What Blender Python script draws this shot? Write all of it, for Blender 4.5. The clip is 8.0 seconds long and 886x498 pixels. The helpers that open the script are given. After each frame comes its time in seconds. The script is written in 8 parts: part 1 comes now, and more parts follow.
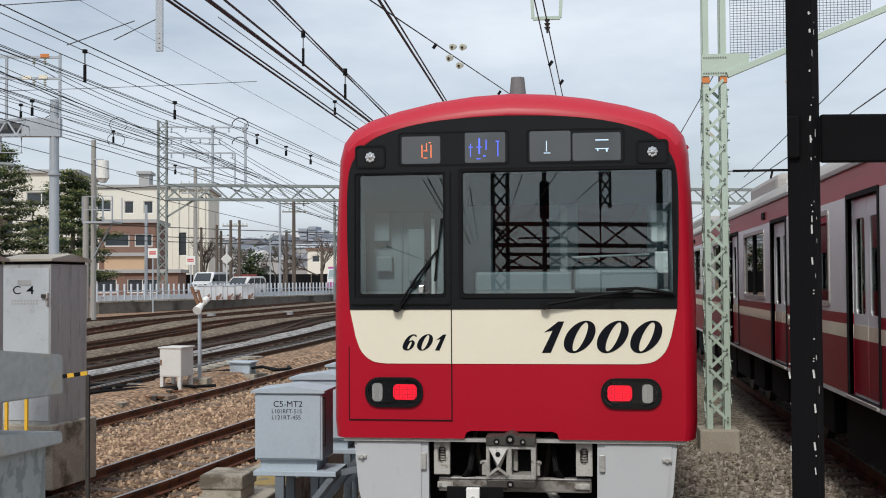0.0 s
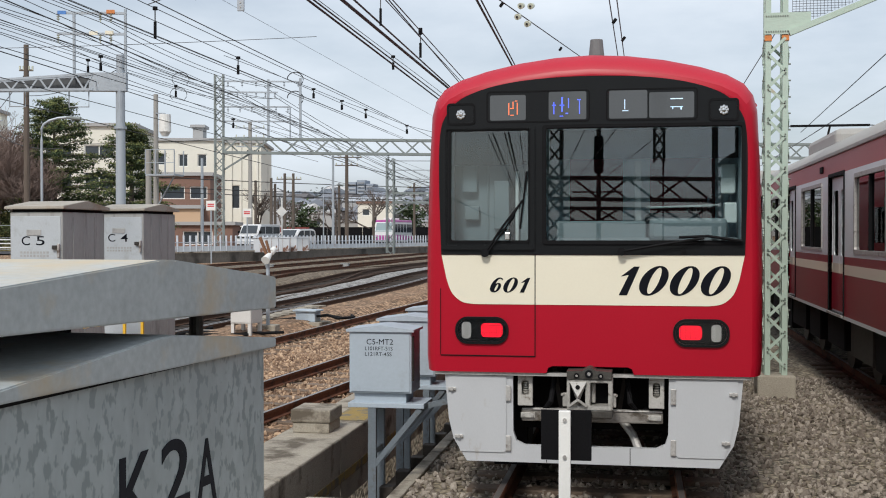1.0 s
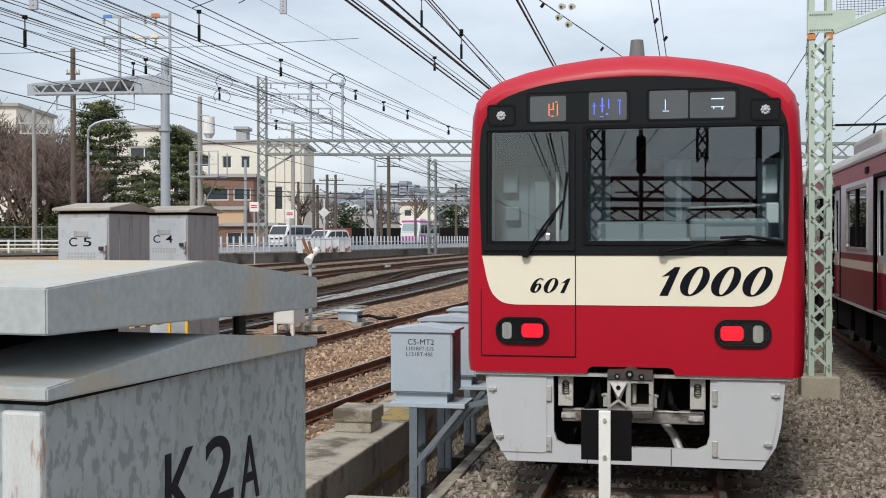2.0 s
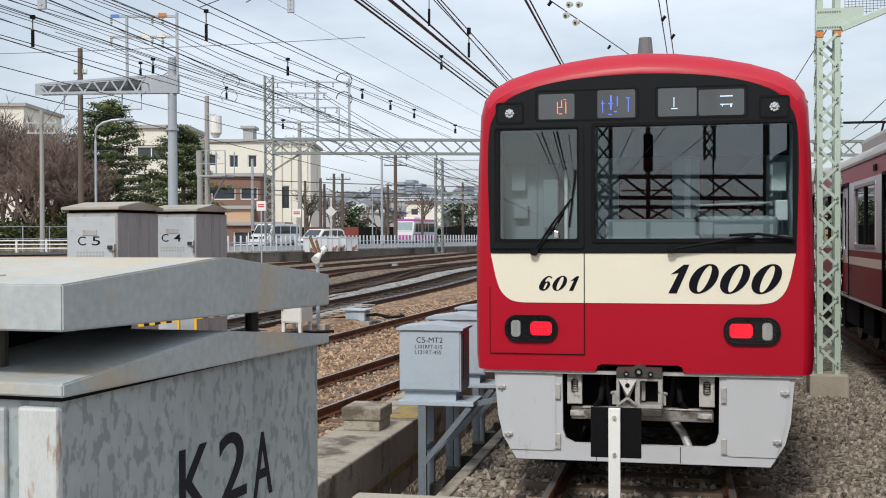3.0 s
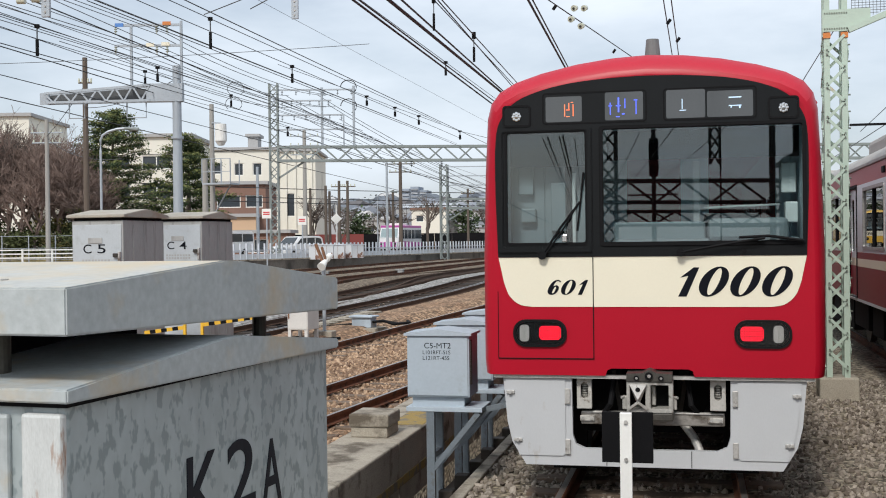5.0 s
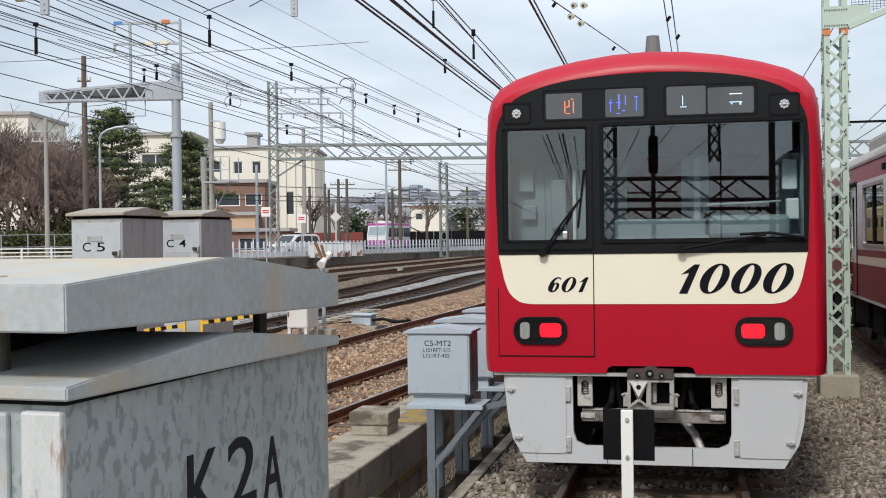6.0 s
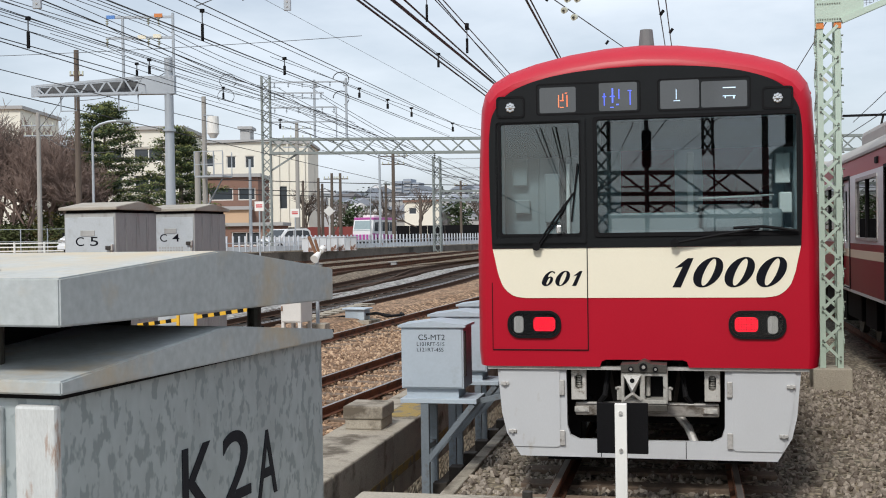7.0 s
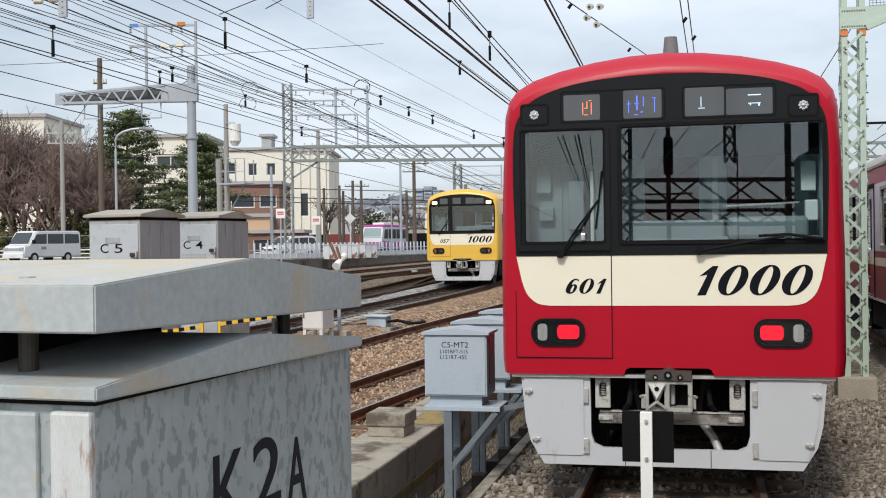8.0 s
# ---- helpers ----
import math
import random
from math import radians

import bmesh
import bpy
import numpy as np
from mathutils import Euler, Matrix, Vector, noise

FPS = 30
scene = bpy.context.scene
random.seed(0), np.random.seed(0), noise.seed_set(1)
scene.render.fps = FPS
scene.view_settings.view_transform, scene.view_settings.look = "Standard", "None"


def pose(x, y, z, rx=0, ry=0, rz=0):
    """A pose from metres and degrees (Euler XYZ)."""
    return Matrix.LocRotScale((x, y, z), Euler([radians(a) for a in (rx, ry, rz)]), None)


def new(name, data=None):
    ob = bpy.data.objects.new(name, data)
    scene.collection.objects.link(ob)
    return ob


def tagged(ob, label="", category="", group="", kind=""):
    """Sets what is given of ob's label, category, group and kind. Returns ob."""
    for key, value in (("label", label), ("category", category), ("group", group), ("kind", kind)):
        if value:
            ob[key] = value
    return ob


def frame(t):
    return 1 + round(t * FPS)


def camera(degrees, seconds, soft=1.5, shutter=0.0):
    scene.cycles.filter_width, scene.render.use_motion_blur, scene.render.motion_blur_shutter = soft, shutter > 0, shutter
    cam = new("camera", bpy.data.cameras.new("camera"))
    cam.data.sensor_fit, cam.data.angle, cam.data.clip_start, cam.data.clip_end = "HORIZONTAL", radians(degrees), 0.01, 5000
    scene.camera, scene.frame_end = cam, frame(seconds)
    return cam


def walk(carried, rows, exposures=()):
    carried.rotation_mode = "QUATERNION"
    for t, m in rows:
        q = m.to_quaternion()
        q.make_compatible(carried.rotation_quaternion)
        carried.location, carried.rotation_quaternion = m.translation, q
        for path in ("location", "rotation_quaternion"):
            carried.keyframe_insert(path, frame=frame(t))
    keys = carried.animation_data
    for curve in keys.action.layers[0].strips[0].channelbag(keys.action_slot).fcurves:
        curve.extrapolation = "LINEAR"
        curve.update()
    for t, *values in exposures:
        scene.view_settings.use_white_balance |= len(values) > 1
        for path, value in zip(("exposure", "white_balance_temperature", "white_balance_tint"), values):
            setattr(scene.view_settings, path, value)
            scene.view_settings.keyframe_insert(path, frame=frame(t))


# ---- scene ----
# ---- camera ----
cam = camera(42.0, 8.0, 1.05)
PATH = [
    (0.0, 0.605, -8.78, 2.2, 91.6, 0.34, 7.28),
    (0.2, 0.405, -8.8, 2.165, 91.09, -0.2, 6.78),
    (0.5, 0.23, -8.925, 2.14, 90.1, -0.2, 6.82),
    (1.0, 0.4, -9.603, 2.146, 89.33, 0.02, 9.64),
    (1.5, 0.421, -9.646, 2.147, 89.39, 0.06, 11.23),
    (3.0, 0.405, -9.66, 2.14, 89.31, 0.22, 12.05),
    (3.5, 0.366, -9.597, 2.131, 89.5, 0.22, 12.17),
    (4.0, 0.377, -9.599, 2.129, 89.58, 0.33, 12.28),
    (4.5, 0.377, -9.601, 2.126, 89.63, 0.56, 12.32),
    (6.0, 0.362, -9.575, 2.118, 89.54, 0.76, 12.28),
    (6.5, 0.363, -9.579, 2.115, 89.39, 0.81, 12.1),
    (7.0, 0.36, -9.577, 2.116, 89.25, 0.82, 11.96),
    (7.5, 0.36, -9.577, 2.114, 89.32, 0.83, 12.07),
    (8.0, 0.332, -9.583, 2.117, 89.63, 0.75, 12.97),
]
walk(cam, [(t, pose(x, y, z, a, b, c)) for t, x, y, z, a, b, c in PATH], [(0.0, -0.16), (1.0, -0.1), (2.5, 0.0), (4.5, 0.02), (8.0, 0.02)])

# ---- light ----
SUN_UP, SUN_AROUND = 47.0, 187.0
world = bpy.data.worlds.new("sky")
scene.world = world
world.use_nodes = True
wn, wl = world.node_tree.nodes, world.node_tree.links
wn.clear()
w_out = wn.new("ShaderNodeOutputWorld")
w_bg = wn.new("ShaderNodeBackground")
w_sky = wn.new("ShaderNodeTexSky")
w_sky.sky_type, w_sky.sun_disc = "NISHITA", False
w_sky.sun_elevation, w_sky.sun_rotation = radians(SUN_UP), radians(SUN_AROUND)
w_sky.air_density, w_sky.dust_density = 1.0, 2.5
w_co = wn.new("ShaderNodeTexCoord")
w_map = wn.new("ShaderNodeMapping")
w_map.inputs["Scale"].default_value = (1.4, 1.4, 4.5)
w_noise = wn.new("ShaderNodeTexNoise")
w_noise.inputs["Scale"].default_value, w_noise.inputs["Detail"].default_value, w_noise.inputs["Roughness"].default_value = 1.7, 7.0, 0.55
w_ramp = wn.new("ShaderNodeValToRGB")
w_ramp.color_ramp.elements[0].position, w_ramp.color_ramp.elements[0].color = 0.32, (0.35, 0.35, 0.35, 1)
w_ramp.color_ramp.elements[1].position, w_ramp.color_ramp.elements[1].color = 0.66, (1.0, 1.0, 1.0, 1)
w_mix = wn.new("ShaderNodeMix")
w_mix.data_type = "RGBA"
w_mix.inputs[7].default_value = (8.25, 9.05, 10.0, 1)
wl.new(w_co.outputs["Generated"], w_map.inputs["Vector"])
wl.new(w_map.outputs["Vector"], w_noise.inputs["Vector"])
wl.new(w_noise.outputs["Fac"], w_ramp.inputs["Fac"])
wl.new(w_ramp.outputs["Color"], w_mix.inputs[0])
wl.new(w_sky.outputs["Color"], w_mix.inputs[6])
wl.new(w_mix.outputs[2], w_bg.inputs["Color"])
w_bg.inputs["Strength"].default_value = 0.107
wl.new(w_bg.outputs["Background"], w_out.inputs["Surface"])
sun = new("sun", bpy.data.lights.new("sun", "SUN"))
sun.data.energy, sun.data.angle, sun.data.color = 2.6, radians(9), (1.0, 0.96, 0.9)
sun.rotation_euler = (radians(90 - SUN_UP), 0, radians(180 - SUN_AROUND))


# ---- materials ----
def mat(name, color, rough=0.6, metal=0.0, spread=0.12, scale=4.0, fine=60.0, bump=0.15, stain=None, stain_at=0.6, stain_scale=1.5, stretch=(1, 1, 1), by_piece=0.0, coat=0.0, alpha=None, glow=None, bump_size=0.01, stain_detail=8.0, stain_soft=0.12, spec=0.5):
    m = bpy.data.materials.new(name)
    m.use_nodes = True
    n, l = m.node_tree.nodes, m.node_tree.links
    b = n["Principled BSDF"]
    b.inputs["Roughness"].default_value, b.inputs["Metallic"].default_value = rough, metal
    b.inputs["Coat Weight"].default_value = coat
    b.inputs["Specular IOR Level"].default_value = spec
    co, mp = n.new("ShaderNodeTexCoord"), n.new("ShaderNodeMapping")
    mp.inputs["Scale"].default_value = stretch
    l.new(co.outputs["Object"], mp.inputs["Vector"])
    big, small = n.new("ShaderNodeTexNoise"), n.new("ShaderNodeTexNoise")
    big.inputs["Scale"].default_value, big.inputs["Detail"].default_value = scale, 5
    small.inputs["Scale"].default_value, small.inputs["Detail"].default_value = fine, 3
    l.new(mp.outputs["Vector"], big.inputs["Vector"])
    l.new(mp.outputs["Vector"], small.inputs["Vector"])
    add = n.new("ShaderNodeMath")
    add.operation = "ADD"
    l.new(big.outputs["Fac"], add.inputs[0])
    l.new(small.outputs["Fac"], add.inputs[1])
    rng = n.new("ShaderNodeMapRange")
    rng.inputs["From Min"].default_value, rng.inputs["From Max"].default_value = 0.6, 1.4
    rng.inputs["To Min"].default_value, rng.inputs["To Max"].default_value = 1 - spread, 1 + spread
    l.new(add.outputs[0], rng.inputs["Value"])
    hsv = n.new("ShaderNodeHueSaturation")
    hsv.inputs["Color"].default_value = (*color, 1)
    value = rng.outputs["Result"]
    if by_piece:
        info, pr = n.new("ShaderNodeObjectInfo"), n.new("ShaderNodeMapRange")
        pr.inputs["To Min"].default_value, pr.inputs["To Max"].default_value = 1 - by_piece, 1 + by_piece
        l.new(info.outputs["Random"], pr.inputs["Value"])
        mul = n.new("ShaderNodeMath")
        mul.operation = "MULTIPLY"
        l.new(value, mul.inputs[0])
        l.new(pr.outputs["Result"], mul.inputs[1])
        value = mul.outputs[0]
    l.new(value, hsv.inputs["Value"])
    out = hsv.outputs["Color"]
    if stain:
        st, ra, mx = n.new("ShaderNodeTexNoise"), n.new("ShaderNodeValToRGB"), n.new("ShaderNodeMix")
        st.inputs["Scale"].default_value, st.inputs["Detail"].default_value, st.inputs["Roughness"].default_value = stain_scale, stain_detail, 0.6
        ra.color_ramp.elements[0].position, ra.color_ramp.elements[1].position = stain_at, stain_at + stain_soft
        mx.data_type = "RGBA"
        mx.inputs[7].default_value = (*stain, 1)
        l.new(mp.outputs["Vector"], st.inputs["Vector"])
        l.new(st.outputs["Fac"], ra.inputs["Fac"])
        l.new(ra.outputs["Color"], mx.inputs[0])
        l.new(out, mx.inputs[6])
        out = mx.outputs[2]
    l.new(out, b.inputs["Base Color"])
    if bump:
        bp = n.new("ShaderNodeBump")
        bp.inputs["Strength"].default_value, bp.inputs["Distance"].default_value = bump, bump_size
        l.new(small.outputs["Fac"], bp.inputs["Height"])
        l.new(bp.outputs["Normal"], b.inputs["Normal"])
    if glow:
        b.inputs["Emission Color"].default_value, b.inputs["Emission Strength"].default_value = (*color, 1), glow
    return m


def pebbles(name, dark, light, size=18.0, rust=None):
    """Loose crushed stone: cells of their own tone, gaps darkened as shade between stones."""
    m = bpy.data.materials.new(name)
    m.use_nodes = True
    n, l = m.node_tree.nodes, m.node_tree.links
    b = n["Principled BSDF"]
    b.inputs["Roughness"].default_value = 0.95
    co, vo, no = n.new("ShaderNodeTexCoord"), n.new("ShaderNodeTexVoronoi"), n.new("ShaderNodeTexNoise")
    vo.inputs["Scale"].default_value = size
    no.inputs["Scale"].default_value, no.inputs["Detail"].default_value = 0.6, 6
    l.new(co.outputs["Object"], vo.inputs["Vector"])
    l.new(co.outputs["Object"], no.inputs["Vector"])
    sep, ra = n.new("ShaderNodeSeparateColor"), n.new("ShaderNodeValToRGB")
    l.new(vo.outputs["Color"], sep.inputs["Color"])
    l.new(sep.outputs[0], ra.inputs["Fac"])
    ra.color_ramp.elements[0].color, ra.color_ramp.elements[1].color = (*dark, 1), (*light, 1)
    # value drops towards cell edges to paint the shade between stones
    gap = n.new("ShaderNodeMapRange")
    gap.inputs["From Min"].default_value, gap.inputs["From Max"].default_value = 0.25, 0.75
    gap.inputs["To Min"].default_value, gap.inputs["To Max"].default_value = 1.1, 0.45
    l.new(vo.outputs["Distance"], gap.inputs["Value"])
    hsv = n.new("ShaderNodeHueSaturation")
    l.new(gap.outputs["Result"], hsv.inputs["Value"])
    mx = n.new("ShaderNodeMix")
    mx.data_type = "RGBA"
    mx.inputs[7].default_value = (*(rust or dark), 1)
    r2 = n.new("ShaderNodeValToRGB")
    r2.color_ramp.elements[0].position, r2.color_ramp.elements[1].position = 0.42, 0.7
    r2.color_ramp.elements[1].color = (0.7, 0.7, 0.7, 1)
    l.new(no.outputs["Fac"], r2.inputs["Fac"])
    l.new(r2.outputs["Color"], mx.inputs[0])
    l.new(ra.outputs["Color"], mx.inputs[6])
    l.new(mx.outputs[2], hsv.inputs["Color"])
    l.new(hsv.outputs["Color"], b.inputs["Base Color"])
    bp = n.new("ShaderNodeBump")
    bp.invert = True
    bp.inputs["Strength"].default_value, bp.inputs["Distance"].default_value = 1.0, 0.03
    l.new(vo.outputs["Distance"], bp.inputs["Height"])
    l.new(bp.outputs["Normal"], b.inputs["Normal"])
    return m


def glass(name, tint=(0.9, 0.95, 0.95), rough=0.0, see=0.85, ior=1.7):
    """Thin window glass: clear straight through, with the surface's mirror gloss over it."""
    m = bpy.data.materials.new(name)
    m.use_nodes = True
    n, l = m.node_tree.nodes, m.node_tree.links
    n.clear()
    o, mx = n.new("ShaderNodeOutputMaterial"), n.new("ShaderNodeMixShader")
    t, g, f = n.new("ShaderNodeBsdfTransparent"), n.new("ShaderNodeBsdfGlossy"), n.new("ShaderNodeFresnel")
    t.inputs["Color"].default_value = (*[c * see for c in tint], 1)
    g.inputs["Roughness"].default_value = rough
    f.inputs["IOR"].default_value = ior
    l.new(f.outputs["Fac"], mx.inputs["Fac"])
    l.new(t.outputs["BSDF"], mx.inputs[1])
    l.new(g.outputs["BSDF"], mx.inputs[2])
    l.new(mx.outputs["Shader"], o.inputs["Surface"])
    return m


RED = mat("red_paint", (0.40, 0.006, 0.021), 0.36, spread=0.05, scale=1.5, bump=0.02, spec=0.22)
# the body red with light from above mixed into the colour
LIT_RED = mat("red_paint_lit_from_above", (0.46, 0.022, 0.042), 0.55, spread=0.06, scale=2, bump=0.03, spec=0.3)
CREAM = mat("cream_paint", (0.80, 0.75, 0.60), 0.3, spread=0.02, scale=2, bump=0.02, coat=0.3)
MASK = mat("black_gloss_paint", (0.008, 0.009, 0.010), 0.3, spread=0.15, scale=3, bump=0.02, spec=0.22)
RUBBER = mat("black_rubber", (0.007, 0.007, 0.008), 0.75, spread=0.2, spec=0.15)
BLACK = mat("underframe_and_shade_black", (0.008, 0.008, 0.009), 0.9, spread=0.3, scale=5, spec=0.15)
INK = mat("black_lettering", (0.007, 0.008, 0.012), 0.6, spread=0.05, bump=0, spec=0.08)
SKIRT = mat("pale_grey_skirt_paint", (0.485, 0.50, 0.515), 0.45, spread=0.04, scale=2, bump=0.03, stain=(0.37, 0.34, 0.30), stain_at=0.66, stain_scale=5, stretch=(1.6, 1.6, 0.7))
STEEL = mat("worn_steel", (0.46, 0.45, 0.43), 0.5, 0.4, spread=0.25, scale=9, stain=(0.15, 0.12, 0.10), stain_at=0.58, stain_scale=8)
DARK_STEEL = mat("dark_greasy_steel", (0.05, 0.046, 0.042), 0.6, 0.3, spread=0.35, scale=12, spec=0.3)
RAIL_RUST = mat("rusty_rail_side", (0.13, 0.055, 0.032), 0.85, spread=0.3, scale=3, fine=40, stain=(0.055, 0.032, 0.024), stain_at=0.5, stain_scale=4, spec=0.2)
RAIL_TOP = mat("polished_rail_head", (0.36, 0.33, 0.31), 0.35, 0.8, spread=0.2, scale=3)
RAIL_DARK = mat("dark_main_line_rail", (0.085, 0.05, 0.034), 0.8, spread=0.3, scale=3, spec=0.2)
CHANNEL_DARK = mat("dark_channel_brown", (0.035, 0.028, 0.022), 0.8, spread=0.4, scale=3, fine=25, bump=0.4)
SLEEPER_DARK = mat("oily_timber_sleeper", (0.05, 0.036, 0.028), 0.9, spread=0.4, scale=3, fine=25, bump=0.4, by_piece=0.3)
SLEEPER = mat("weathered_timber_sleeper", (0.165, 0.12, 0.088), 0.9, spread=0.35, scale=3, fine=25, bump=0.5, by_piece=0.25)
CONCRETE = mat("aged_concrete", (0.36, 0.325, 0.265), 0.95, spread=0.28, scale=2.2, fine=55, bump=0.7, stain=(0.12, 0.10, 0.075), stain_at=0.50, stain_scale=2.6, stain_soft=0.14)
WALL_DARK = mat("stained_concrete_wall", (0.135, 0.125, 0.11), 0.9, spread=0.3, scale=0.9, fine=8, bump=0.3, stain=(0.05, 0.047, 0.04), stain_at=0.52, stain_scale=0.5)
MOSS = mat("yellow_faded_marking", (0.34, 0.24, 0.07), 0.9, spread=0.3, scale=6, stain=(0.17, 0.15, 0.115), stain_at=0.46, stain_scale=6)
GALV = mat("galvanised_sheet", (0.38, 0.43, 0.445), 0.45, 0.2, spread=0.14, scale=3.5, fine=22, bump=0.05, stain=(0.255, 0.30, 0.31), stain_at=0.52, stain_scale=27, stretch=(1.0, 1.0, 0.6), stain_detail=2.5, stain_soft=0.07)
GALV_LIGHT = mat("weathered_galvanised_lid", (0.42, 0.455, 0.465), 0.6, 0.15, spread=0.16, scale=5, fine=40, bump=0.1, stain=(0.50, 0.40, 0.26), stain_at=0.535, stain_scale=3.2, stain_soft=0.2)
STAND_GREY = mat("dull_galvanised_stand", (0.17, 0.20, 0.225), 0.55, 0.2, spread=0.15, scale=4, stain=(0.12, 0.11, 0.10), stain_at=0.58, stain_scale=6)
LID_TOP = mat("pale_ochre_lid_top", (0.47, 0.48, 0.46), 0.75, 0.05, spread=0.14, scale=4, fine=40, bump=0.1, stain=(0.56, 0.47, 0.33), stain_at=0.44, stain_scale=2.2, stain_soft=0.2)
BOX_BLUE = mat("pale_blue_grey_paint", (0.40, 0.47, 0.53), 0.5, spread=0.06, scale=2, fine=40, bump=0.05, stain=(0.33, 0.37, 0.40), stain_at=0.6, stain_scale=3)
CAB_GREY = mat("weathered_cabinet_grey", (0.36, 0.365, 0.36), 0.65, 0.0, spread=0.12, scale=2, fine=25, stain=(0.27, 0.27, 0.26), stain_at=0.54, stain_scale=3, stretch=(3, 3, 0.6))
CAB_WHITE = mat("chalky_white_cabinet_paint", (0.62, 0.61, 0.58), 0.7, spread=0.08, scale=3, stain=(0.34, 0.25, 0.18), stain_at=0.64, stain_scale=5)
MAST_GREEN = mat("pale_green_mast_paint", (0.42, 0.52, 0.44), 0.55, spread=0.08, scale=2, stain=(0.38, 0.27, 0.16), stain_at=0.66, stain_scale=5)
ORANGE = mat("orange_mark_paint", (0.60, 0.20, 0.05), 0.6, spread=0.1)
MAST_GREY = mat("galvanised_mast", (0.40, 0.44, 0.48), 0.5, 0.25, spread=0.08, scale=2)
LATTICE = mat("grey_green_lattice_steel", (0.22, 0.25, 0.245), 0.6, 0.1, spread=0.15, scale=1)
WOOD_POLE = mat("tarred_timber_pole", (0.115, 0.092, 0.075), 0.9, spread=0.3, scale=1.5, stretch=(4, 4, 0.5))
CONC_POLE = mat("concrete_pole", (0.33, 0.32, 0.30), 0.85, spread=0.1, scale=1)
WIRE = mat("black_cable", (0.02, 0.02, 0.022), 0.6, spread=0.1, bump=0)
WIRE_GREY = mat("bare_grey_wire", (0.10, 0.105, 0.11), 0.5, 0.4, spread=0.1, bump=0)
PORCELAIN = mat("cream_porcelain", (0.55, 0.57, 0.46), 0.3, spread=0.05, bump=0)
WHITE = mat("white_paint", (0.78, 0.78, 0.75), 0.5, spread=0.03, scale=2, bump=0.03)
POST_BLACK = mat("chipped_black_paint", (0.004, 0.004, 0.005), 0.75, spread=0.2, scale=20, spec=0.1, stain=(0.40, 0.40, 0.38), stain_at=0.70, stain_scale=45, stretch=(1, 1, 0.45))
FENCE_WHITE = mat("blue_white_fence_paint", (0.55, 0.60, 0.66), 0.55, spread=0.1, scale=0.8, bump=0)
RUST_PANEL = mat("rust_streaked_cabinet_paint", (0.60, 0.63, 0.66), 0.55, spread=0.08, scale=2, stain=(0.20, 0.10, 0.065), stain_at=0.54, stain_scale=2.6, stain_soft=0.06, stretch=(1, 1, 0.7))
FENCE_PANEL = mat("pale_fence_panel", (0.62, 0.66, 0.70), 0.5, spread=0.05, stain=(0.30, 0.14, 0.09), stain_at=0.585, stain_scale=2.2)
ASPHALT = mat("asphalt", (0.055, 0.055, 0.058), 0.9, spread=0.15, scale=0.4, fine=30)
SILVER = mat("brushed_stainless_side", (0.76, 0.80, 0.82), 0.40, 0.2, spread=0.05, scale=1, fine=12, bump=0.02, stretch=(1, 0.15, 6))
MAROON = mat("dusty_maroon_paint", (0.26, 0.012, 0.026), 0.4, spread=0.08, scale=1, spec=0.35)
MAROON_TOP = mat("faded_red_band", (0.42, 0.09, 0.10), 0.45, spread=0.08, scale=1)
ROOF_GREY = mat("dusty_train_roof", (0.36, 0.35, 0.33), 0.7, spread=0.12, scale=1)
YELLOW = mat("yellow_paint", (0.74, 0.45, 0.06), 0.35, spread=0.04, scale=1.5, bump=0.02, coat=0.4)
CAB_IN = mat("pale_blue_cab_lining", (0.70, 0.80, 0.84), 0.7, spread=0.08)
DESK = mat("grey_driving_desk", (0.20, 0.22, 0.23), 0.6, spread=0.08)
GLASS = glass("windscreen_glass", (0.84, 0.94, 0.97), 0.0, 0.92, 1.85)
SIDE_GLASS = glass("tinted_side_glass", (0.30, 0.34, 0.33))
LENS = glass("lamp_lens_glass", (0.95, 0.95, 0.95), 0.0, 1.0, 1.25)
TAIL_RED = mat("lit_red_tail_lamp", (0.92, 0.006, 0.03), 0.4, spread=0.0, bump=0, glow=0.95)
LAMP_WARM = mat("lit_warm_headlamp", (1.0, 0.72, 0.35), 0.4, spread=0.0, bump=0, glow=2.0)
LED_RED = mat("lit_orange_led", (1.0, 0.22, 0.08), 0.5, spread=0, bump=0, glow=0.7)
LED_BLUE = mat("lit_blue_led", (0.10, 0.16, 1.0), 0.5, spread=0, bump=0, glow=0.8)
LED_WHITE = mat("lit_white_led", (0.6, 0.8, 1.0), 0.5, spread=0, bump=0, glow=0.5)
# black glass raised to grey, the sky's reflection put into the base colour
DISPLAY = mat("display_face_with_sky_grey", (0.085, 0.092, 0.097), 0.06, spread=0.05, bump=0)
REFLECTOR = mat("chrome_reflector", (0.75, 0.75, 0.74), 0.2, 1.0, spread=0.05, bump=0)
BALLAST = pebbles("grey_brown_ballast", (0.085, 0.073, 0.054), (0.47, 0.41, 0.31), 17, (0.24, 0.185, 0.115))
BALLAST_RUST = pebbles("rust_brown_ballast", (0.12, 0.07, 0.04), (0.56, 0.37, 0.23), 11, (0.30, 0.17, 0.095))
BALLAST_PALE = pebbles("pale_new_ballast", (0.20, 0.19, 0.18), (0.50, 0.49, 0.47), 9, (0.28, 0.26, 0.24))
BALLAST_TAN = pebbles("tan_trodden_ballast", (0.085, 0.062, 0.044), (0.33, 0.26, 0.18), 9, (0.15, 0.11, 0.075))
BALLAST_OILY = pebbles("oily_dark_ballast", (0.010, 0.008, 0.007), (0.055, 0.042, 0.032), 9, (0.022, 0.016, 0.013))
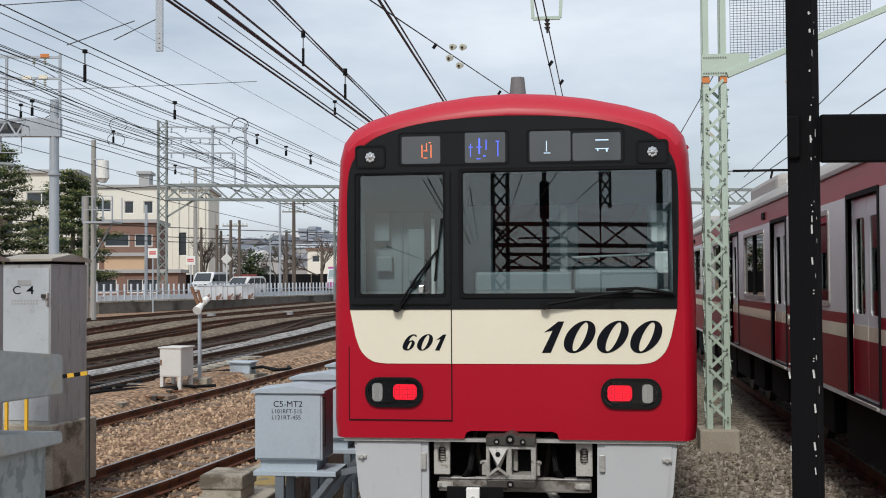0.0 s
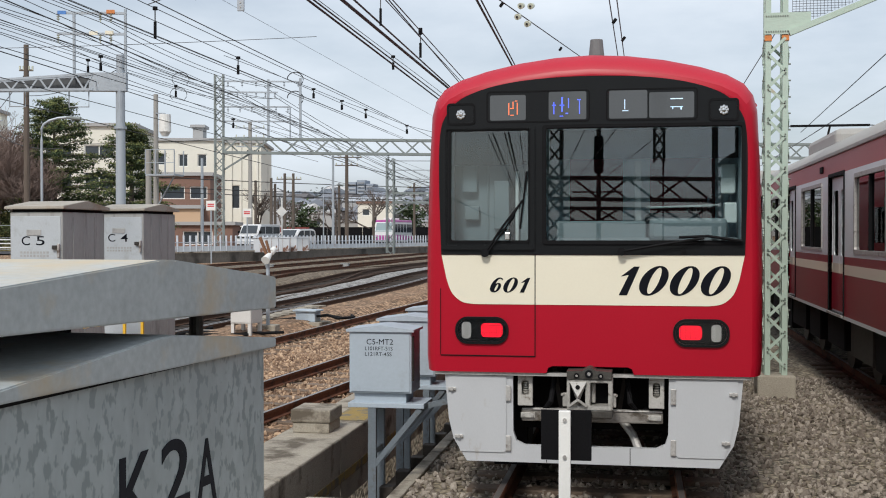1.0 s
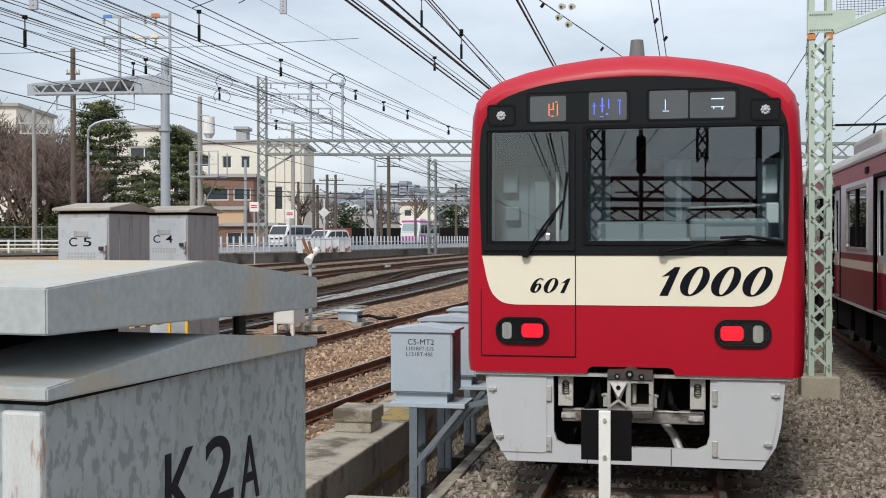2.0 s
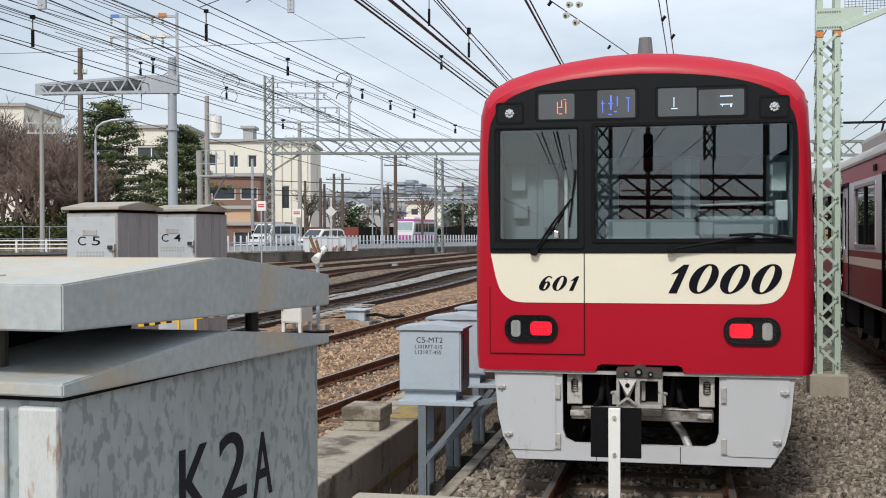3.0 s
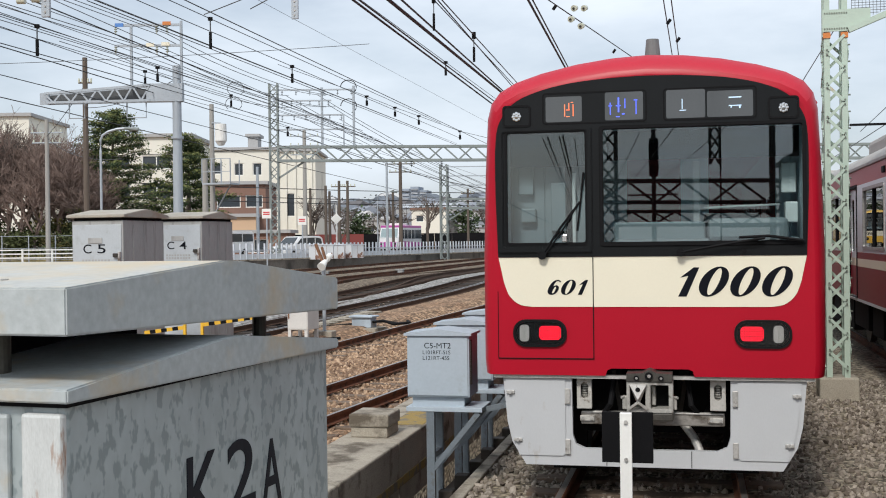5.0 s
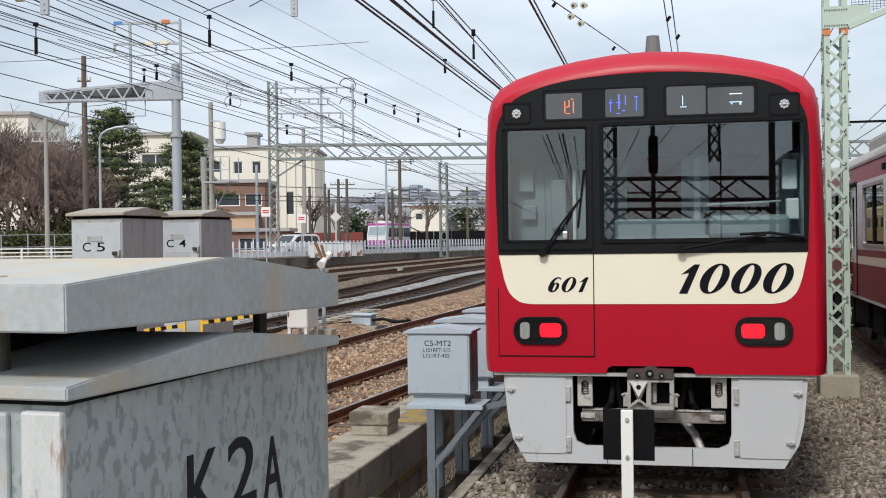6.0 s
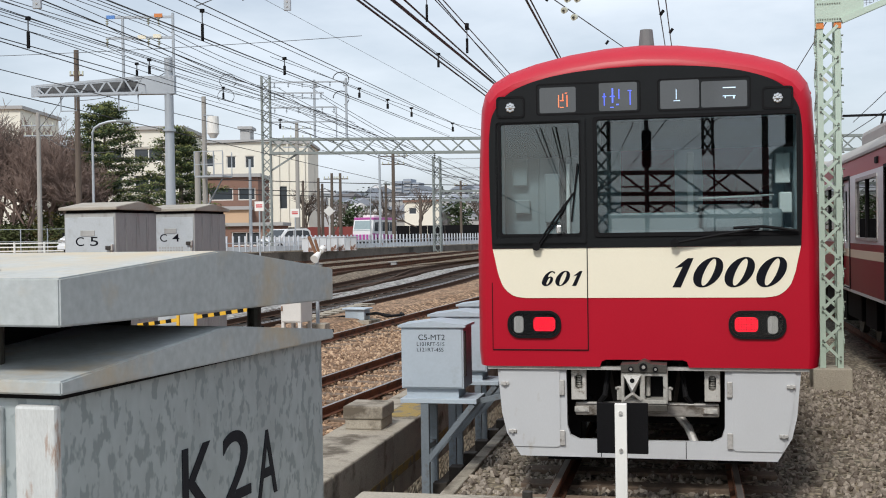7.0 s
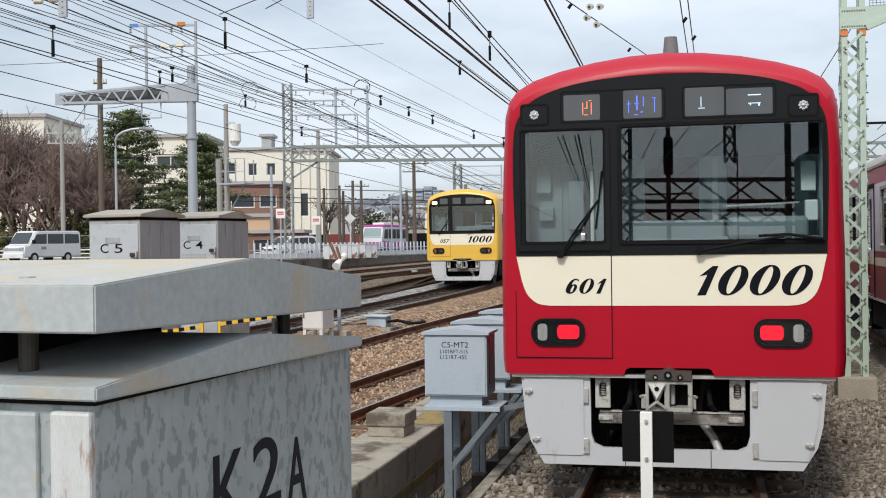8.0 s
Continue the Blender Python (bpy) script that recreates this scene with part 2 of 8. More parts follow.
CREAM_WALL = mat("cream_render_wall", (0.74, 0.72, 0.64), 0.9, spread=0.05, scale=0.2, fine=3, stain=(0.52, 0.50, 0.44), stain_at=0.58, stain_scale=0.15)
BROWN_WALL = mat("brown_brick_wall", (0.22, 0.13, 0.10), 0.9, spread=0.12, scale=0.3, fine=5)
TAN_WALL = mat("tan_render_wall", (0.55, 0.38, 0.25), 0.9, spread=0.06, scale=0.3)
DARK_GLASS = mat("dark_window_glass", (0.05, 0.06, 0.07), 0.15, spread=0.3, scale=0.3, bump=0)
GREY_WALL = mat("grey_render", (0.38, 0.38, 0.38), 0.9, spread=0.1, scale=0.2)
RED_FENCE = mat("dark_red_hoarding", (0.20, 0.045, 0.04), 0.8, spread=0.15, scale=0.5)
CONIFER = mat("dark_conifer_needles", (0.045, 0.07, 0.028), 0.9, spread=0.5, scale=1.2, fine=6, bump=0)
CONIFER_OLIVE = mat("olive_conifer_needles", (0.16, 0.18, 0.06), 0.9, spread=0.45, scale=1.5, fine=6, bump=0)
BARK = mat("bare_grey_brown_bark", (0.125, 0.10, 0.085), 0.95, spread=0.3, scale=2, bump=0)
SHRUB = mat("dull_green_shrub", (0.07, 0.085, 0.03), 0.95, spread=0.45, scale=1.2, fine=5, bump=0)
DRY_GRASS = mat("dry_straw_grass", (0.27, 0.23, 0.11), 0.95, spread=0.35, scale=0.5, fine=4)
CAR_WHITE = mat("white_car_paint", (0.75, 0.76, 0.77), 0.25, spread=0.02, bump=0, coat=0.5)
BUS_PINK = mat("magenta_bus_paint", (0.46, 0.08, 0.34), 0.35, spread=0.04, bump=0, coat=0.3)
TYRE = mat("tyre_rubber", (0.015, 0.015, 0.016), 0.85, spread=0.2)
# distance haze is mixed into the hill, town and tower base colours
HILL = mat("haze_tinted_wooded_hill", (0.075, 0.082, 0.085), 1.0, spread=0.4, scale=0.02, fine=0.25, bump=0)
TOWN = mat("haze_tinted_town_walls", (0.34, 0.36, 0.39), 1.0, spread=0.2, scale=0.05, by_piece=0.3, bump=0)
HAZE_GREY = mat("haze_tinted_tower_blocks", (0.30, 0.34, 0.40), 1.0, spread=0.1, scale=0.1, bump=0)
BLUE_MARK = mat("blue_label", (0.08, 0.22, 0.55), 0.5, bump=0)
SIGN_RED = mat("red_sign_paint", (0.55, 0.04, 0.05), 0.5, bump=0)
HAZARD = mat("yellow_hazard_paint", (0.72, 0.42, 0.03), 0.5, spread=0.08)


# ---- building helpers ----
def part(name, bm, material, parent=None, label="", smooth=False):
    me = bpy.data.meshes.new(name)
    bmesh.ops.recalc_face_normals(bm, faces=bm.faces[:])
    bm.to_mesh(me)
    bm.free()
    me.materials.append(material)
    if smooth:
        for p in me.polygons:
            p.use_smooth = True
    ob = new(name, me)
    ob.parent = parent
    return tagged(ob, label)


def thing(name, label, category, at=None, group="", kind=""):
    ob = new(name)
    ob.empty_display_size = 0.2
    if at is not None:
        ob.matrix_basis = at
    return tagged(ob, label, category, group, kind)


def box(bm, x0, x1, y0, y1, z0, z1, round_by=0.0, m=None):
    c = bmesh.ops.create_cube(bm, size=1.0)["verts"]
    for v in c:
        v.co = Vector((x0 + (v.co.x + 0.5) * (x1 - x0), y0 + (v.co.y + 0.5) * (y1 - y0), z0 + (v.co.z + 0.5) * (z1 - z0)))
    if m is not None:
        bmesh.ops.transform(bm, matrix=m, verts=c)
    if round_by:
        edges = list({e for v in c for e in v.link_edges})
        bmesh.ops.bevel(bm, geom=edges, offset=round_by, segments=2, affect="EDGES", profile=0.5)
    return bm


def tube(bm, a, b, r, seg=10, r2=None):
    a, b = Vector(a), Vector(b)
    d = b - a
    m = Matrix.Translation((a + b) / 2) @ d.to_track_quat("Z", "Y").to_matrix().to_4x4()
    bmesh.ops.create_cone(bm, cap_ends=True, segments=seg, radius1=r, radius2=r if r2 is None else r2, depth=d.length, matrix=m)
    return bm


def bar(bm, a, b, w, t, up=(0, 0, 1)):
    """A flat or square bar of width w and thickness t from a to b."""
    a, b = Vector(a), Vector(b)
    d = (b - a).normalized()
    side = d.cross(Vector(up))
    if side.length < 1e-4:
        side = d.cross(Vector((1, 0, 0)))
    side.normalize()
    top = side.cross(d).normalized()
    vs = [bm.verts.new(p + side * (sx * w / 2) + top * (sz * t / 2)) for p in (a, b) for sx, sz in ((-1, -1), (1, -1), (1, 1), (-1, 1))]
    for f in ((0, 1, 2, 3), (7, 6, 5, 4), (0, 4, 5, 1), (1, 5, 6, 2), (2, 6, 7, 3), (3, 7, 4, 0)):
        bm.faces.new([vs[i] for i in f])
    return bm


def plate(bm, loops, y0, y1, soft_edge=0.0):
    """A plate seen along y: an outer loop of (x, z) and holes, from y0 to y1 deep."""
    for y in (y0, y1):
        edges = []
        for lp in loops:
            vs = [bm.verts.new((x, y, z)) for x, z in lp]
            edges += [bm.edges.new((vs[i], vs[(i + 1) % len(vs)])) for i in range(len(vs))]
        bmesh.ops.triangle_fill(bm, edges=edges, use_beauty=True)
    for lp in loops:
        n = len(lp)
        vs = [[bm.verts.new((x, y, z)) for x, z in lp] for y in (y0, y1)]
        for i in range(n):
            bm.faces.new((vs[0][i], vs[0][(i + 1) % n], vs[1][(i + 1) % n], vs[1][i]))
    bmesh.ops.remove_doubles(bm, verts=bm.verts[:], dist=1e-5)
    if soft_edge:
        bmesh.ops.recalc_face_normals(bm, faces=bm.faces[:])
        rim = [e for e in bm.edges if all(abs(v.co.y - y0) < 1e-6 for v in e.verts) and len(e.link_faces) == 2 and abs(e.link_faces[0].normal.dot(e.link_faces[1].normal)) < 0.5]
        bmesh.ops.bevel(bm, geom=rim, offset=soft_edge, segments=2, affect="EDGES")
    return bm


def curve_through(pts, steps=6, closed=True):
    out, n = [], len(pts)
    P = [Vector((p[0], p[1], 0)) for p in pts]
    for i in range(n if closed else n - 1):
        a, b, c, d = (P[(i + k) % n] if closed else P[min(max(i + k, 0), n - 1)] for k in (-1, 0, 1, 2))
        for s in range(steps):
            t = s / steps
            q = 0.5 * (2 * b + (c - a) * t + (2 * a - 5 * b + 4 * c - d) * t * t + (3 * b - a - 3 * c + d) * t ** 3)
            out.append((q.x, q.y))
    if not closed:
        out.append(tuple(pts[-1][:2]))
    return out


def rounded(x0, x1, z0, z1, r, n=5):
    pts = []
    for cx, cz, a0 in ((x1 - r, z1 - r, 0), (x0 + r, z1 - r, 90), (x0 + r, z0 + r, 180), (x1 - r, z0 + r, 270)):
        for k in range(n + 1):
            a = radians(a0 + 90 * k / n)
            pts.append((cx + r * math.cos(a), cz + r * math.sin(a)))
    return pts


def sweep(bm, pts, r, seg=6):
    """A round cable through the points."""
    pts = [Vector(p) for p in pts]
    rings = []
    for i, p in enumerate(pts):
        d = (pts[min(i + 1, len(pts) - 1)] - pts[max(i - 1, 0)]).normalized()
        s = d.cross(Vector((0, 0, 1)))
        if s.length < 1e-3:
            s = d.cross(Vector((1, 0, 0)))
        s.normalize()
        u = s.cross(d)
        rings.append([bm.verts.new(p + (s * math.cos(2 * math.pi * k / seg) + u * math.sin(2 * math.pi * k / seg)) * r) for k in range(seg)])
    for a, b in zip(rings, rings[1:]):
        for k in range(seg):
            bm.faces.new((a[k], a[(k + 1) % seg], b[(k + 1) % seg], b[k]))
    bm.faces.new(rings[0])
    bm.faces.new(rings[-1])
    return bm


def writing(name, text, size, m, material, parent=None, width=None, lean=0.0, fat=0.0, thick=0.001, label=""):
    """Letters as a mesh, standing upright in the x-z plane and facing -y; left-bottom corner at the origin of m."""
    cu = bpy.data.curves.new(name, "FONT")
    cu.body, cu.size, cu.shear, cu.offset, cu.extrude = text, 1.0, lean, fat, thick
    tmp = bpy.data.objects.new(name, cu)
    scene.collection.objects.link(tmp)
    me = bpy.data.meshes.new_from_object(tmp.evaluated_get(bpy.context.evaluated_depsgraph_get()))
    bpy.data.objects.remove(tmp)
    xs, ys = [v.co.x for v in me.vertices], [v.co.y for v in me.vertices]
    sy = size / (max(ys) - min(ys))
    sx = width / (max(xs) - min(xs)) if width else sy
    x0, y0 = min(xs), min(ys)
    for v in me.vertices:
        v.co = Vector(((v.co.x - x0) * sx, -v.co.z, (v.co.y - y0) * sy))
    me.materials.append(material)
    me.name = name
    ob = new(name, me)
    ob.parent = parent
    ob.matrix_basis = m
    return tagged(ob, label)


def track_z(y):
    return -0.35 + 0.037 * (min(max(y, 6.0), 38.0) - 12.0)


def track_x(c, y):
    """Side shift of the yard tracks, which bend to run straight away from y = 38."""
    if y < 26:
        return c + 0.19 * (y - 20)
    s = min((y - 26) / 14.0, 1.0)
    return c + 1.14 + 0.19 * 14.0 * (s - s * s / 2)


WALL_LINE = [(-33.0, 40.0), (-28.1, 55.8), (-26.2, 62.4), (-23.4, 79.4), (-19.65, 98.6), (-14.5, 122.0)]


def wall_x(y):
    for (xa, ya), (xb, yb) in zip(WALL_LINE, WALL_LINE[1:]):
        if y <= yb:
            return xa + (xb - xa) * (y - ya) / (yb - ya)
    return WALL_LINE[-1][0]


# ---- ground ----
def land(x, y):
    """Height of the yard floor: level by the two trains, sunk beyond the kerb, climbing to the road."""
    own = -0.2
    yard = track_z(y) - 0.215
    s = min(max((-2.9 - x) / 0.3, 0.0), 1.0)
    z = own + (yard - own) * s
    if -2.865 < x < -1.81 and y < 16:
        z = -1.15
    if y > 40 and x < wall_x(y) - (1.2 if y > 58 else 4.2):
        z = 1.0
    hill = min(max((y - 130.0) / 300.0, 0.0), 1.0)
    return z + hill * 3.0


def ground_sheet():
    bm = bmesh.new()
    xs = [-900, -500, -300, -200, -140, -100, -80, -60, -50, -42, -36, -32] + [-28 + i for i in range(0, 25)] + [-3.6, -3.2, -2.88, -2.85, -2.3, -1.84, -1.80, -1.6, -1, 0, 1, 2, 3, 4, 6, 9, 14, 25, 60, 150, 400, 900]
    ys = [-400, -150, -60, -30, -20, -15, -10, -6, -4] + [-3 + i for i in range(0, 34)] + [32 + 3 * i for i in range(0, 18)] + [95, 110, 130, 170, 230, 320, 500, 900]
    grid = []
    for y in ys:
        row = []
        for x in xs:
            rough = 0.02 * noise.noise((x * 0.8, y * 0.8, 0)) if -30 < x < 20 and y < 80 else 0.0
            row.append(bm.verts.new((x, y, land(x, y) + rough)))
        grid.append(row)
    for a, b in zip(grid, grid[1:]):
        for i in range(len(xs) - 1):
            bm.faces.new((a[i], a[i + 1], b[i + 1], b[i]))
    g = part("ground", bm, BALLAST, smooth=True)
    g.data.materials.append(BALLAST_RUST)
    for p in g.data.polygons:
        if p.center.x < -2.9:
            p.material_index = 1
    return tagged(g, "grey and rust-brown crushed stone ballast of a railway yard", "ground", kind="structure")


ground_sheet()


def stones():
    """Loose stones proud of the ballast where the camera comes nearest."""
    rnd = random.Random(5)
    verts, faces = [], []
    shapes = []
    for k in range(8):
        bm = bmesh.new()
        bmesh.ops.create_icosphere(bm, subdivisions=1, radius=1.0)
        for v in bm.verts:
            v.co *= rnd.uniform(0.6, 1.15)
        bm.verts.ensure_lookup_table()
        shapes.append(([v.co.copy() for v in bm.verts], [[v.index for v in f.verts] for f in bm.faces]))
        bm.free()
    def scatter(n, x0, x1, y0, y1, skip, lo, hi):
        for _ in range(n):
            x, y = rnd.uniform(x0, x1), rnd.uniform(y0, y1)
            if skip(x, y):
                continue
            vs, fs = rnd.choice(shapes)
            r = rnd.uniform(lo, hi)
            m = Matrix.LocRotScale((x, y, land(x, y) + r * 0.25), Euler((rnd.uniform(0, 6), rnd.uniform(0, 6), rnd.uniform(0, 6))), (r, r * 0.8, r * 0.6))
            base = len(verts)
            verts.extend([tuple(m @ v) for v in vs])
            faces.extend([[base + i for i in f] for f in fs])
    def settle(material, label):
        me = bpy.data.meshes.new("loose_stone")
        me.from_pydata(verts, [], faces)
        me.materials.append(material)
        tagged(new("loose_stone", me), label, "stones", kind="stuff")
        verts.clear()
        faces.clear()
    scatter(16000, -1.66, 5.4, -2.6, 10.0, lambda x, y: abs(abs(x) - 0.75) < 0.1 or 2.1 < x < 2.65 and 7.6 < y < 8.3, 0.02, 0.05)
    settle(STONE_MIX, "loose grey and brown crushed stones lying on the ballast")
    scatter(17000, -10.0, -3.3, 4.0, 28.0, lambda x, y: False, 0.022, 0.06)
    settle(STONE_RUST, "loose rust-stained crushed stones lying between the sidings")


def stone_mix(name, low, high):
    m = mat(name, (0.24, 0.20, 0.165), 0.95, spread=0.3, scale=6, fine=40, bump=0.3)
    n, l = m.node_tree.nodes, m.node_tree.links
    geo, ra, mx = n.new("ShaderNodeNewGeometry"), n.new("ShaderNodeValToRGB"), n.new("ShaderNodeMix")
    ra.color_ramp.elements[0].color, ra.color_ramp.elements[1].color = (*low, 1), (*high, 1)
    l.new(geo.outputs["Random Per Island"], ra.inputs["Fac"])
    mx.data_type, mx.blend_type = "RGBA", "MIX"
    mx.inputs[0].default_value = 0.85
    b = n["Principled BSDF"]
    l.new(b.inputs["Base Color"].links[0].from_socket, mx.inputs[6])
    l.new(ra.outputs["Color"], mx.inputs[7])
    l.new(mx.outputs[2], b.inputs["Base Color"])
    return m


STONE_MIX = stone_mix("mixed_crushed_stone", (0.09, 0.07, 0.055), (0.42, 0.37, 0.31))
STONE_RUST = stone_mix("rust_stained_stone", (0.13, 0.07, 0.04), (0.62, 0.44, 0.29))
stones()


def rail_bar(bm, line, head_only=False):
    """A rail profile swept along a line of (x, y, z), z being the rail's top."""
    prof = [(-0.032, 0.0), (0.032, 0.0), (0.032, -0.04), (0.009, -0.05), (0.009, -0.12), (0.06, -0.14), (0.06, -0.153), (-0.06, -0.153), (-0.06, -0.14), (-0.009, -0.12), (-0.009, -0.05), (-0.032, -0.04)]
    if head_only:
        prof = [(-0.026, 0.003), (0.026, 0.003), (0.026, 0.0005), (-0.026, 0.0005)]
    rings = []
    for i, p in enumerate(line):
        a, b = line[max(i - 1, 0)], line[min(i + 1, len(line) - 1)]
        d = Vector((b[0] - a[0], b[1] - a[1], 0)).normalized()
        s = Vector((d.y, -d.x, 0))
        rings.append([bm.verts.new(Vector(p) + s * u + Vector((0, 0, w))) for u, w in prof])
    n = len(prof)
    for a, b in zip(rings, rings[1:]):
        for k in range(n):
            bm.faces.new((a[k], a[(k + 1) % n], b[(k + 1) % n], b[k]))
    bm.faces.new(rings[0])
    bm.faces.new(rings[-1])
    return bm


def track(label, lines, sleepers, side, top, group, timber=None):
    t = thing("railway_track", label, "track", group=group, kind="structure")
    for ln in lines:
        r = part("rail", rail_bar(bmesh.new(), ln), side, t)
        part("rail_head", rail_bar(bmesh.new(), ln, True), top, r, "worn bright running surface")
    if sleepers:
        bm = bmesh.new()
        box(bm, -1.15, 1.15, -0.11, 0.11, -0.16, 0.0, 0.012)
        first = part("sleeper", bm, timber or SLEEPER, t)
        first.matrix_basis = sleepers[0]
        for m in sleepers[1:]:
            s = new("sleeper", first.data)
            s.parent, s.matrix_basis = t, m
    return t


def straight(x, y0, y1, z=0.0):
    return [(x, y, z) for y in (y0, (y0 + y1) / 2, y1)]


track("rusty running rails on timber sleepers under the red train", [straight(-0.75, -2.6, 40), straight(0.75, -2.6, 40)], [pose(0, -2.2 + 0.62 * i, -0.158) for i in range(22)], RAIL_RUST, RAIL_TOP, "yard tracks")
track("rusty running rails on timber sleepers under the parked train", [straight(3.85, -8, 60), straight(5.35, -8, 60)], [pose(4.6, -6 + 0.62 * i, -0.158) for i in range(30)], RAIL_RUST, RAIL_TOP, "yard tracks")


def yard_line(c, y0, y1, lift=0.0):
    ys = [y0 + (y1 - y0) * i / 30 for i in range(31)]
    return [(track_x(c, y), y, track_z(y) + lift) for y in ys]


def yard_sleepers(c, y0, y1, step=0.65, sunk=0.0):
    out, y = [], y0
    while y < y1:
        out.append(pose(track_x(c, y), y, track_z(y) - 0.152 - sunk, 0, 0, -10.8 if y < 28 else -5))
        y += step
    return out


track("rusty siding rails on half-buried sleepers beside the kerb", [yard_line(-2.75, 3, 60), yard_line(-4.2, 1, 60)], yard_sleepers(-3.5, 5, 30, 0.65, 0.035), RAIL_RUST, RAIL_TOP, "yard tracks")
track("single rusty rail running through brown ballast", [yard_line(-7.08, 6, 60)], yard_sleepers(-7.6, 9, 34, 0.65, 0.04), RAIL_RUST, RAIL_TOP, "yard tracks")
for c in (-10.75, -13.5):
    track("dark main line rails with guard rails on oily ballast", [yard_line(c - 0.75, 6, 110), yard_line(c + 0.75, 6, 110), yard_line(c + 0.58, 6, 70, -0.01)], yard_sleepers(c, 14, 60, 0.75), RAIL_DARK, RAIL_TOP if c > -12 else RAIL_DARK, "main line tracks", SLEEPER_DARK)
for c in (-17.0, -20.3, -24.0):
    track("rust-brown rails of a main line by the yard wall", [yard_line(c - 0.6, 6, 110), yard_line(c + 0.6, 6, 110)], yard_sleepers(c, 14, 60, 0.75), RAIL_RUST, RAIL_DARK, "main line tracks")


def strip(c0, c1, top, y0, y1, material, label):
    """A low heaped band of ballast between two tracks."""
    bm = bmesh.new()
    rows = []
    for y in range(y0, y1 + 1, 1):
        row = []
        for k, dz in ((0.0, -0.17), (0.2, 0.0), (0.5, 0.02), (0.8, 0.0), (1.0, -0.17)):
            c = c0 + (c1 - c0) * k + 0.08 * noise.noise((y * 0.7, k * 3, c0))
            row.append(bm.verts.new((track_x(c, y), y, track_z(y) + top + dz + 0.03 * noise.noise((y * 0.9, k * 5, c1)))))
        rows.append(row)
    for a, b in zip(rows, rows[1:]):
        for k in range(4):
            bm.faces.new((a[k], a[k + 1], b[k + 1], b[k]))
    tagged(part("ballast_strip", bm, material), label, "ballast", kind="stuff")


for c in (-10.75, -13.5):
    strip(c - 1.35, c + 1.3, -0.185, 12, 90, BALLAST_OILY, "dark oily ballast under the main line rails")
for c in (-17.0, -20.3, -24.0):
    strip(c - 0.95, c + 0.95, -0.185, 12, 90, BALLAST_OILY, "dark oily ballast under the main line rails")
strip(-12.7, -11.55, -0.03, 12, 64, BALLAST_PALE, "pale new crushed stone between two main line tracks")
strip(-16.35, -14.45, -0.05, 12, 90, BALLAST_TAN, "tan trodden ballast between main line tracks")
strip(-19.65, -17.65, -0.03, 12, 90, BALLAST_TAN, "tan trodden ballast between main line tracks")
strip(-23.3, -20.95, -0.02, 12, 90, BALLAST_TAN, "tan trodden ballast between main line tracks")
strip(-9.95, -7.9, -0.05, 10, 60, BALLAST_RUST, "rust-brown heaped ballast beside the main line")
# points and crossings: switch rails from one line to the next
for c0, c1, y0, y1 in ((-11.5, -14.2, 18, 46), (-17.6, -14.3, 22, 58)):
    ln = []
    for i in range(16):
        y = y0 + (y1 - y0) * i / 15
        s = i / 15
        ln.append((track_x(c0 + (c1 - c0) * s * s * (3 - 2 * s), y), y, track_z(y) - 0.005))
    track("curved dark switch rail crossing between main lines", [ln], [], RAIL_DARK, RAIL_DARK, "main line tracks")


# kerb wall, channel and platform
def channel():
    k = thing("retaining_kerb", "old stained concrete retaining kerb beside the siding", "kerb", kind="structure")
    for i in range(9):
        y = -6 + 2.2 * i
        bm = box(bmesh.new(), -3.62, -2.86, y + 0.006, y + 2.194, -1.25, -0.10, 0.02)
        part("kerb_block", bm, CONCRETE, k)
    bm = box(bmesh.new(), -2.857, -2.85, 1.4, 7.5, -0.60, -0.50)
    part("painted_stripe", bm, MOSS, k, "faded yellow stripe")
    for i in range(22):
        y = -1.0 + 0.75 * i
        part("timber_post", box(bmesh.new(), -2.07, -1.93, y, y + 0.16, -1.2, -0.28, 0.01), CHANNEL_DARK, k, "dark timber post in the channel")
    # floor colour is near black to put the recess's shade in
    part("channel_floor", box(bmesh.new(), -2.85, -1.82, -6, 15.9, -1.2, -1.1), CHANNEL_DARK, k, "channel bottom coloured dark for the shade down there")
    bm = box(bmesh.new(), -3.3, -2.88, 4.0, 6.2, -0.098, -0.094)
    part("painted_patch", bm, MOSS, k, "worn yellow patch")
    bm = box(bmesh.new(), -1.805, -1.68, -6, 16, -1.2, -0.17, 0.012)
    tagged(part("ballast_edging", bm, CONCRETE), "narrow concrete edging that holds back the ballast", "kerb", kind="structure")
    b = bmesh.new()
    box(b, -3.49, -3.06, 3.05, 3.55, -0.10, 0.02, 0.015)
    box(b, -3.51, -3.04, 3.03, 3.57, 0.02, 0.17, 0.02)
    tagged(part("concrete_block", b, CONCRETE), "weathered concrete block with a thicker cap on the kerb", "block")
    p = thing("platform_end", "low concrete platform end behind the stop post", "platform", kind="structure")
    part("slab", box(bmesh.new(), -1.55, 3.0, -14, -3.0, -0.4, 0.6, 0.02), CONCRETE, p)
    part("landing", box(bmesh.new(), -6.0, -1.553, -14, -4.9, -0.9, 0.58, 0.02), CONCRETE, p)
    part("bolt", tube(bmesh.new(), (-0.55, -3.06, 0.6), (-0.55, -3.06, 0.64), 0.03, 8), DARK_STEEL, p)


channel()


# ---- the red train ----
HALF = [(1.40, 1.0), (1.412, 1.12), (1.412, 2.0), (1.392, 2.7), (1.368, 3.18), (1.335, 3.31), (1.26, 3.41), (1.12, 3.49), (0.9, 3.56), (0.6, 3.625), (0.3, 3.665), (0.0, 3.68)]


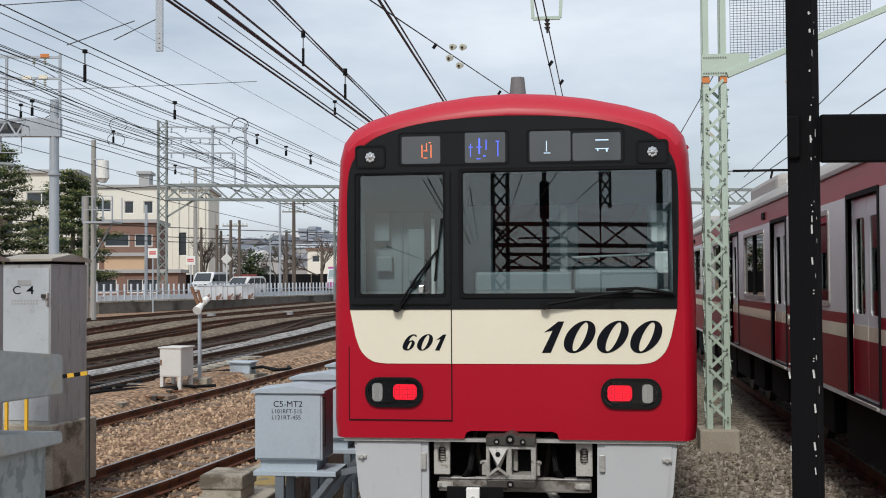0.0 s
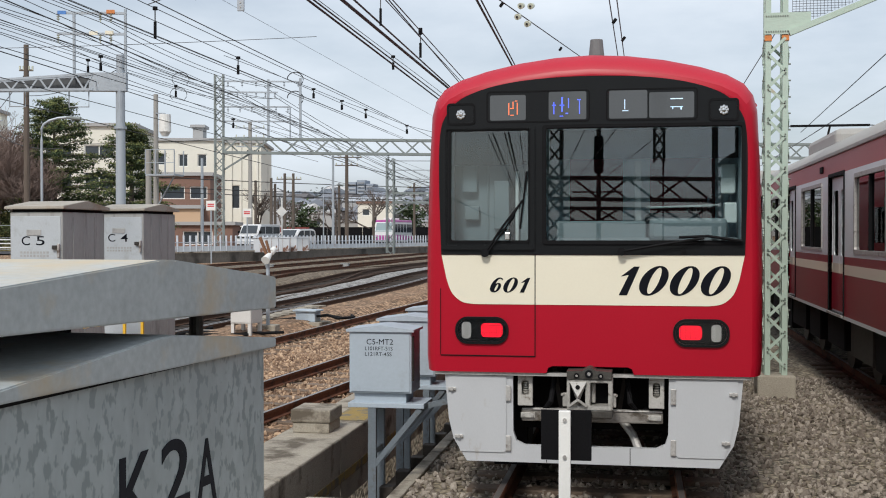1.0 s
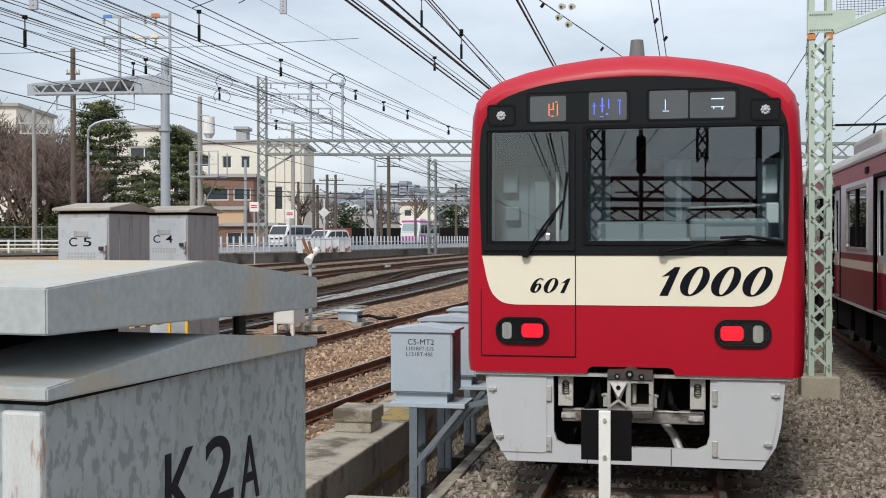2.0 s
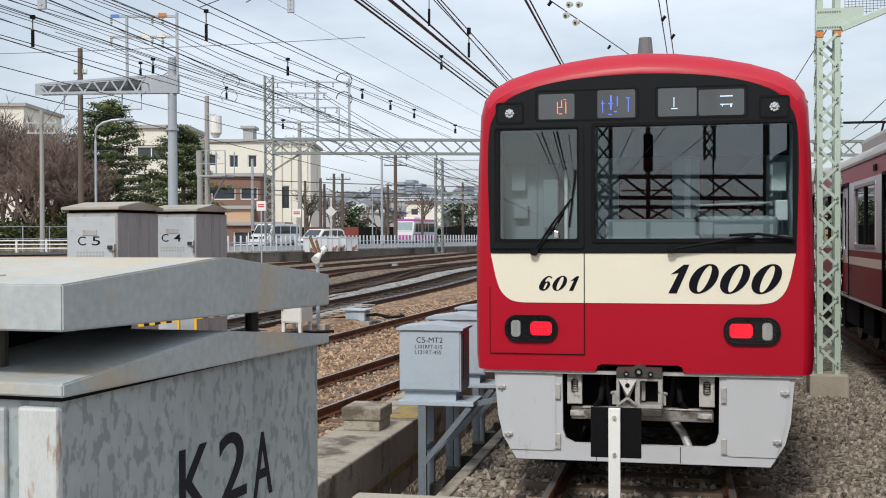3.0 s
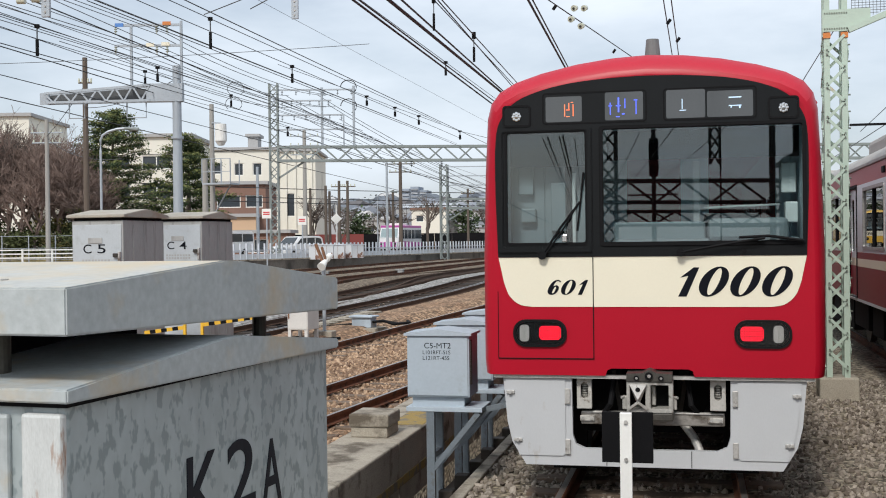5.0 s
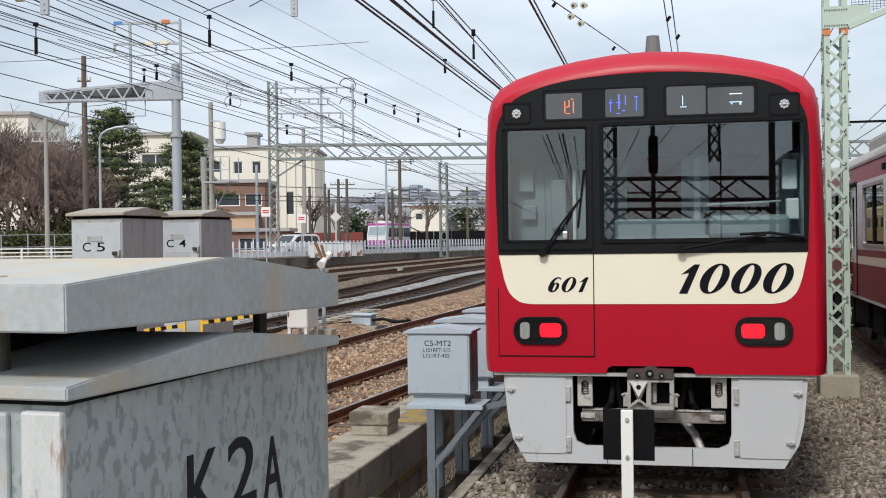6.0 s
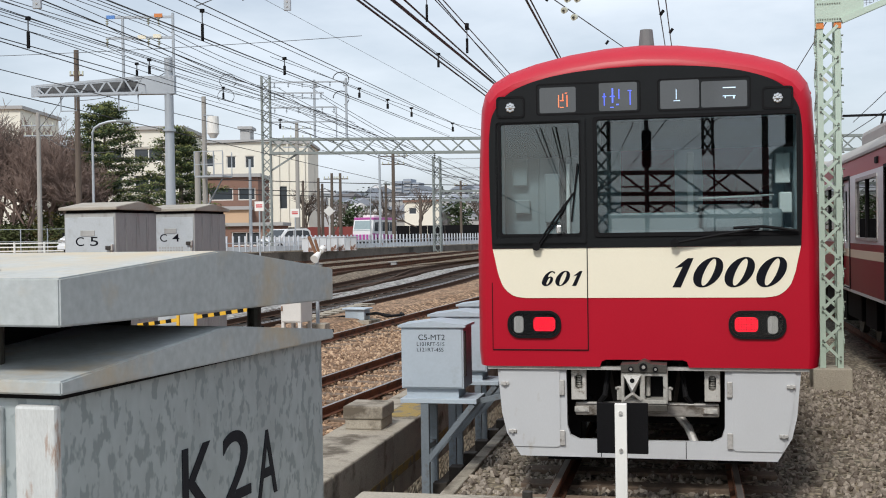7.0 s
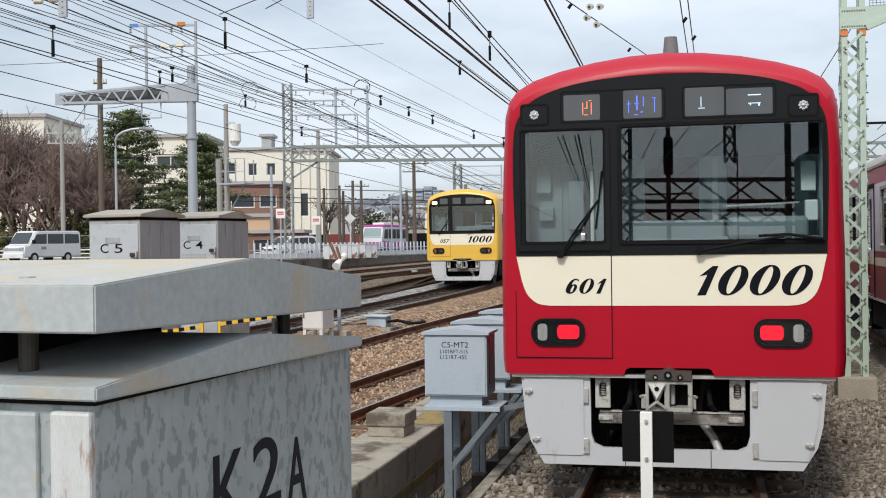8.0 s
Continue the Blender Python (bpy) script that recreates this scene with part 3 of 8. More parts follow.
def outline(k, half=HALF):
    """The body's section, drawn in by k at the rounded nose."""
    right = [(x * (1 - 0.078 * k), z - max(z - 2.6, 0) * 0.19 * k) for x, z in half]
    return right + [(-x, z) for x, z in right[-2::-1]]


def nose_body(bm, length, depth=0.36):
    rings = []
    n = 7
    for i in range(n + 1):
        a = math.pi / 2 * i / n
        y, k = depth * (1 - math.cos(a)), 1 - math.sin(a)
        rings.append([bm.verts.new((x, y, z)) for x, z in outline(k)])
    stops = [depth, 0.7, 1.35, 2.6, 4.2, 5.8, 7.8, 9.2, 11.2, 12.6, 14.6, length]
    rings += [[bm.verts.new((x, y, z)) for x, z in outline(0)] for y in stops[1:]]
    last = len(outline(0)) - 2
    for j, (a, b) in enumerate(zip(rings, rings[1:])):
        for i in range(len(a) - 1):
            if j > n and (j - n) % 2 == 1 and j - n < 10 and i in (2, last - 2):
                continue
            bm.faces.new((a[i], a[i + 1], b[i + 1], b[i]))
    bm.faces.new(rings[-1])
    return bm


WIN_L = rounded(-1.16, -0.51, 2.105, 3.02, 0.02)
WIN_R = rounded(-0.36, 1.215, 2.105, 3.03, 0.02)
MASK_EDGE = [(-1.245, 1.985), (1.245, 1.985)] + curve_through([(1.262, 2.5), (1.258, 2.94), (1.205, 3.15), (1.03, 3.315), (0.62, 3.425), (0.0, 3.462), (-0.62, 3.425), (-1.03, 3.315), (-1.205, 3.15), (-1.258, 2.94), (-1.262, 2.5)], 6, False)
CREAM_EDGE = [(-1.243, 1.983), (1.243, 1.983)] + curve_through([(1.20, 1.78), (1.155, 1.665), (1.07, 1.59), (0.96, 1.57)], 5, False) + curve_through([(-0.96, 1.57), (-1.07, 1.59), (-1.155, 1.665), (-1.20, 1.78)], 5, False)


GRID_RED = mat("dark_red_lamp_grid", (0.25, 0.004, 0.012), 0.5, bump=0)
# the reflector's bright reflections are painted as pale streaks in the colour
LAMP_PALE = mat("reflector_with_pale_streaks", (0.50, 0.51, 0.50), 0.25, 0.4, spread=0.3, scale=6, fine=60, stretch=(8, 1, 0.4), bump=0)


AMBER = mat("unlit_amber_lamp", (0.35, 0.09, 0.03), 0.3, spread=0.2, scale=10, bump=0)


def shape_digit(name, ch, left, base, k, band):
    """A slanted high-contrast numeral: k metres to a unit, 155 units tall."""
    lean = 0.42
    def oval(cx, cz, a, b, n=36):
        pts = []
        for i in range(n):
            w = 2 * math.pi * i / n
            z = b * math.sin(w)
            pts.append((cx + a * math.cos(w) + lean * z, cz + z))
        return pts
    if ch == "0":
        loops = [oval(76, 77, 69, 78), oval(79, 77, 24, 69)]
    elif ch == "1":
        loops = [[(0, 0), (43, 0), (109, 151), (80, 151), (12, 99), (53, 107)]]
    else:
        loops = [curve_through([(137, 142), (108, 154), (70, 142), (32, 108), (6, 60), (0, 26), (18, 4), (52, 0), (88, 18), (112, 50), (116, 80), (97, 98), (70, 92), (64, 94), (76, 118), (97, 138), (116, 140), (131, 126)], 4),
                 curve_through([(76, 80), (56, 50), (46, 18), (64, 22), (82, 54), (88, 78)], 4)]
    loops = [[(left + x * k, base + z * k) for x, z in lp] for lp in loops]
    return part(name, plate(bmesh.new(), loops, -0.0075, -0.0052), INK, band, "slanted black numeral")


def front_face(t, main, low, number, big, fade):
    """Everything on a train's front."""
    cap = [(x, z) for x, z in outline(1)]
    notch = [(-0.36, 1.0), (-0.345, 1.045), (-0.31, 1.06), (0.31, 1.06), (0.345, 1.045), (0.36, 1.0)]
    part("front_panel", plate(bmesh.new(), [cap + notch, rounded(-1.19, -0.48, 2.06, 3.05, 0.03), rounded(-0.39, 1.24, 2.06, 3.055, 0.03)], 0.0, 0.02), main, t)
    mask = part("window_mask", plate(bmesh.new(), [MASK_EDGE, WIN_L, WIN_R], -0.012, -0.002), MASK, t, "glossy black window surround")
    band = part("cream_band", plate(bmesh.new(), [CREAM_EDGE], -0.005, -0.001), CREAM, t, "cream band with rounded lower corners")
    part("windscreen", plate(bmesh.new(), [WIN_R], -0.002, 0.004), GLASS, t, "wide windscreen glass").visible_shadow = False
    door = part("end_door_frame", plate(bmesh.new(), [rounded(-1.235, -0.452, 2.02, 3.055, 0.02), rounded(-1.195, -0.49, 2.07, 3.03, 0.02)], -0.034, -0.012, 0.008), MASK, t, "raised black frame round the end door window")
    part("door_window_frame", plate(bmesh.new(), [rounded(-1.18, -0.498, 2.085, 3.02, 0.02), WIN_L], -0.02, 0.0), RUBBER, door)
    part("door_window", plate(bmesh.new(), [WIN_L], -0.002, 0.004), GLASS, t, "end door window glass").visible_shadow = False
    part("windscreen_trim", plate(bmesh.new(), [rounded(-0.395, 1.245, 2.065, 3.062, 0.03), WIN_R], -0.024, -0.01, 0.007), RUBBER, t)
    part("door_seam", box(bmesh.new(), -0.457, -0.449, -0.0075, -0.004, 1.14, 2.07), RUBBER, t)
    part("door_seam", box(bmesh.new(), -1.25, -0.449, -0.0075, -0.001, 1.134, 1.142), RUBBER, t)
    part("door_seam", box(bmesh.new(), -1.254, -1.248, -0.004, -0.001, 1.142, 1.7), RUBBER, t)
    # route displays
    for x0, x1 in ((-0.83, -0.53), (-0.34, -0.03), (0.155, 0.465), (0.48, 0.84)):
        part("route_display", plate(bmesh.new(), [rounded(x0, x1, 3.105, 3.335 - (0.02 if abs(x0) > 0.6 or x1 > 0.8 else 0), 0.015)], -0.0155, -0.012), DISPLAY, t, "destination display with reflected sky grey in its colour")
    for x0, x1 in ((-0.86, 0.0), (0.13, 0.87)):
        part("display_rim", plate(bmesh.new(), [rounded(x0, x1, 3.085, 3.35, 0.03), rounded(x0 + 0.012, x1 - 0.012, 3.097, 3.338, 0.02)], -0.016, -0.012), RUBBER, t)
    for s in (-1, 1):
        lamp = part("upper_lamp_housing", plate(bmesh.new(), [rounded(s * 1.075 - 0.12, s * 1.075 + 0.12, 3.075, 3.255, 0.03), rounded(s * 1.075 - 0.105, s * 1.075 + 0.105, 3.09, 3.24, 0.025)], -0.022, -0.012), RUBBER, t)
        part("lamp_panel", plate(bmesh.new(), [rounded(s * 1.075 - 0.104, s * 1.075 + 0.104, 3.091, 3.239, 0.025)], -0.016, -0.0125), MASK, lamp)
        bm = bmesh.new()
        for k in range(8):
            a = 2 * math.pi * k / 8
            bmesh.ops.create_uvsphere(bm, u_segments=8, v_segments=5, radius=0.017, matrix=Matrix.Translation((s * 1.075 + 0.027 * math.cos(a), -0.017, 3.16 + 0.027 * math.sin(a))))
        bmesh.ops.create_uvsphere(bm, u_segments=10, v_segments=6, radius=0.024, matrix=Matrix.Translation((s * 1.075, -0.017, 3.16)))
        part("headlamp", bm, LAMP_WARM if fade else REFLECTOR, lamp, "cluster of small lamp lenses")
        if fade:
            part("headlamp_lens", plate(bmesh.new(), [rounded(s * 1.03 - 0.10, s * 1.03 + 0.10, 3.095, 3.215, 0.03)], -0.028, -0.022), LAMP_WARM, lamp, "lit warm headlamp lens")
        # lower lamps
        rim = part("lower_lamp_rim", plate(bmesh.new(), [rounded(s * 0.90 - 0.225, s * 0.90 + 0.225, 1.235, 1.465, 0.105, 8), rounded(s * 0.90 - 0.205, s * 0.90 + 0.205, 1.255, 1.445, 0.09, 8)], -0.018, 0.0), MASK, t)
        part("lamp_well", plate(bmesh.new(), [rounded(s * 0.90 - 0.204, s * 0.90 + 0.204, 1.256, 1.444, 0.09, 8)], -0.006, -0.002), MASK, rim)
        part("lamp_cover", plate(bmesh.new(), [rounded(s * 0.90 - 0.204, s * 0.90 + 0.204, 1.256, 1.444, 0.09, 8)], -0.015, -0.014), LENS, rim, "clear lamp cover").visible_shadow = False
        xi = s * 0.90 - s * 0.085
        tail = part("tail_lamp", plate(bmesh.new(), [rounded(xi - 0.09, xi + 0.09, 1.295, 1.41, 0.03)], -0.012, -0.006), DARK_STEEL if fade else TAIL_RED, rim, "red tail lamp" if not fade else "unlit tail lamp")
        if not fade:
            bm = bmesh.new()
            for i in range(9):
                box(bm, xi - 0.08 + i * 0.02 - 0.0018, xi - 0.08 + i * 0.02 + 0.0018, -0.0135, -0.0121, 1.30, 1.405)
            for i in range(5):
                box(bm, xi - 0.086, xi + 0.086, -0.0134, -0.0122, 1.311 + i * 0.02, 1.3145 + i * 0.02)
            part("lamp_grid", bm, GRID_RED, tail)
        xo = s * 0.90 + s * 0.125
        bm = bmesh.new()
        tube(bm, (xo - s * 0.012, -0.005, 1.345), (xo - s * 0.012, -0.012, 1.345), 0.07, 16)
        part("marker_lamp", plate(bmesh.new(), [rounded(xo - 0.045, xo + 0.035, 1.28, 1.42, 0.03)], -0.011, -0.006), AMBER if fade else LAMP_PALE, rim, "dull amber lamp" if fade else "pale lamp reflector")
        bm.free()
    # numbers
    if number == "601":
        for ch, left in zip(number, (-0.832, -0.719, -0.581)):
            shape_digit("number_digit", ch, left, 1.670, 0.00081, band)
    else:
        writing("number_lettering", number, 0.135, pose(-0.835, -0.0065, 1.655), INK, band, width=0.355, lean=0.3, fat=0.018, label="slanted black running number")
    for ch, left in zip(big, (0.235, 0.401, 0.648, 0.896)):
        shape_digit("series_digit", ch, left, 1.654, 0.001567, band)
    # wipers
    bm = bmesh.new()
    sweep(bm, [(-0.86, -0.045, 2.01), (-0.72, -0.05, 2.22), (-0.55, -0.05, 2.44)], 0.010)
    sweep(bm, [(-0.84, -0.05, 2.01), (-0.70, -0.055, 2.20), (-0.56, -0.055, 2.43)], 0.008)
    sweep(bm, [(-0.575, -0.04, 2.2), (-0.545, -0.04, 2.45), (-0.52, -0.04, 2.68)], 0.009)
    tube(bm, (-0.87, -0.06, 2.0), (-0.87, -0.01, 2.0), 0.035, 10)
    part("wiper", bm, RUBBER, t, "folded black windscreen wiper")
    bm = bmesh.new()
    sweep(bm, [(0.26, -0.06, 2.015), (0.6, -0.065, 2.075), (0.92, -0.065, 2.125)], 0.012)
    sweep(bm, [(0.72, -0.05, 2.13), (0.95, -0.05, 2.14), (1.22, -0.05, 2.10)], 0.013)
    tube(bm, (0.26, -0.07, 2.015), (0.26, -0.01, 2.015), 0.035, 10)
    tube(bm, (0.76, -0.03, 2.02), (0.76, -0.01, 2.02), 0.02, 8)
    part("wiper", bm, RUBBER, t, "long black windscreen wiper")
    part("washer_nozzle", box(bmesh.new(), -0.70, -0.66, -0.05, -0.01, 2.11, 2.17, 0.006), REFLECTOR, t)


GREASY = mat("greasy_cast_steel", (0.075, 0.070, 0.062), 0.5, 0.4, spread=0.3, scale=14, bump=0.2)
WORN_WHITE = mat("worn_white_cone_paint", (0.60, 0.59, 0.56), 0.5, 0.1, spread=0.1, scale=14, stain=(0.20, 0.16, 0.12), stain_at=0.60, stain_scale=22)
BEAM = mat("stained_grey_beam", (0.27, 0.255, 0.235), 0.65, 0.1, spread=0.25, scale=7, stain=(0.08, 0.065, 0.05), stain_at=0.52, stain_scale=9, stretch=(0.6, 1, 1))
HANGER = mat("grimy_pale_paint", (0.46, 0.45, 0.42), 0.6, 0.1, spread=0.15, scale=8, stain=(0.15, 0.115, 0.085), stain_at=0.57, stain_scale=14)


def skirt(t, with_step):
    """The front skirt, its doors, and the coupler between them."""
    edge = [(-1.225, 0.985), (-1.19, 0.6), (-1.15, 0.43), (-1.035, 0.24), (1.05, 0.24), (1.165, 0.43), (1.205, 0.6), (1.24, 0.985), (0.645, 0.985), (0.64, 0.50), (0.615, 0.42), (0.54, 0.385), (-0.54, 0.385), (-0.615, 0.42), (-0.64, 0.50), (-0.645, 0.985)]
    sk = part("front_skirt", plate(bmesh.new(), [edge], 0.05, 0.11), SKIRT, t, "pale grey front skirt")
    for s in (-1, 1):
        bm = bmesh.new()
        vs = [bm.verts.new(p) for p in ((s * 1.225, 0.08, 0.985), (s * 1.15, 0.08, 0.43), (s * 1.2, 0.5, 0.43), (s * 1.29, 0.5, 0.985))]
        bm.faces.new(vs)
        bmesh.ops.solidify(bm, geom=bm.faces[:], thickness=0.02)
        part("skirt_side", bm, SKIRT, sk)
        door = part("skirt_door", plate(bmesh.new(), [[(s * 0.70, 0.965), (s * 1.20, 0.965), (s * 1.165, 0.6), (s * 1.13, 0.445), (s * 1.09, 0.32), (s * 0.72, 0.32), (s * 0.70, 0.34)]], 0.040, 0.05), SKIRT, t, "bolted access door in the skirt")
        for z in (0.82, 0.40):
            part("hinge", box(bmesh.new(), s * 0.68 - 0.022, s * 0.68 + 0.022, 0.028, 0.04, z - 0.065, z + 0.065, 0.005), STEEL, door)
        for z, x in ((0.85, 1.16), (0.45, 1.10)):
            bm = box(bmesh.new(), s * x - 0.035, s * x + 0.035, 0.022, 0.04, z - 0.014, z + 0.014, 0.004)
            tube(bm, (s * x, 0.04, z), (s * x, 0.01, z), 0.016, 8)
            part("latch", bm, STEEL, door, "worn steel latch")
    for x in (-0.36, 0.33):
        part("skirt_seam", box(bmesh.new(), x - 0.003, x + 0.003, 0.047, 0.05, 0.245, 0.384), RUBBER, sk)
    part("sill_edge", box(bmesh.new(), -1.30, 1.30, 0.02, 0.12, 0.972, 0.998), STEEL, t)
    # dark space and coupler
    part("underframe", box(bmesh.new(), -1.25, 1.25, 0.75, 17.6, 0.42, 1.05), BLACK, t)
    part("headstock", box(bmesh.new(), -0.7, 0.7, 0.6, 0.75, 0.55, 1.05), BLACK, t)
    c = part("coupler_head", plate(bmesh.new(), [rounded(-0.18, 0.19, 0.72, 0.975, 0.01), rounded(0.01, 0.155, 0.755, 0.945, 0.01), rounded(-0.155, -0.03, 0.755, 0.945, 0.01)], -0.16, 0.05, 0.006), COUPLER, t, "worn grey steel coupler head")
    bm = plate(bmesh.new(), [[(-0.18, 0.972), (0.185, 0.972), (0.185, 1.04), (0.06, 1.045)] + curve_through([(0.045, 1.055), (0.005, 1.072), (-0.035, 1.055)], 4, False) + [(-0.05, 1.045), (-0.18, 1.04)]], -0.175, 0.06, 0.006)
    part("coupler_top", bm, GREASY, c, "dark steel top plate")
    for x, z, r in ((-0.10, 1.005, 0.022), (0.0, 1.022, 0.032), (0.095, 1.005, 0.022), (0.0, 0.69, 0.026)):
        nut = part("coupler_bolt", tube(bmesh.new(), (x, -0.19, z), (x, -0.17, z), r, 12), RUBBER, c)
        part("bolt_tip", tube(bmesh.new(), (x + 0.003, -0.197, z), (x, -0.19, z), r * 0.45, 8), STEEL, nut)
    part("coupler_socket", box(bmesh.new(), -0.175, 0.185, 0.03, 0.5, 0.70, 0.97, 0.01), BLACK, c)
    part("coupler_plunger", box(bmesh.new(), 0.015, 0.05, -0.06, 0.03, 0.77, 0.93, 0.008), COUPLER, c)
    bm = bmesh.new()
    vs = [bm.verts.new(p) for p in ((-0.15, -0.205, 0.945), (-0.025, -0.205, 0.945), (-0.088, -0.215, 0.835), (-0.17, -0.11, 0.96), (-0.01, -0.11, 0.96), (-0.088, -0.12, 0.765))]
    for f in ((0, 1, 2), (0, 3, 4, 1), (1, 4, 5, 2), (2, 5, 3, 0)):
        bm.faces.new([vs[i] for i in f])
    cone = part("coupler_cone", bm, WORN_WHITE, c, "pale worn guide cone")
    part("cone_hole", tube(bmesh.new(), (-0.088, -0.213, 0.915), (-0.088, -0.2, 0.915), 0.019, 10), BLACK, cone)
    bm = bmesh.new()
    for x in (-0.155, -0.022):
        bar(bm, (x, -0.165, 0.755), (-0.088, -0.20, 0.81), 0.03, 0.02)
    part("cone_rib", bm, COUPLER, cone)
    part("coupler_base", box(bmesh.new(), -0.18, 0.19, -0.15, 0.1, 0.655, 0.72, 0.01), GREASY, c, "dark lower plate")
    for s in (-1, 1):
        bm = box(bmesh.new(), s * 0.2 - 0.018, s * 0.2 + 0.018, -0.1, -0.05, 0.74, 0.85, 0.006)
        tube(bm, (s * 0.2, -0.09, 0.84), (s * 0.225, -0.11, 0.84), 0.012, 8)
        part("coupler_lug", bm, COUPLER, c)
    part("drawbar_beam", box(bmesh.new(), -0.58, 0.6, 0.14, 0.24, 0.575, 0.675, 0.012), BEAM, t, "stained steel cross beam")
    part("beam_top_edge", box(bmesh.new(), -0.575, 0.595, 0.13, 0.2, 0.672, 0.684, 0.003), STEEL, t)
    for x in (-0.3, 0.27):
        part("side_stay", bar(bmesh.new(), (x, 0.45, 1.0), (x * 0.8, 0.4, 0.66), 0.07, 0.05), DARK_STEEL, t)
    for s in (-1, 1):
        h = part("hanger_bracket", plate(bmesh.new(), [rounded(s * 0.545 - 0.062, s * 0.545 + 0.062, 0.71, 0.985, 0.008), rounded(s * 0.545 - 0.03, s * 0.545 + 0.03, 0.795, 0.925, 0.029)], 0.09, 0.15, 0.006), HANGER, t, "pale steel hanger with a slot")
        bm = bmesh.new()
        for k in range(7):
            tube(bm, (s * 0.545, 0.15, 0.795 + k * 0.02), (s * 0.545, 0.15, 0.807 + k * 0.02), 0.026, 10)
        part("spring", bm, COUPLER, h, "coiled spring")
        pl = part("beam_plate", box(bmesh.new(), s * 0.525 - 0.06, s * 0.525 + 0.06, 0.122, 0.14, 0.605, 0.65, 0.004), HANGER, t)
        for dx in (-0.038, 0.038):
            part("bolt", tube(bmesh.new(), (s * 0.525 + dx, 0.112, 0.628), (s * 0.525 + dx, 0.123, 0.628), 0.014, 8), STEEL, pl)
        bm = bmesh.new()
        sweep(bm, [(s * 0.3, 0.2, 0.97), (s * 0.33, 0.12, 0.75), (s * 0.42, 0.2, 0.62), (s * 0.48, 0.4, 0.7)], 0.024, 8)
        part("air_hose", bm, RUBBER, t, "black air hose")
    bm = bmesh.new()
    sweep(bm, [(0.2, 0.5, 0.62), (0.35, 0.35, 0.45), (0.42, 0.2, 0.30)], 0.035, 8)
    part("drag_pipe", bm, STEEL, t)
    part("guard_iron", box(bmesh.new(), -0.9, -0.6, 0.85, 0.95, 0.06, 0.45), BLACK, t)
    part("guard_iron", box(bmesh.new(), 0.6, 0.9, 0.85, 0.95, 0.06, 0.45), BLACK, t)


def wheels(t, ys):
    for y in ys:
        bm = tube(bmesh.new(), (-0.72, y, 0.43), (0.72, y, 0.43), 0.08, 10)
        axle = part("axle", bm, DARK_STEEL, t)
        for x in (-0.75, 0.75):
            part("wheel", tube(bmesh.new(), (x - 0.06, y, 0.43), (x + 0.06, y, 0.43), 0.43, 24), DARK_STEEL, axle)


CUPBOARD = mat("grey_green_cupboard_paint", (0.22, 0.255, 0.265), 0.6, spread=0.12, scale=2)


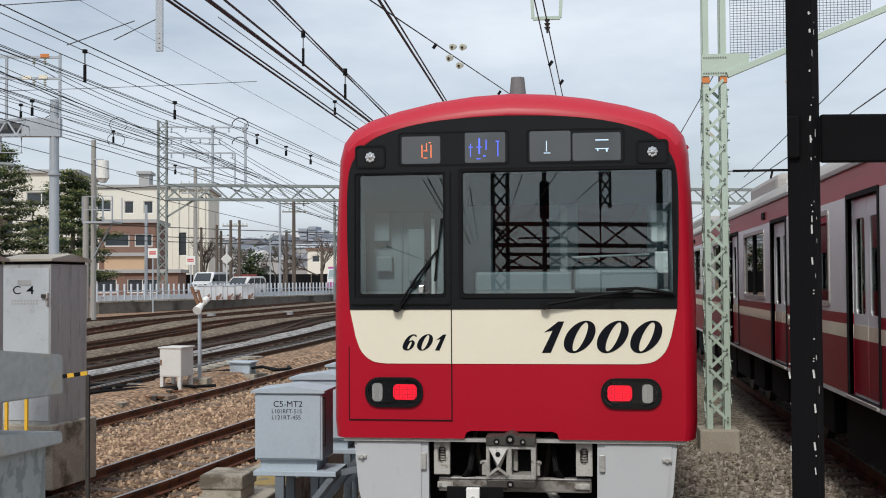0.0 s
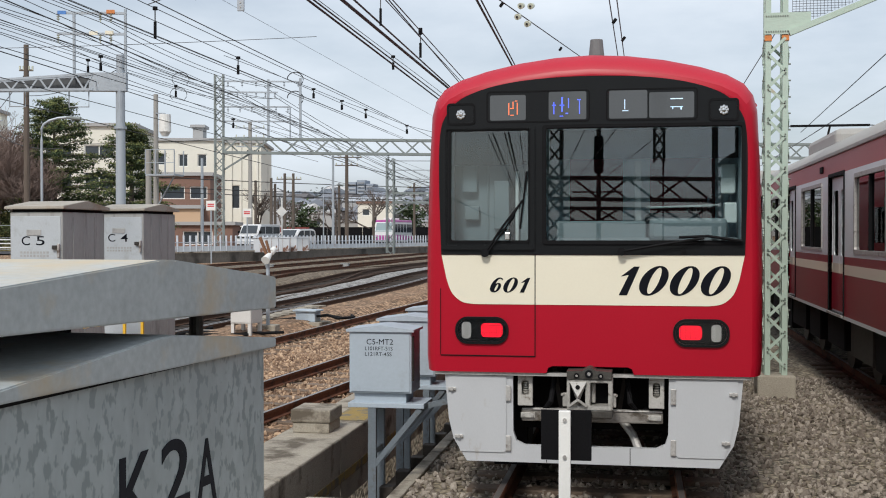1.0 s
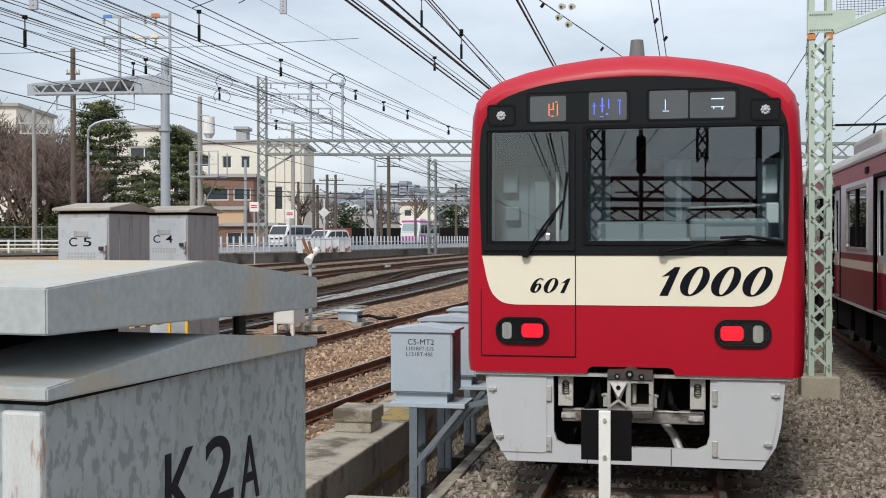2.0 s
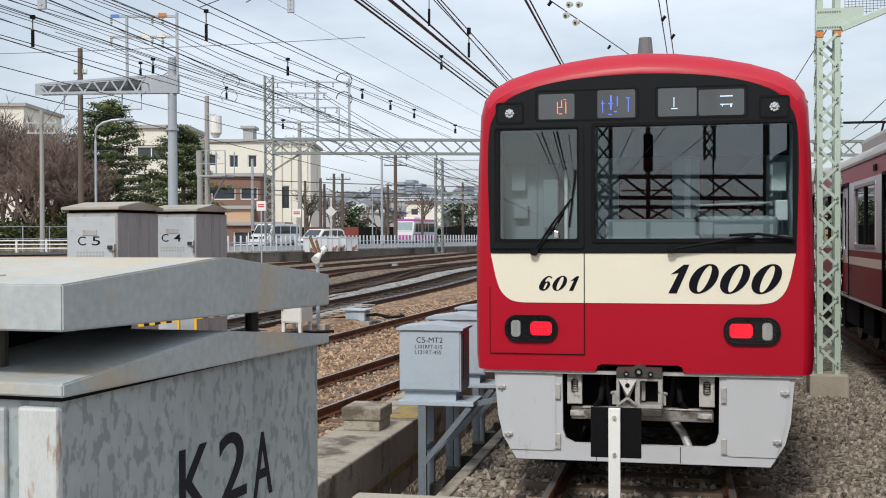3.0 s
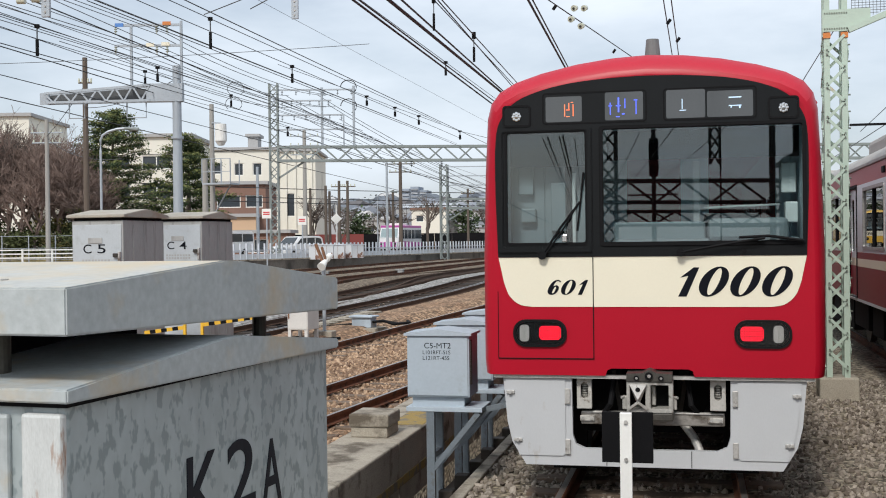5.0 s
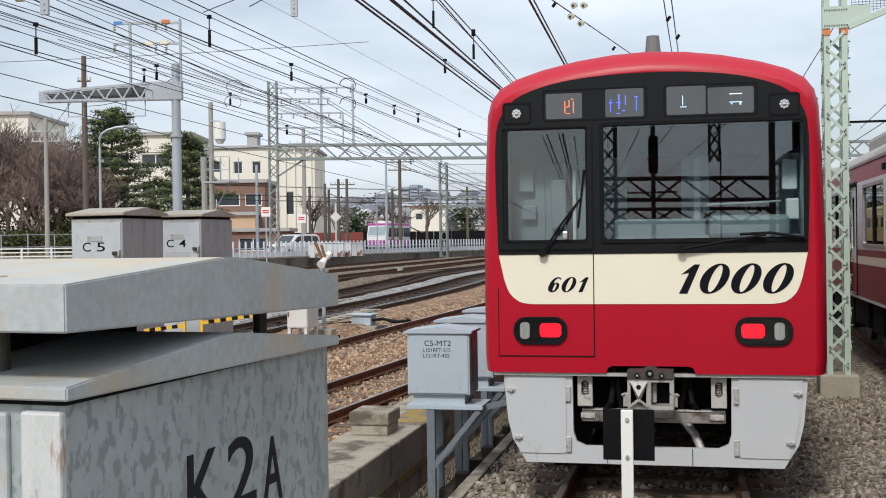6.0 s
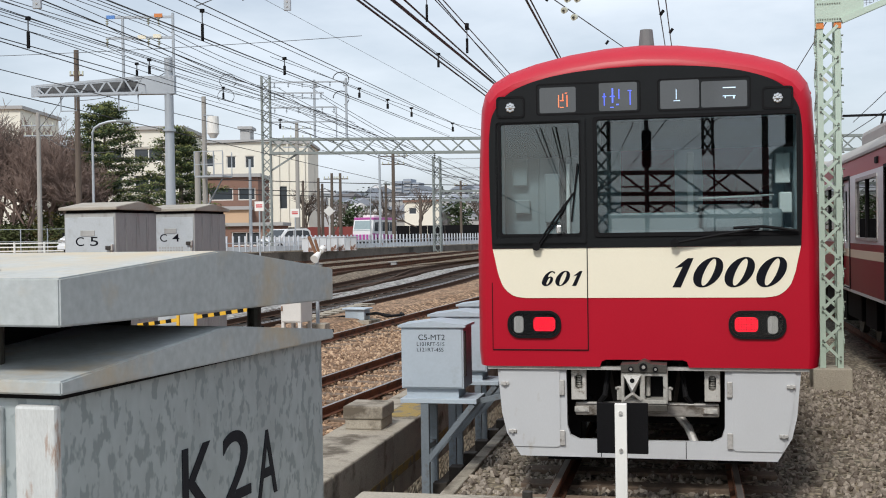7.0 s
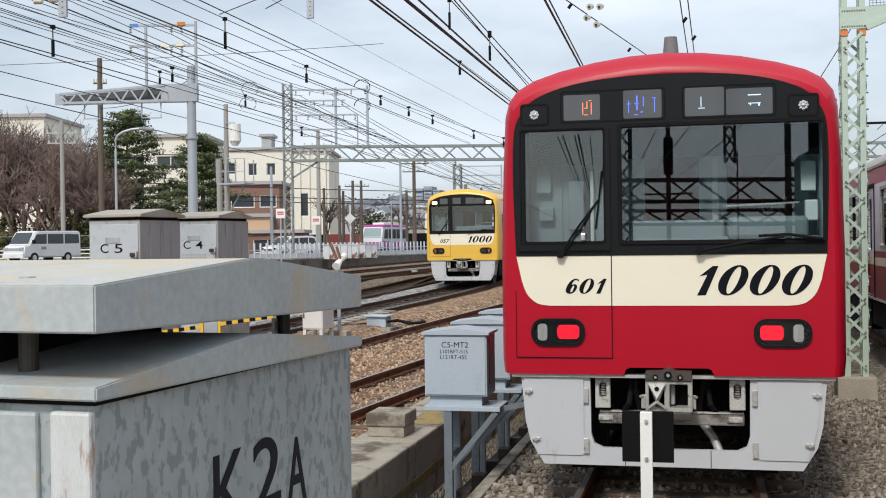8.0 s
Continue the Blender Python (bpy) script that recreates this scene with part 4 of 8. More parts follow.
def cab(t):
    """The driver's cab behind the glass: floor, back wall with windows, desk and seat."""
    part("cab_floor", box(bmesh.new(), -1.3, 1.3, 0.05, 1.7, 1.08, 1.14), DESK, t)
    part("cab_back_wall", plate(bmesh.new(), [[(-1.3, 1.14), (1.3, 1.14), (1.3, 3.3), (-1.3, 3.3)], rounded(-0.25, 0.25, 2.0, 2.95, 0.05), rounded(0.5, 1.1, 2.05, 2.95, 0.05)], 1.4, 1.44), CAB_IN, t, "pale blue-grey partition with saloon windows")
    part("cab_ceiling", box(bmesh.new(), -1.2, 1.2, 0.05, 1.4, 3.16, 3.2), CAB_IN, t)
    for s in (-1, 1):
        part("cab_side_lining", plate(bmesh.new(), [[(0, 0), (1.3, 0), (1.3, 2.0), (0, 2.0)], rounded(0.55, 1.2, 0.8, 1.6, 0.05)], 0.0, 0.02), CAB_IN, t).matrix_basis = Matrix(((0, 1, 0, s * 1.225), (1, 0, 0, 0.08), (0, 0, 1, 1.16), (0, 0, 0, 1)))
    d = part("driving_desk", box(bmesh.new(), -0.3, 1.22, 0.22, 0.62, 1.3, 2.13, 0.03), DESK, t, "grey driving desk")
    part("desk_hood", box(bmesh.new(), 0.48, 1.12, 0.14, 0.5, 2.10, 2.29, 0.04), CUPBOARD, d)
    part("desk_rail", tube(bmesh.new(), (0.46, 0.3, 2.38), (1.06, 0.3, 2.40), 0.009, 8), CAB_GREY, d, "pale hand rail above the desk")
    part("partition_post", box(bmesh.new(), 0.36, 0.42, 0.7, 0.78, 1.14, 2.8, 0.01), WHITE, t, "pale partition post")
    part("monitor", box(bmesh.new(), -0.30, 0.46, 0.3, 0.36, 2.10, 2.27, 0.02), CUPBOARD, d)
    part("cab_seat", box(bmesh.new(), 0.45, 0.95, 1.0, 1.12, 1.6, 2.35, 0.05), DESK, t)
    part("sun_blind", box(bmesh.new(), -0.34, 1.2, 0.10, 0.11, 2.78, 3.03), SUN_BLIND, t, "dark tinted sun blind").visible_shadow = False
    part("sun_blind", box(bmesh.new(), -1.15, -0.52, 0.10, 0.11, 2.74, 3.03), SUN_BLIND, t).visible_shadow = False
    cup = part("cab_cupboard", box(bmesh.new(), -1.2, -0.5, 0.42, 1.1, 1.14, 3.12, 0.01), CUPBOARD, t, "pale equipment cupboard behind the end door")
    for x0, x1 in ((-1.18, -0.9), (-0.89, -0.72)):
        part("cupboard_door", box(bmesh.new(), x0, x1, 0.405, 0.42, 1.3, 3.05, 0.006), CUPBOARD, cup)
    for x, z0, z1 in ((-1.12, 2.52, 2.76), (-1.1, 2.28, 2.40), (-0.84, 2.2, 2.62)):
        part("switch_box", box(bmesh.new(), x, x + 0.13, 0.34, 0.40, z0, z1, 0.01), CUPBOARD, cup)
    # black strip on the front painted as a shaded opening beside the doors
    part("cupboard_shade_strip", box(bmesh.new(), -0.72, -0.66, 0.40, 0.418, 1.3, 3.05), BLACK, cup)
    part("hand_rail", tube(bmesh.new(), (-0.64, 0.36, 1.3), (-0.64, 0.36, 2.7), 0.016, 8), WHITE, cup)
    part("door_post", box(bmesh.new(), -0.46, -0.40, 0.1, 0.2, 1.14, 3.28), DESK, t)
    bm = box(bmesh.new(), 1.1, 1.2, 0.25, 0.4, 2.25, 2.42, 0.01)
    box(bm, 1.08, 1.2, 0.4, 0.5, 2.5, 2.75, 0.01)
    part("cab_equipment", bm, WHITE, t, "pale switch boxes")
    part("hand_rail", tube(bmesh.new(), (-0.75, 0.9, 1.3), (-0.75, 0.9, 2.9), 0.018, 8), WHITE, t)


COUPLER = mat("grimy_coupler_steel", (0.42, 0.41, 0.38), 0.5, 0.3, spread=0.25, scale=14, stain=(0.10, 0.085, 0.07), stain_at=0.55, stain_scale=12)
SUN_BLIND = glass("tinted_blind", (0.10, 0.12, 0.13), 0.0, 0.85, 1.3)


def train(at, main, roof_tone, number, big, lit):
    t = thing("train", "red and cream electric train with black window mask" if not lit else "yellow and cream electric train with lit headlamps, under way", "train", at)
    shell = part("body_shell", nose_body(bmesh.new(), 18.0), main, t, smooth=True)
    shell.data.materials.append(roof_tone)
    # upward faces get the roof tone, on the red train a painted-in lighter red
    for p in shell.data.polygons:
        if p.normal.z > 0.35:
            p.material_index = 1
    front_face(t, main, main, number, big, lit)
    skirt(t, True)
    wheels(t, (2.2, 4.3, 13.6, 15.7))
    cab(t)
    bm = bmesh.new()
    tube(bm, (0.03, 0.62, 3.66), (0.03, 0.62, 3.86), 0.075, 14, 0.055)
    tube(bm, (0.03, 0.62, 3.64), (0.03, 0.62, 3.68), 0.1, 14)
    part("roof_antenna", bm, ROOF_ANT, t, "grey roof antenna")
    for s in (-1, 1):
        for y0, y1 in ((0.7, 1.35), (2.6, 4.2), (5.8, 7.8), (9.2, 11.2), (12.6, 14.6)):
            part("side_window", box(bmesh.new(), s * 1.395 - 0.004, s * 1.395 + 0.004, y0, y1, 2.0, 2.7), GLASS, t).visible_shadow = False
        bm = bmesh.new()
        sweep(bm, [(s * 1.38, 0.7, 3.27), (s * 1.38, 9, 3.27), (s * 1.38, 17.9, 3.27)], 0.025, 6)
        part("rain_gutter", bm, main, t)
    part("roof_unit", box(bmesh.new(), -0.95, 0.95, 5.5, 9.5, 3.5, 3.85, 0.08), ROOF_GREY, t, "grey roof air conditioner")
    return t


ROOF_ANT = mat("grey_plastic", (0.14, 0.15, 0.15), 0.6, spread=0.1)
red_train = train(pose(0, 0, 0), RED, LIT_RED, "601", "1000", False)
# lit lamps' red train displays: strokes of light as the shutter catches them
def strokes(t, name, mat_, rows, y=-0.0175):
    for x, z, w, h in rows:
        part(name, box(bmesh.new(), x, x + w, y, y + 0.0015, z, z + h), mat_, t)


strokes(red_train, "led_stroke", LED_RED, [(-0.675, 3.15, 0.007, 0.10), (-0.66, 3.145, 0.03, 0.006), (-0.66, 3.20, 0.03, 0.006), (-0.64, 3.20, 0.007, 0.06), (-0.605, 3.15, 0.007, 0.1), (-0.62, 3.262, 0.02, 0.006)])
strokes(red_train, "led_stroke", LED_BLUE, [(-0.31, 3.22, 0.03, 0.007), (-0.30, 3.15, 0.007, 0.1), (-0.25, 3.13, 0.03, 0.007), (-0.235, 3.17, 0.012, 0.12), (-0.25, 3.22, 0.04, 0.007), (-0.20, 3.15, 0.02, 0.01), (-0.18, 3.20, 0.007, 0.08), (-0.09, 3.15, 0.007, 0.11), (-0.105, 3.262, 0.03, 0.007)])
strokes(red_train, "led_stroke", LED_WHITE, [(0.28, 3.18, 0.006, 0.08), (0.262, 3.165, 0.05, 0.006), (0.65, 3.255, 0.10, 0.008), (0.65, 3.19, 0.10, 0.006), (0.665, 3.175, 0.008, 0.02), (0.73, 3.17, 0.012, 0.025)])


# ---- the parked train ----
def side_train():
    X, y0, y1 = 3.2, -7.4, 37.5
    t = thing("train", "parked silver and maroon electric train with a cream stripe", "train")
    bm = bmesh.new()
    prof = [(X, 0.98), (X, 3.32), (X + 0.05, 3.42), (X + 0.3, 3.62), (X + 0.9, 3.74), (X + 1.4, 3.77), (X + 1.9, 3.74), (X + 2.5, 3.62), (X + 2.75, 3.42), (X + 2.8, 3.32), (X + 2.8, 0.98)]
    doors = [(12.12, 13.25), (7.1, 8.35), (2.1, 3.35), (-2.9, -1.65), (17.1, 18.35), (22.1, 23.35), (27.1, 28.35), (32.1, 33.35)]
    wins = [(9.05, 11.32), (4.3, 6.29), (-0.8, 1.3), (-5.8, -3.7), (14.1, 16.3), (19.1, 21.3), (24.1, 26.3), (29.1, 31.3), (34.3, 36.5)]
    # side wall with real openings, in the y-z plane
    turn = Matrix(((0, 1, 0, X), (1, 0, 0, 0), (0, 0, 1, 0), (0, 0, 0, 1)))
    holes = [rounded(a, b, 1.93, 2.93, 0.05) for a, b in wins] + [[(a, 1.03), (b, 1.03), (b, 3.0), (a, 3.0)] for a, b in doors]
    def slab(z0, z1, name, material, label="", y=0.0):
        hs = []
        for lp in holes:
            zs = [p[1] for p in lp]
            lo, hi = max(min(zs), z0), min(max(zs), z1)
            if hi > lo:
                a, b = min(p[0] for p in lp), max(p[0] for p in lp)
                hs.append((a, b, lo, hi, lp))
        cuts = sorted(hs)
        at = y0
        def piece(p, q, lo, hi, lp=None):
            bm = bmesh.new()
            if lp:
                plate(bm, [[(p, lo), (q, lo), (q, hi), (p, hi)], lp], y, 0.05)
            else:
                box(bm, p, q, y, 0.05, lo, hi)
            part(name, bm, material, t, label).matrix_basis = turn
        for a, b, lo, hi, lp in cuts:
            low, high = lo <= z0 + 1e-6, hi >= z1 - 1e-6
            if low or high:
                piece(at, a, z0, z1)
                if low and not high:
                    piece(a, b, hi, z1)
                if high and not low:
                    piece(a, b, z0, lo)
                at = b
            else:
                piece(at, a - 0.15, z0, z1)
                piece(a - 0.15, b + 0.15, z0, z1, lp)
                at = b + 0.15
        piece(at, y1, z0, z1)
    slab(0.98, 1.03, "side_sill", SILVER)
    slab(1.03, 1.60, "lower_side_panel", MAROON, "maroon lower side")
    slab(1.60, 1.74, "cream_stripe", CREAM, "cream waist stripe", -0.002)
    slab(1.74, 1.85, "waist_panel", MAROON)
    slab(1.85, 3.0, "upper_side_panel", SILVER, "brushed silver window panel")
    slab(3.0, 3.03, "side_panel_edge", SILVER)
    slab(3.03, 3.30, "roof_band", MAROON_TOP, "faded red band under the roof")
    bm = bmesh.new()
    rings = [[bm.verts.new((x, y, z)) for x, z in prof[1:]] for y in (y0, y1)]
    for i in range(len(rings[0]) - 1):
        bm.faces.new((rings[0][i], rings[0][i + 1], rings[1][i + 1], rings[1][i]))
    part("roof", bm, ROOF_GREY, t, "dusty grey roof", smooth=True)
    bm = bmesh.new()
    box(bm, X - 0.03, X + 0.06, y0, y1, 3.30, 3.36, 0.01)
    part("rain_gutter", bm, ROOF_GREY, t)
    part("end_wall", plate(bmesh.new(), [prof], y0, y0 + 0.02), MAROON, t)
    part("end_wall", plate(bmesh.new(), [prof], y1, y1 + 0.02), MAROON, t)
    part("saloon_floor", box(bmesh.new(), X + 0.06, X + 2.74, y0 + 0.1, y1 - 0.1, 1.06, 1.12), DESK, t)
    part("saloon_far_side", plate(bmesh.new(), [[(y0, 1.1), (y1, 1.1), (y1, 3.3), (y0, 3.3)]] + [rounded(a, b, 1.93, 2.93, 0.05) for a, b in wins], 0, 0.02), CAB_IN, t).matrix_basis = Matrix(((0, 1, 0, X + 2.76), (1, 0, 0, 0), (0, 0, 1, 0), (0, 0, 0, 1)))
    for a, b in wins:
        g = part("side_window", plate(bmesh.new(), [rounded(a, b, 1.93, 2.93, 0.05)], 0.02, 0.024), SIDE_GLASS, t, "dark tinted side window")
        g.matrix_basis = turn
        g.visible_shadow = False
        f = part("window_frame", plate(bmesh.new(), [rounded(a - 0.03, b + 0.03, 1.90, 2.96, 0.06), rounded(a + 0.025, b - 0.025, 1.955, 2.905, 0.04)], -0.012, 0.02), STEEL, g)
        m = (a + b) / 2
        part("window_bar", box(bmesh.new(), m - 0.03, m + 0.03, -0.01, 0.03, 1.95, 2.91), RUBBER, g)
    for a, b in doors:
        m = (a + b) / 2
        for c, d in ((a + 0.02, m - 0.006), (m + 0.006, b - 0.02)):
            leaf = part("door_leaf", plate(bmesh.new(), [[(c, 1.03), (d, 1.03), (d, 2.99), (c, 2.99)], rounded(c + 0.1, d - 0.1, 1.85, 2.8, 0.06)], 0.045, 0.075), SILVER, t, "silver sliding door leaf")
            leaf.matrix_basis = turn
            lo = part("door_lower_panel", plate(bmesh.new(), [[(c + 0.005, 1.06), (d - 0.005, 1.06), (d - 0.005, 1.60), (c + 0.005, 1.60)]], 0.041, 0.045), MAROON, leaf)
            part("door_stripe", plate(bmesh.new(), [[(c + 0.005, 1.60), (d - 0.005, 1.60), (d - 0.005, 1.74), (c + 0.005, 1.74)]], 0.041, 0.045), CREAM, leaf)
            g = part("door_window", plate(bmesh.new(), [rounded(c + 0.1, d - 0.1, 1.85, 2.8, 0.06)], 0.055, 0.06), SIDE_GLASS, leaf)
            g.visible_shadow = False
        part("door_step", box(bmesh.new(), a, b, -0.04, 0.04, 1.0, 1.03), STEEL, t, "bright steel door step").matrix_basis = turn
        part("door_surround", plate(bmesh.new(), [[(a - 0.05, 1.03), (b + 0.05, 1.03), (b + 0.05, 3.05), (a - 0.05, 3.05)], [(a, 1.035), (b, 1.035), (b, 3.0), (a, 3.0)]], -0.014, 0.04), RUBBER, t).matrix_basis = turn
    for y in (8.9, 20.5):
        part("side_lamp", box(bmesh.new(), X - 0.03, X + 0.02, y, y + 0.22, 3.10, 3.2, 0.01), RUBBER, t, "small side indicator lamp")
    part("underframe", box(bmesh.new(), X + 0.25, X + 2.55, y0 + 0.5, y1 - 0.5, 0.45, 1.04), BLACK, t)
    rnd = random.Random(3)
    y = y0 + 1
    while y < y1 - 2:
        w = rnd.uniform(0.7, 1.8)
        part("underfloor_box", box(bmesh.new(), X + 0.12, X + 0.7, y, y + w, rnd.uniform(0.3, 0.5), 0.98, 0.02), rnd.choice((BLACK, DARK_STEEL, BLACK)), t)
        y += w + rnd.uniform(0.15, 0.9)
    for y in (-5.2, -3.1, 6.2 + 1.6, 9.9, 12.9, 15.0, 26.0, 28.1):
        bm = bmesh.new()
        for x in (3.85, 5.35):
            tube(bm, (x - 0.06, y, 0.43), (x + 0.06, y, 0.43), 0.43, 24)
        tube(bm, (3.85, y, 0.43), (5.35, y, 0.43), 0.08, 8)
        part("wheelset", bm, DARK_STEEL, t)
    for y in (0.5, 11.0, 24.0, 31.0):
        part("roof_unit", box(bmesh.new(), X + 0.5, X + 2.3, y, y + 3.2, 3.62, 3.98, 0.1), ROOF_GREY, t, "dusty roof air conditioner")
    pan = part("pantograph", bar(bmesh.new(), (3.75, 17.3, 4.60), (5.45, 17.3, 4.60), 0.06, 0.05), RUBBER, t, "raised single-arm pantograph")
    bm = bmesh.new()
    for s in (-1, 1):
        sweep(bm, [(4.6 + s * 0.85, 17.3, 4.60), (4.6 + s * 1.05, 17.3, 4.585), (4.6 + s * 1.2, 17.3, 4.53)], 0.014)
    part("pantograph_horn", bm, WIRE_GREY, pan)
    bm = tube(bmesh.new(), (4.6, 17.3, 4.58), (4.6, 17.9, 4.2), 0.025, 8)
    tube(bm, (4.6, 17.9, 4.2), (4.6, 17.2, 3.85), 0.035, 8)
    box(bm, 4.2, 5.0, 17.0, 18.2, 3.74, 3.84, 0.02)
    part("pantograph_arm", bm, DARK_STEEL, pan)
    return t


side_train()


# ---- relay boxes near the eye ----
POST_STEEL = mat("dull_dark_zinc", (0.06, 0.055, 0.045), 0.5, 0.4, spread=0.25, scale=10)
OLD_INK = mat("worn_black_lettering", (0.012, 0.014, 0.02), 0.55, spread=0.25, scale=12, bump=0, spec=0.15, stain=(0.13, 0.15, 0.16), stain_at=0.66, stain_scale=45, stretch=(1, 1, 0.5))


def near_box():
    t = thing("relay_box", "galvanised relay box with a raised gabled lid, lettered K2A", "relay box", pose(-0.993, -7.27, 0, 0, 0, -5.3))
    # width runs on out of view so the lid keeps the gap shaded
    L, W = 1.55, 1.9
    body = part("body", box(bmesh.new(), -W + 0.03, -0.03, 0.035, L - 0.03, 0.58, 1.768, 0.012), GALV, t, "mottled galvanised sheet body")
    part("door", box(bmesh.new(), -W + 0.06, -0.175, 0.018, 0.04, 0.75, 1.74, 0.008), GALV_LIGHT, body, "pale weathered door")
    part("corner_strip", box(bmesh.new(), -0.135, -0.028, 0.012, 0.04, 0.65, 1.745, 0.008), RUSTY_EDGE, body, "pale corner strip with rust at its top")
    def gable(z0, z1, zr, name, material, label, near, far):
        bm = bmesh.new()
        prof = [(0, z0), (L, z0), (L, z1), (L * 0.5 + 0.05, zr), (L * 0.5 - 0.05, zr), (0, z1)]
        prof = [(y, z + near + (far - near) * y / L) for y, z in prof]
        for x in (0, -W):
            f = bm.faces.new([bm.verts.new((x, y, z)) for y, z in prof])
        vs = [[bm.verts.new((x, y, z)) for y, z in prof] for x in (0, -W)]
        for i in range(6):
            bm.faces.new((vs[0][i], vs[0][(i + 1) % 6], vs[1][(i + 1) % 6], vs[1][i]))
        bmesh.ops.remove_doubles(bm, verts=bm.verts[:], dist=1e-5)
        bmesh.ops.recalc_face_normals(bm, faces=bm.faces[:])
        bmesh.ops.bevel(bm, geom=bm.edges[:], offset=0.004, segments=2, affect="EDGES")
        return part(name, bm, material, t, label)
    gable(1.768, 1.80, 1.862, "inner_roof", GALV_LIGHT, "folded inner roof with a worn lip", 0.003, -0.010)
    lid = gable(1.906, 2.015, 2.075, "lid", GALV_LIGHT, "raised outer lid, paler and ochre-mottled on top", 0.016, -0.013)
    lid.data.materials.append(LID_TOP)
    # upward faces of the lid take the paler, ochre-mottled material
    for p in lid.data.polygons:
        if p.normal.z > 0.7:
            p.material_index = 1
    # thin black strip stands in for the shadow line under the lip
    part("lip_shadow_strip", box(bmesh.new(), -W + 0.018, -0.018, 0.022, L - 0.018, 1.759, 1.772), BLACK, body, "black strip drawn as the shadow line below the lip")
    # core brought forward and painted black to supply the shade between the roofs
    part("gap_shade_core", box(bmesh.new(), -W + 0.3, -0.47, 0.05, 1.02, 1.79, 1.99), BLACK, t, "black core between the roofs that carries the gap's shade")
    for x, y in ((-0.31, 0.17), (-W + 0.31, 0.17), (-0.205, L - 0.2), (-W + 0.205, L - 0.2)):
        part("spacer_post", tube(bmesh.new(), (x, y, 1.80), (x, y, 1.94), 0.024, 14), POST_STEEL, t, "round spacer post")
        part("lid_bolt", tube(bmesh.new(), (x, y, 2.02), (x, y, 2.045), 0.02, 8), STEEL, lid)
    m = Matrix(((0, 1, 0, -0.0285), (1, 0, 0, 0), (0, 0, 1, 0), (0, 0, 0, 1)))
    turn = Matrix.Translation((-0.0285, 0, 0)) @ Matrix.Rotation(radians(90), 4, "Z")
    for ch, y, z, w in (("K", 0.56, 1.342, 0.175), ("2", 0.785, 1.345, 0.175), ("A", 1.005, 1.312, 0.135)):
        writing("letter", ch, 0.205, turn @ pose(y, 0, z), OLD_INK, t, width=w, fat=0.006, label="black stencilled letter")
    return t


RUSTY_EDGE = mat("pale_strip_with_rust", (0.55, 0.57, 0.57), 0.6, 0.1, spread=0.12, scale=8, stain=(0.28, 0.13, 0.06), stain_at=0.56, stain_scale=7, stretch=(4, 4, 1))
RUST = mat("dull_brown_rust", (0.20, 0.10, 0.055), 0.9, spread=0.3, scale=12)
near_box()


def relay_cabinet(at, letters, group):
    t = thing("relay_cabinet", "weathered grey relay cabinet lettered " + letters + " with overhanging lid", "relay cabinet", at, group)
    # front right corner at the origin, front along -x, depth along +y
    W, D = 0.723, 0.93
    body = part("body", box(bmesh.new(), -W, 0, 0, D, 0.0, 2.43, 0.012), CAB_GREY, t)
    part("plinth", box(bmesh.new(), -W - 0.1, 0.1, -0.1, D + 0.1, -0.55, 0.3, 0.02), CONCRETE, t)
    front = part("door", box(bmesh.new(), -W + 0.02, -0.02, -0.012, 0.004, 0.35, 2.38, 0.004), CAB_PALE, body, "pale sheet door")
    part("door_plate", box(bmesh.new(), -W + 0.24, -W + 0.44, -0.02, -0.012, 2.15, 2.22, 0.004), CAB_GREY, front)
    part("latch", box(bmesh.new(), -0.12, -0.03, -0.05, -0.012, 1.98, 2.03, 0.008), DARK_STEEL, front)
    part("latch", box(bmesh.new(), -0.05, -0.02, -0.05, -0.012, 1.88, 2.05, 0.008), STEEL, front)
    lx = -W + 0.17
    for ch in letters.split():
        writing("letter", ch, 0.11, pose(lx, -0.0125, 2.03), INK, front, width=0.115, fat=0.004, label="black stencilled letter")
        lx += 0.20
    for z in (1.93, 1.89):
        bm = bmesh.new()
        for i in range(9):
            box(bm, -W + 0.15 + i * 0.045, -W + 0.15 + i * 0.045 + 0.03, -0.0135, -0.012, z, z + 0.026)
        part("small_print", bm, CAB_GREY, front, "faded illegible print")
    for x in (0.004,):
        for i in range(1, 4):
            part("rib", box(bmesh.new(), 0.0, 0.006, D * i / 4 - 0.008, D * i / 4 + 0.008, 0.4, 2.38), CAB_GREY, body)
    # solid black slab stands in for the shade between body and lid
    part("gap_shade_slab", box(bmesh.new(), -W + 0.02, -0.02, 0.02, D - 0.02, 2.43, 2.47), BLACK, t)
    bm = bmesh.new()
    o = 0.05
    prof = [(-o, 2.465), (D + o, 2.465), (D + o, 2.50), (D * 0.5, 2.575), (-o, 2.50)]
    vs = [[bm.verts.new((x, y, z)) for y, z in prof] for x in (o, -W - o)]
    bm.faces.new(vs[0])
    bm.faces.new(vs[1])
    for i in range(5):
        bm.faces.new((vs[0][i], vs[0][(i + 1) % 5], vs[1][(i + 1) % 5], vs[1][i]))
    bmesh.ops.recalc_face_normals(bm, faces=bm.faces[:])
    bmesh.ops.bevel(bm, geom=bm.edges[:], offset=0.006, segments=2, affect="EDGES")
    part("lid", bm, LID_BROWN, t, "gabled lid with rusty top")
    return t


CAB_PALE = mat("pale_blue_sheet", (0.45, 0.49, 0.52), 0.5, 0.1, spread=0.08, scale=3, stain=(0.36, 0.38, 0.39), stain_at=0.56, stain_scale=4)
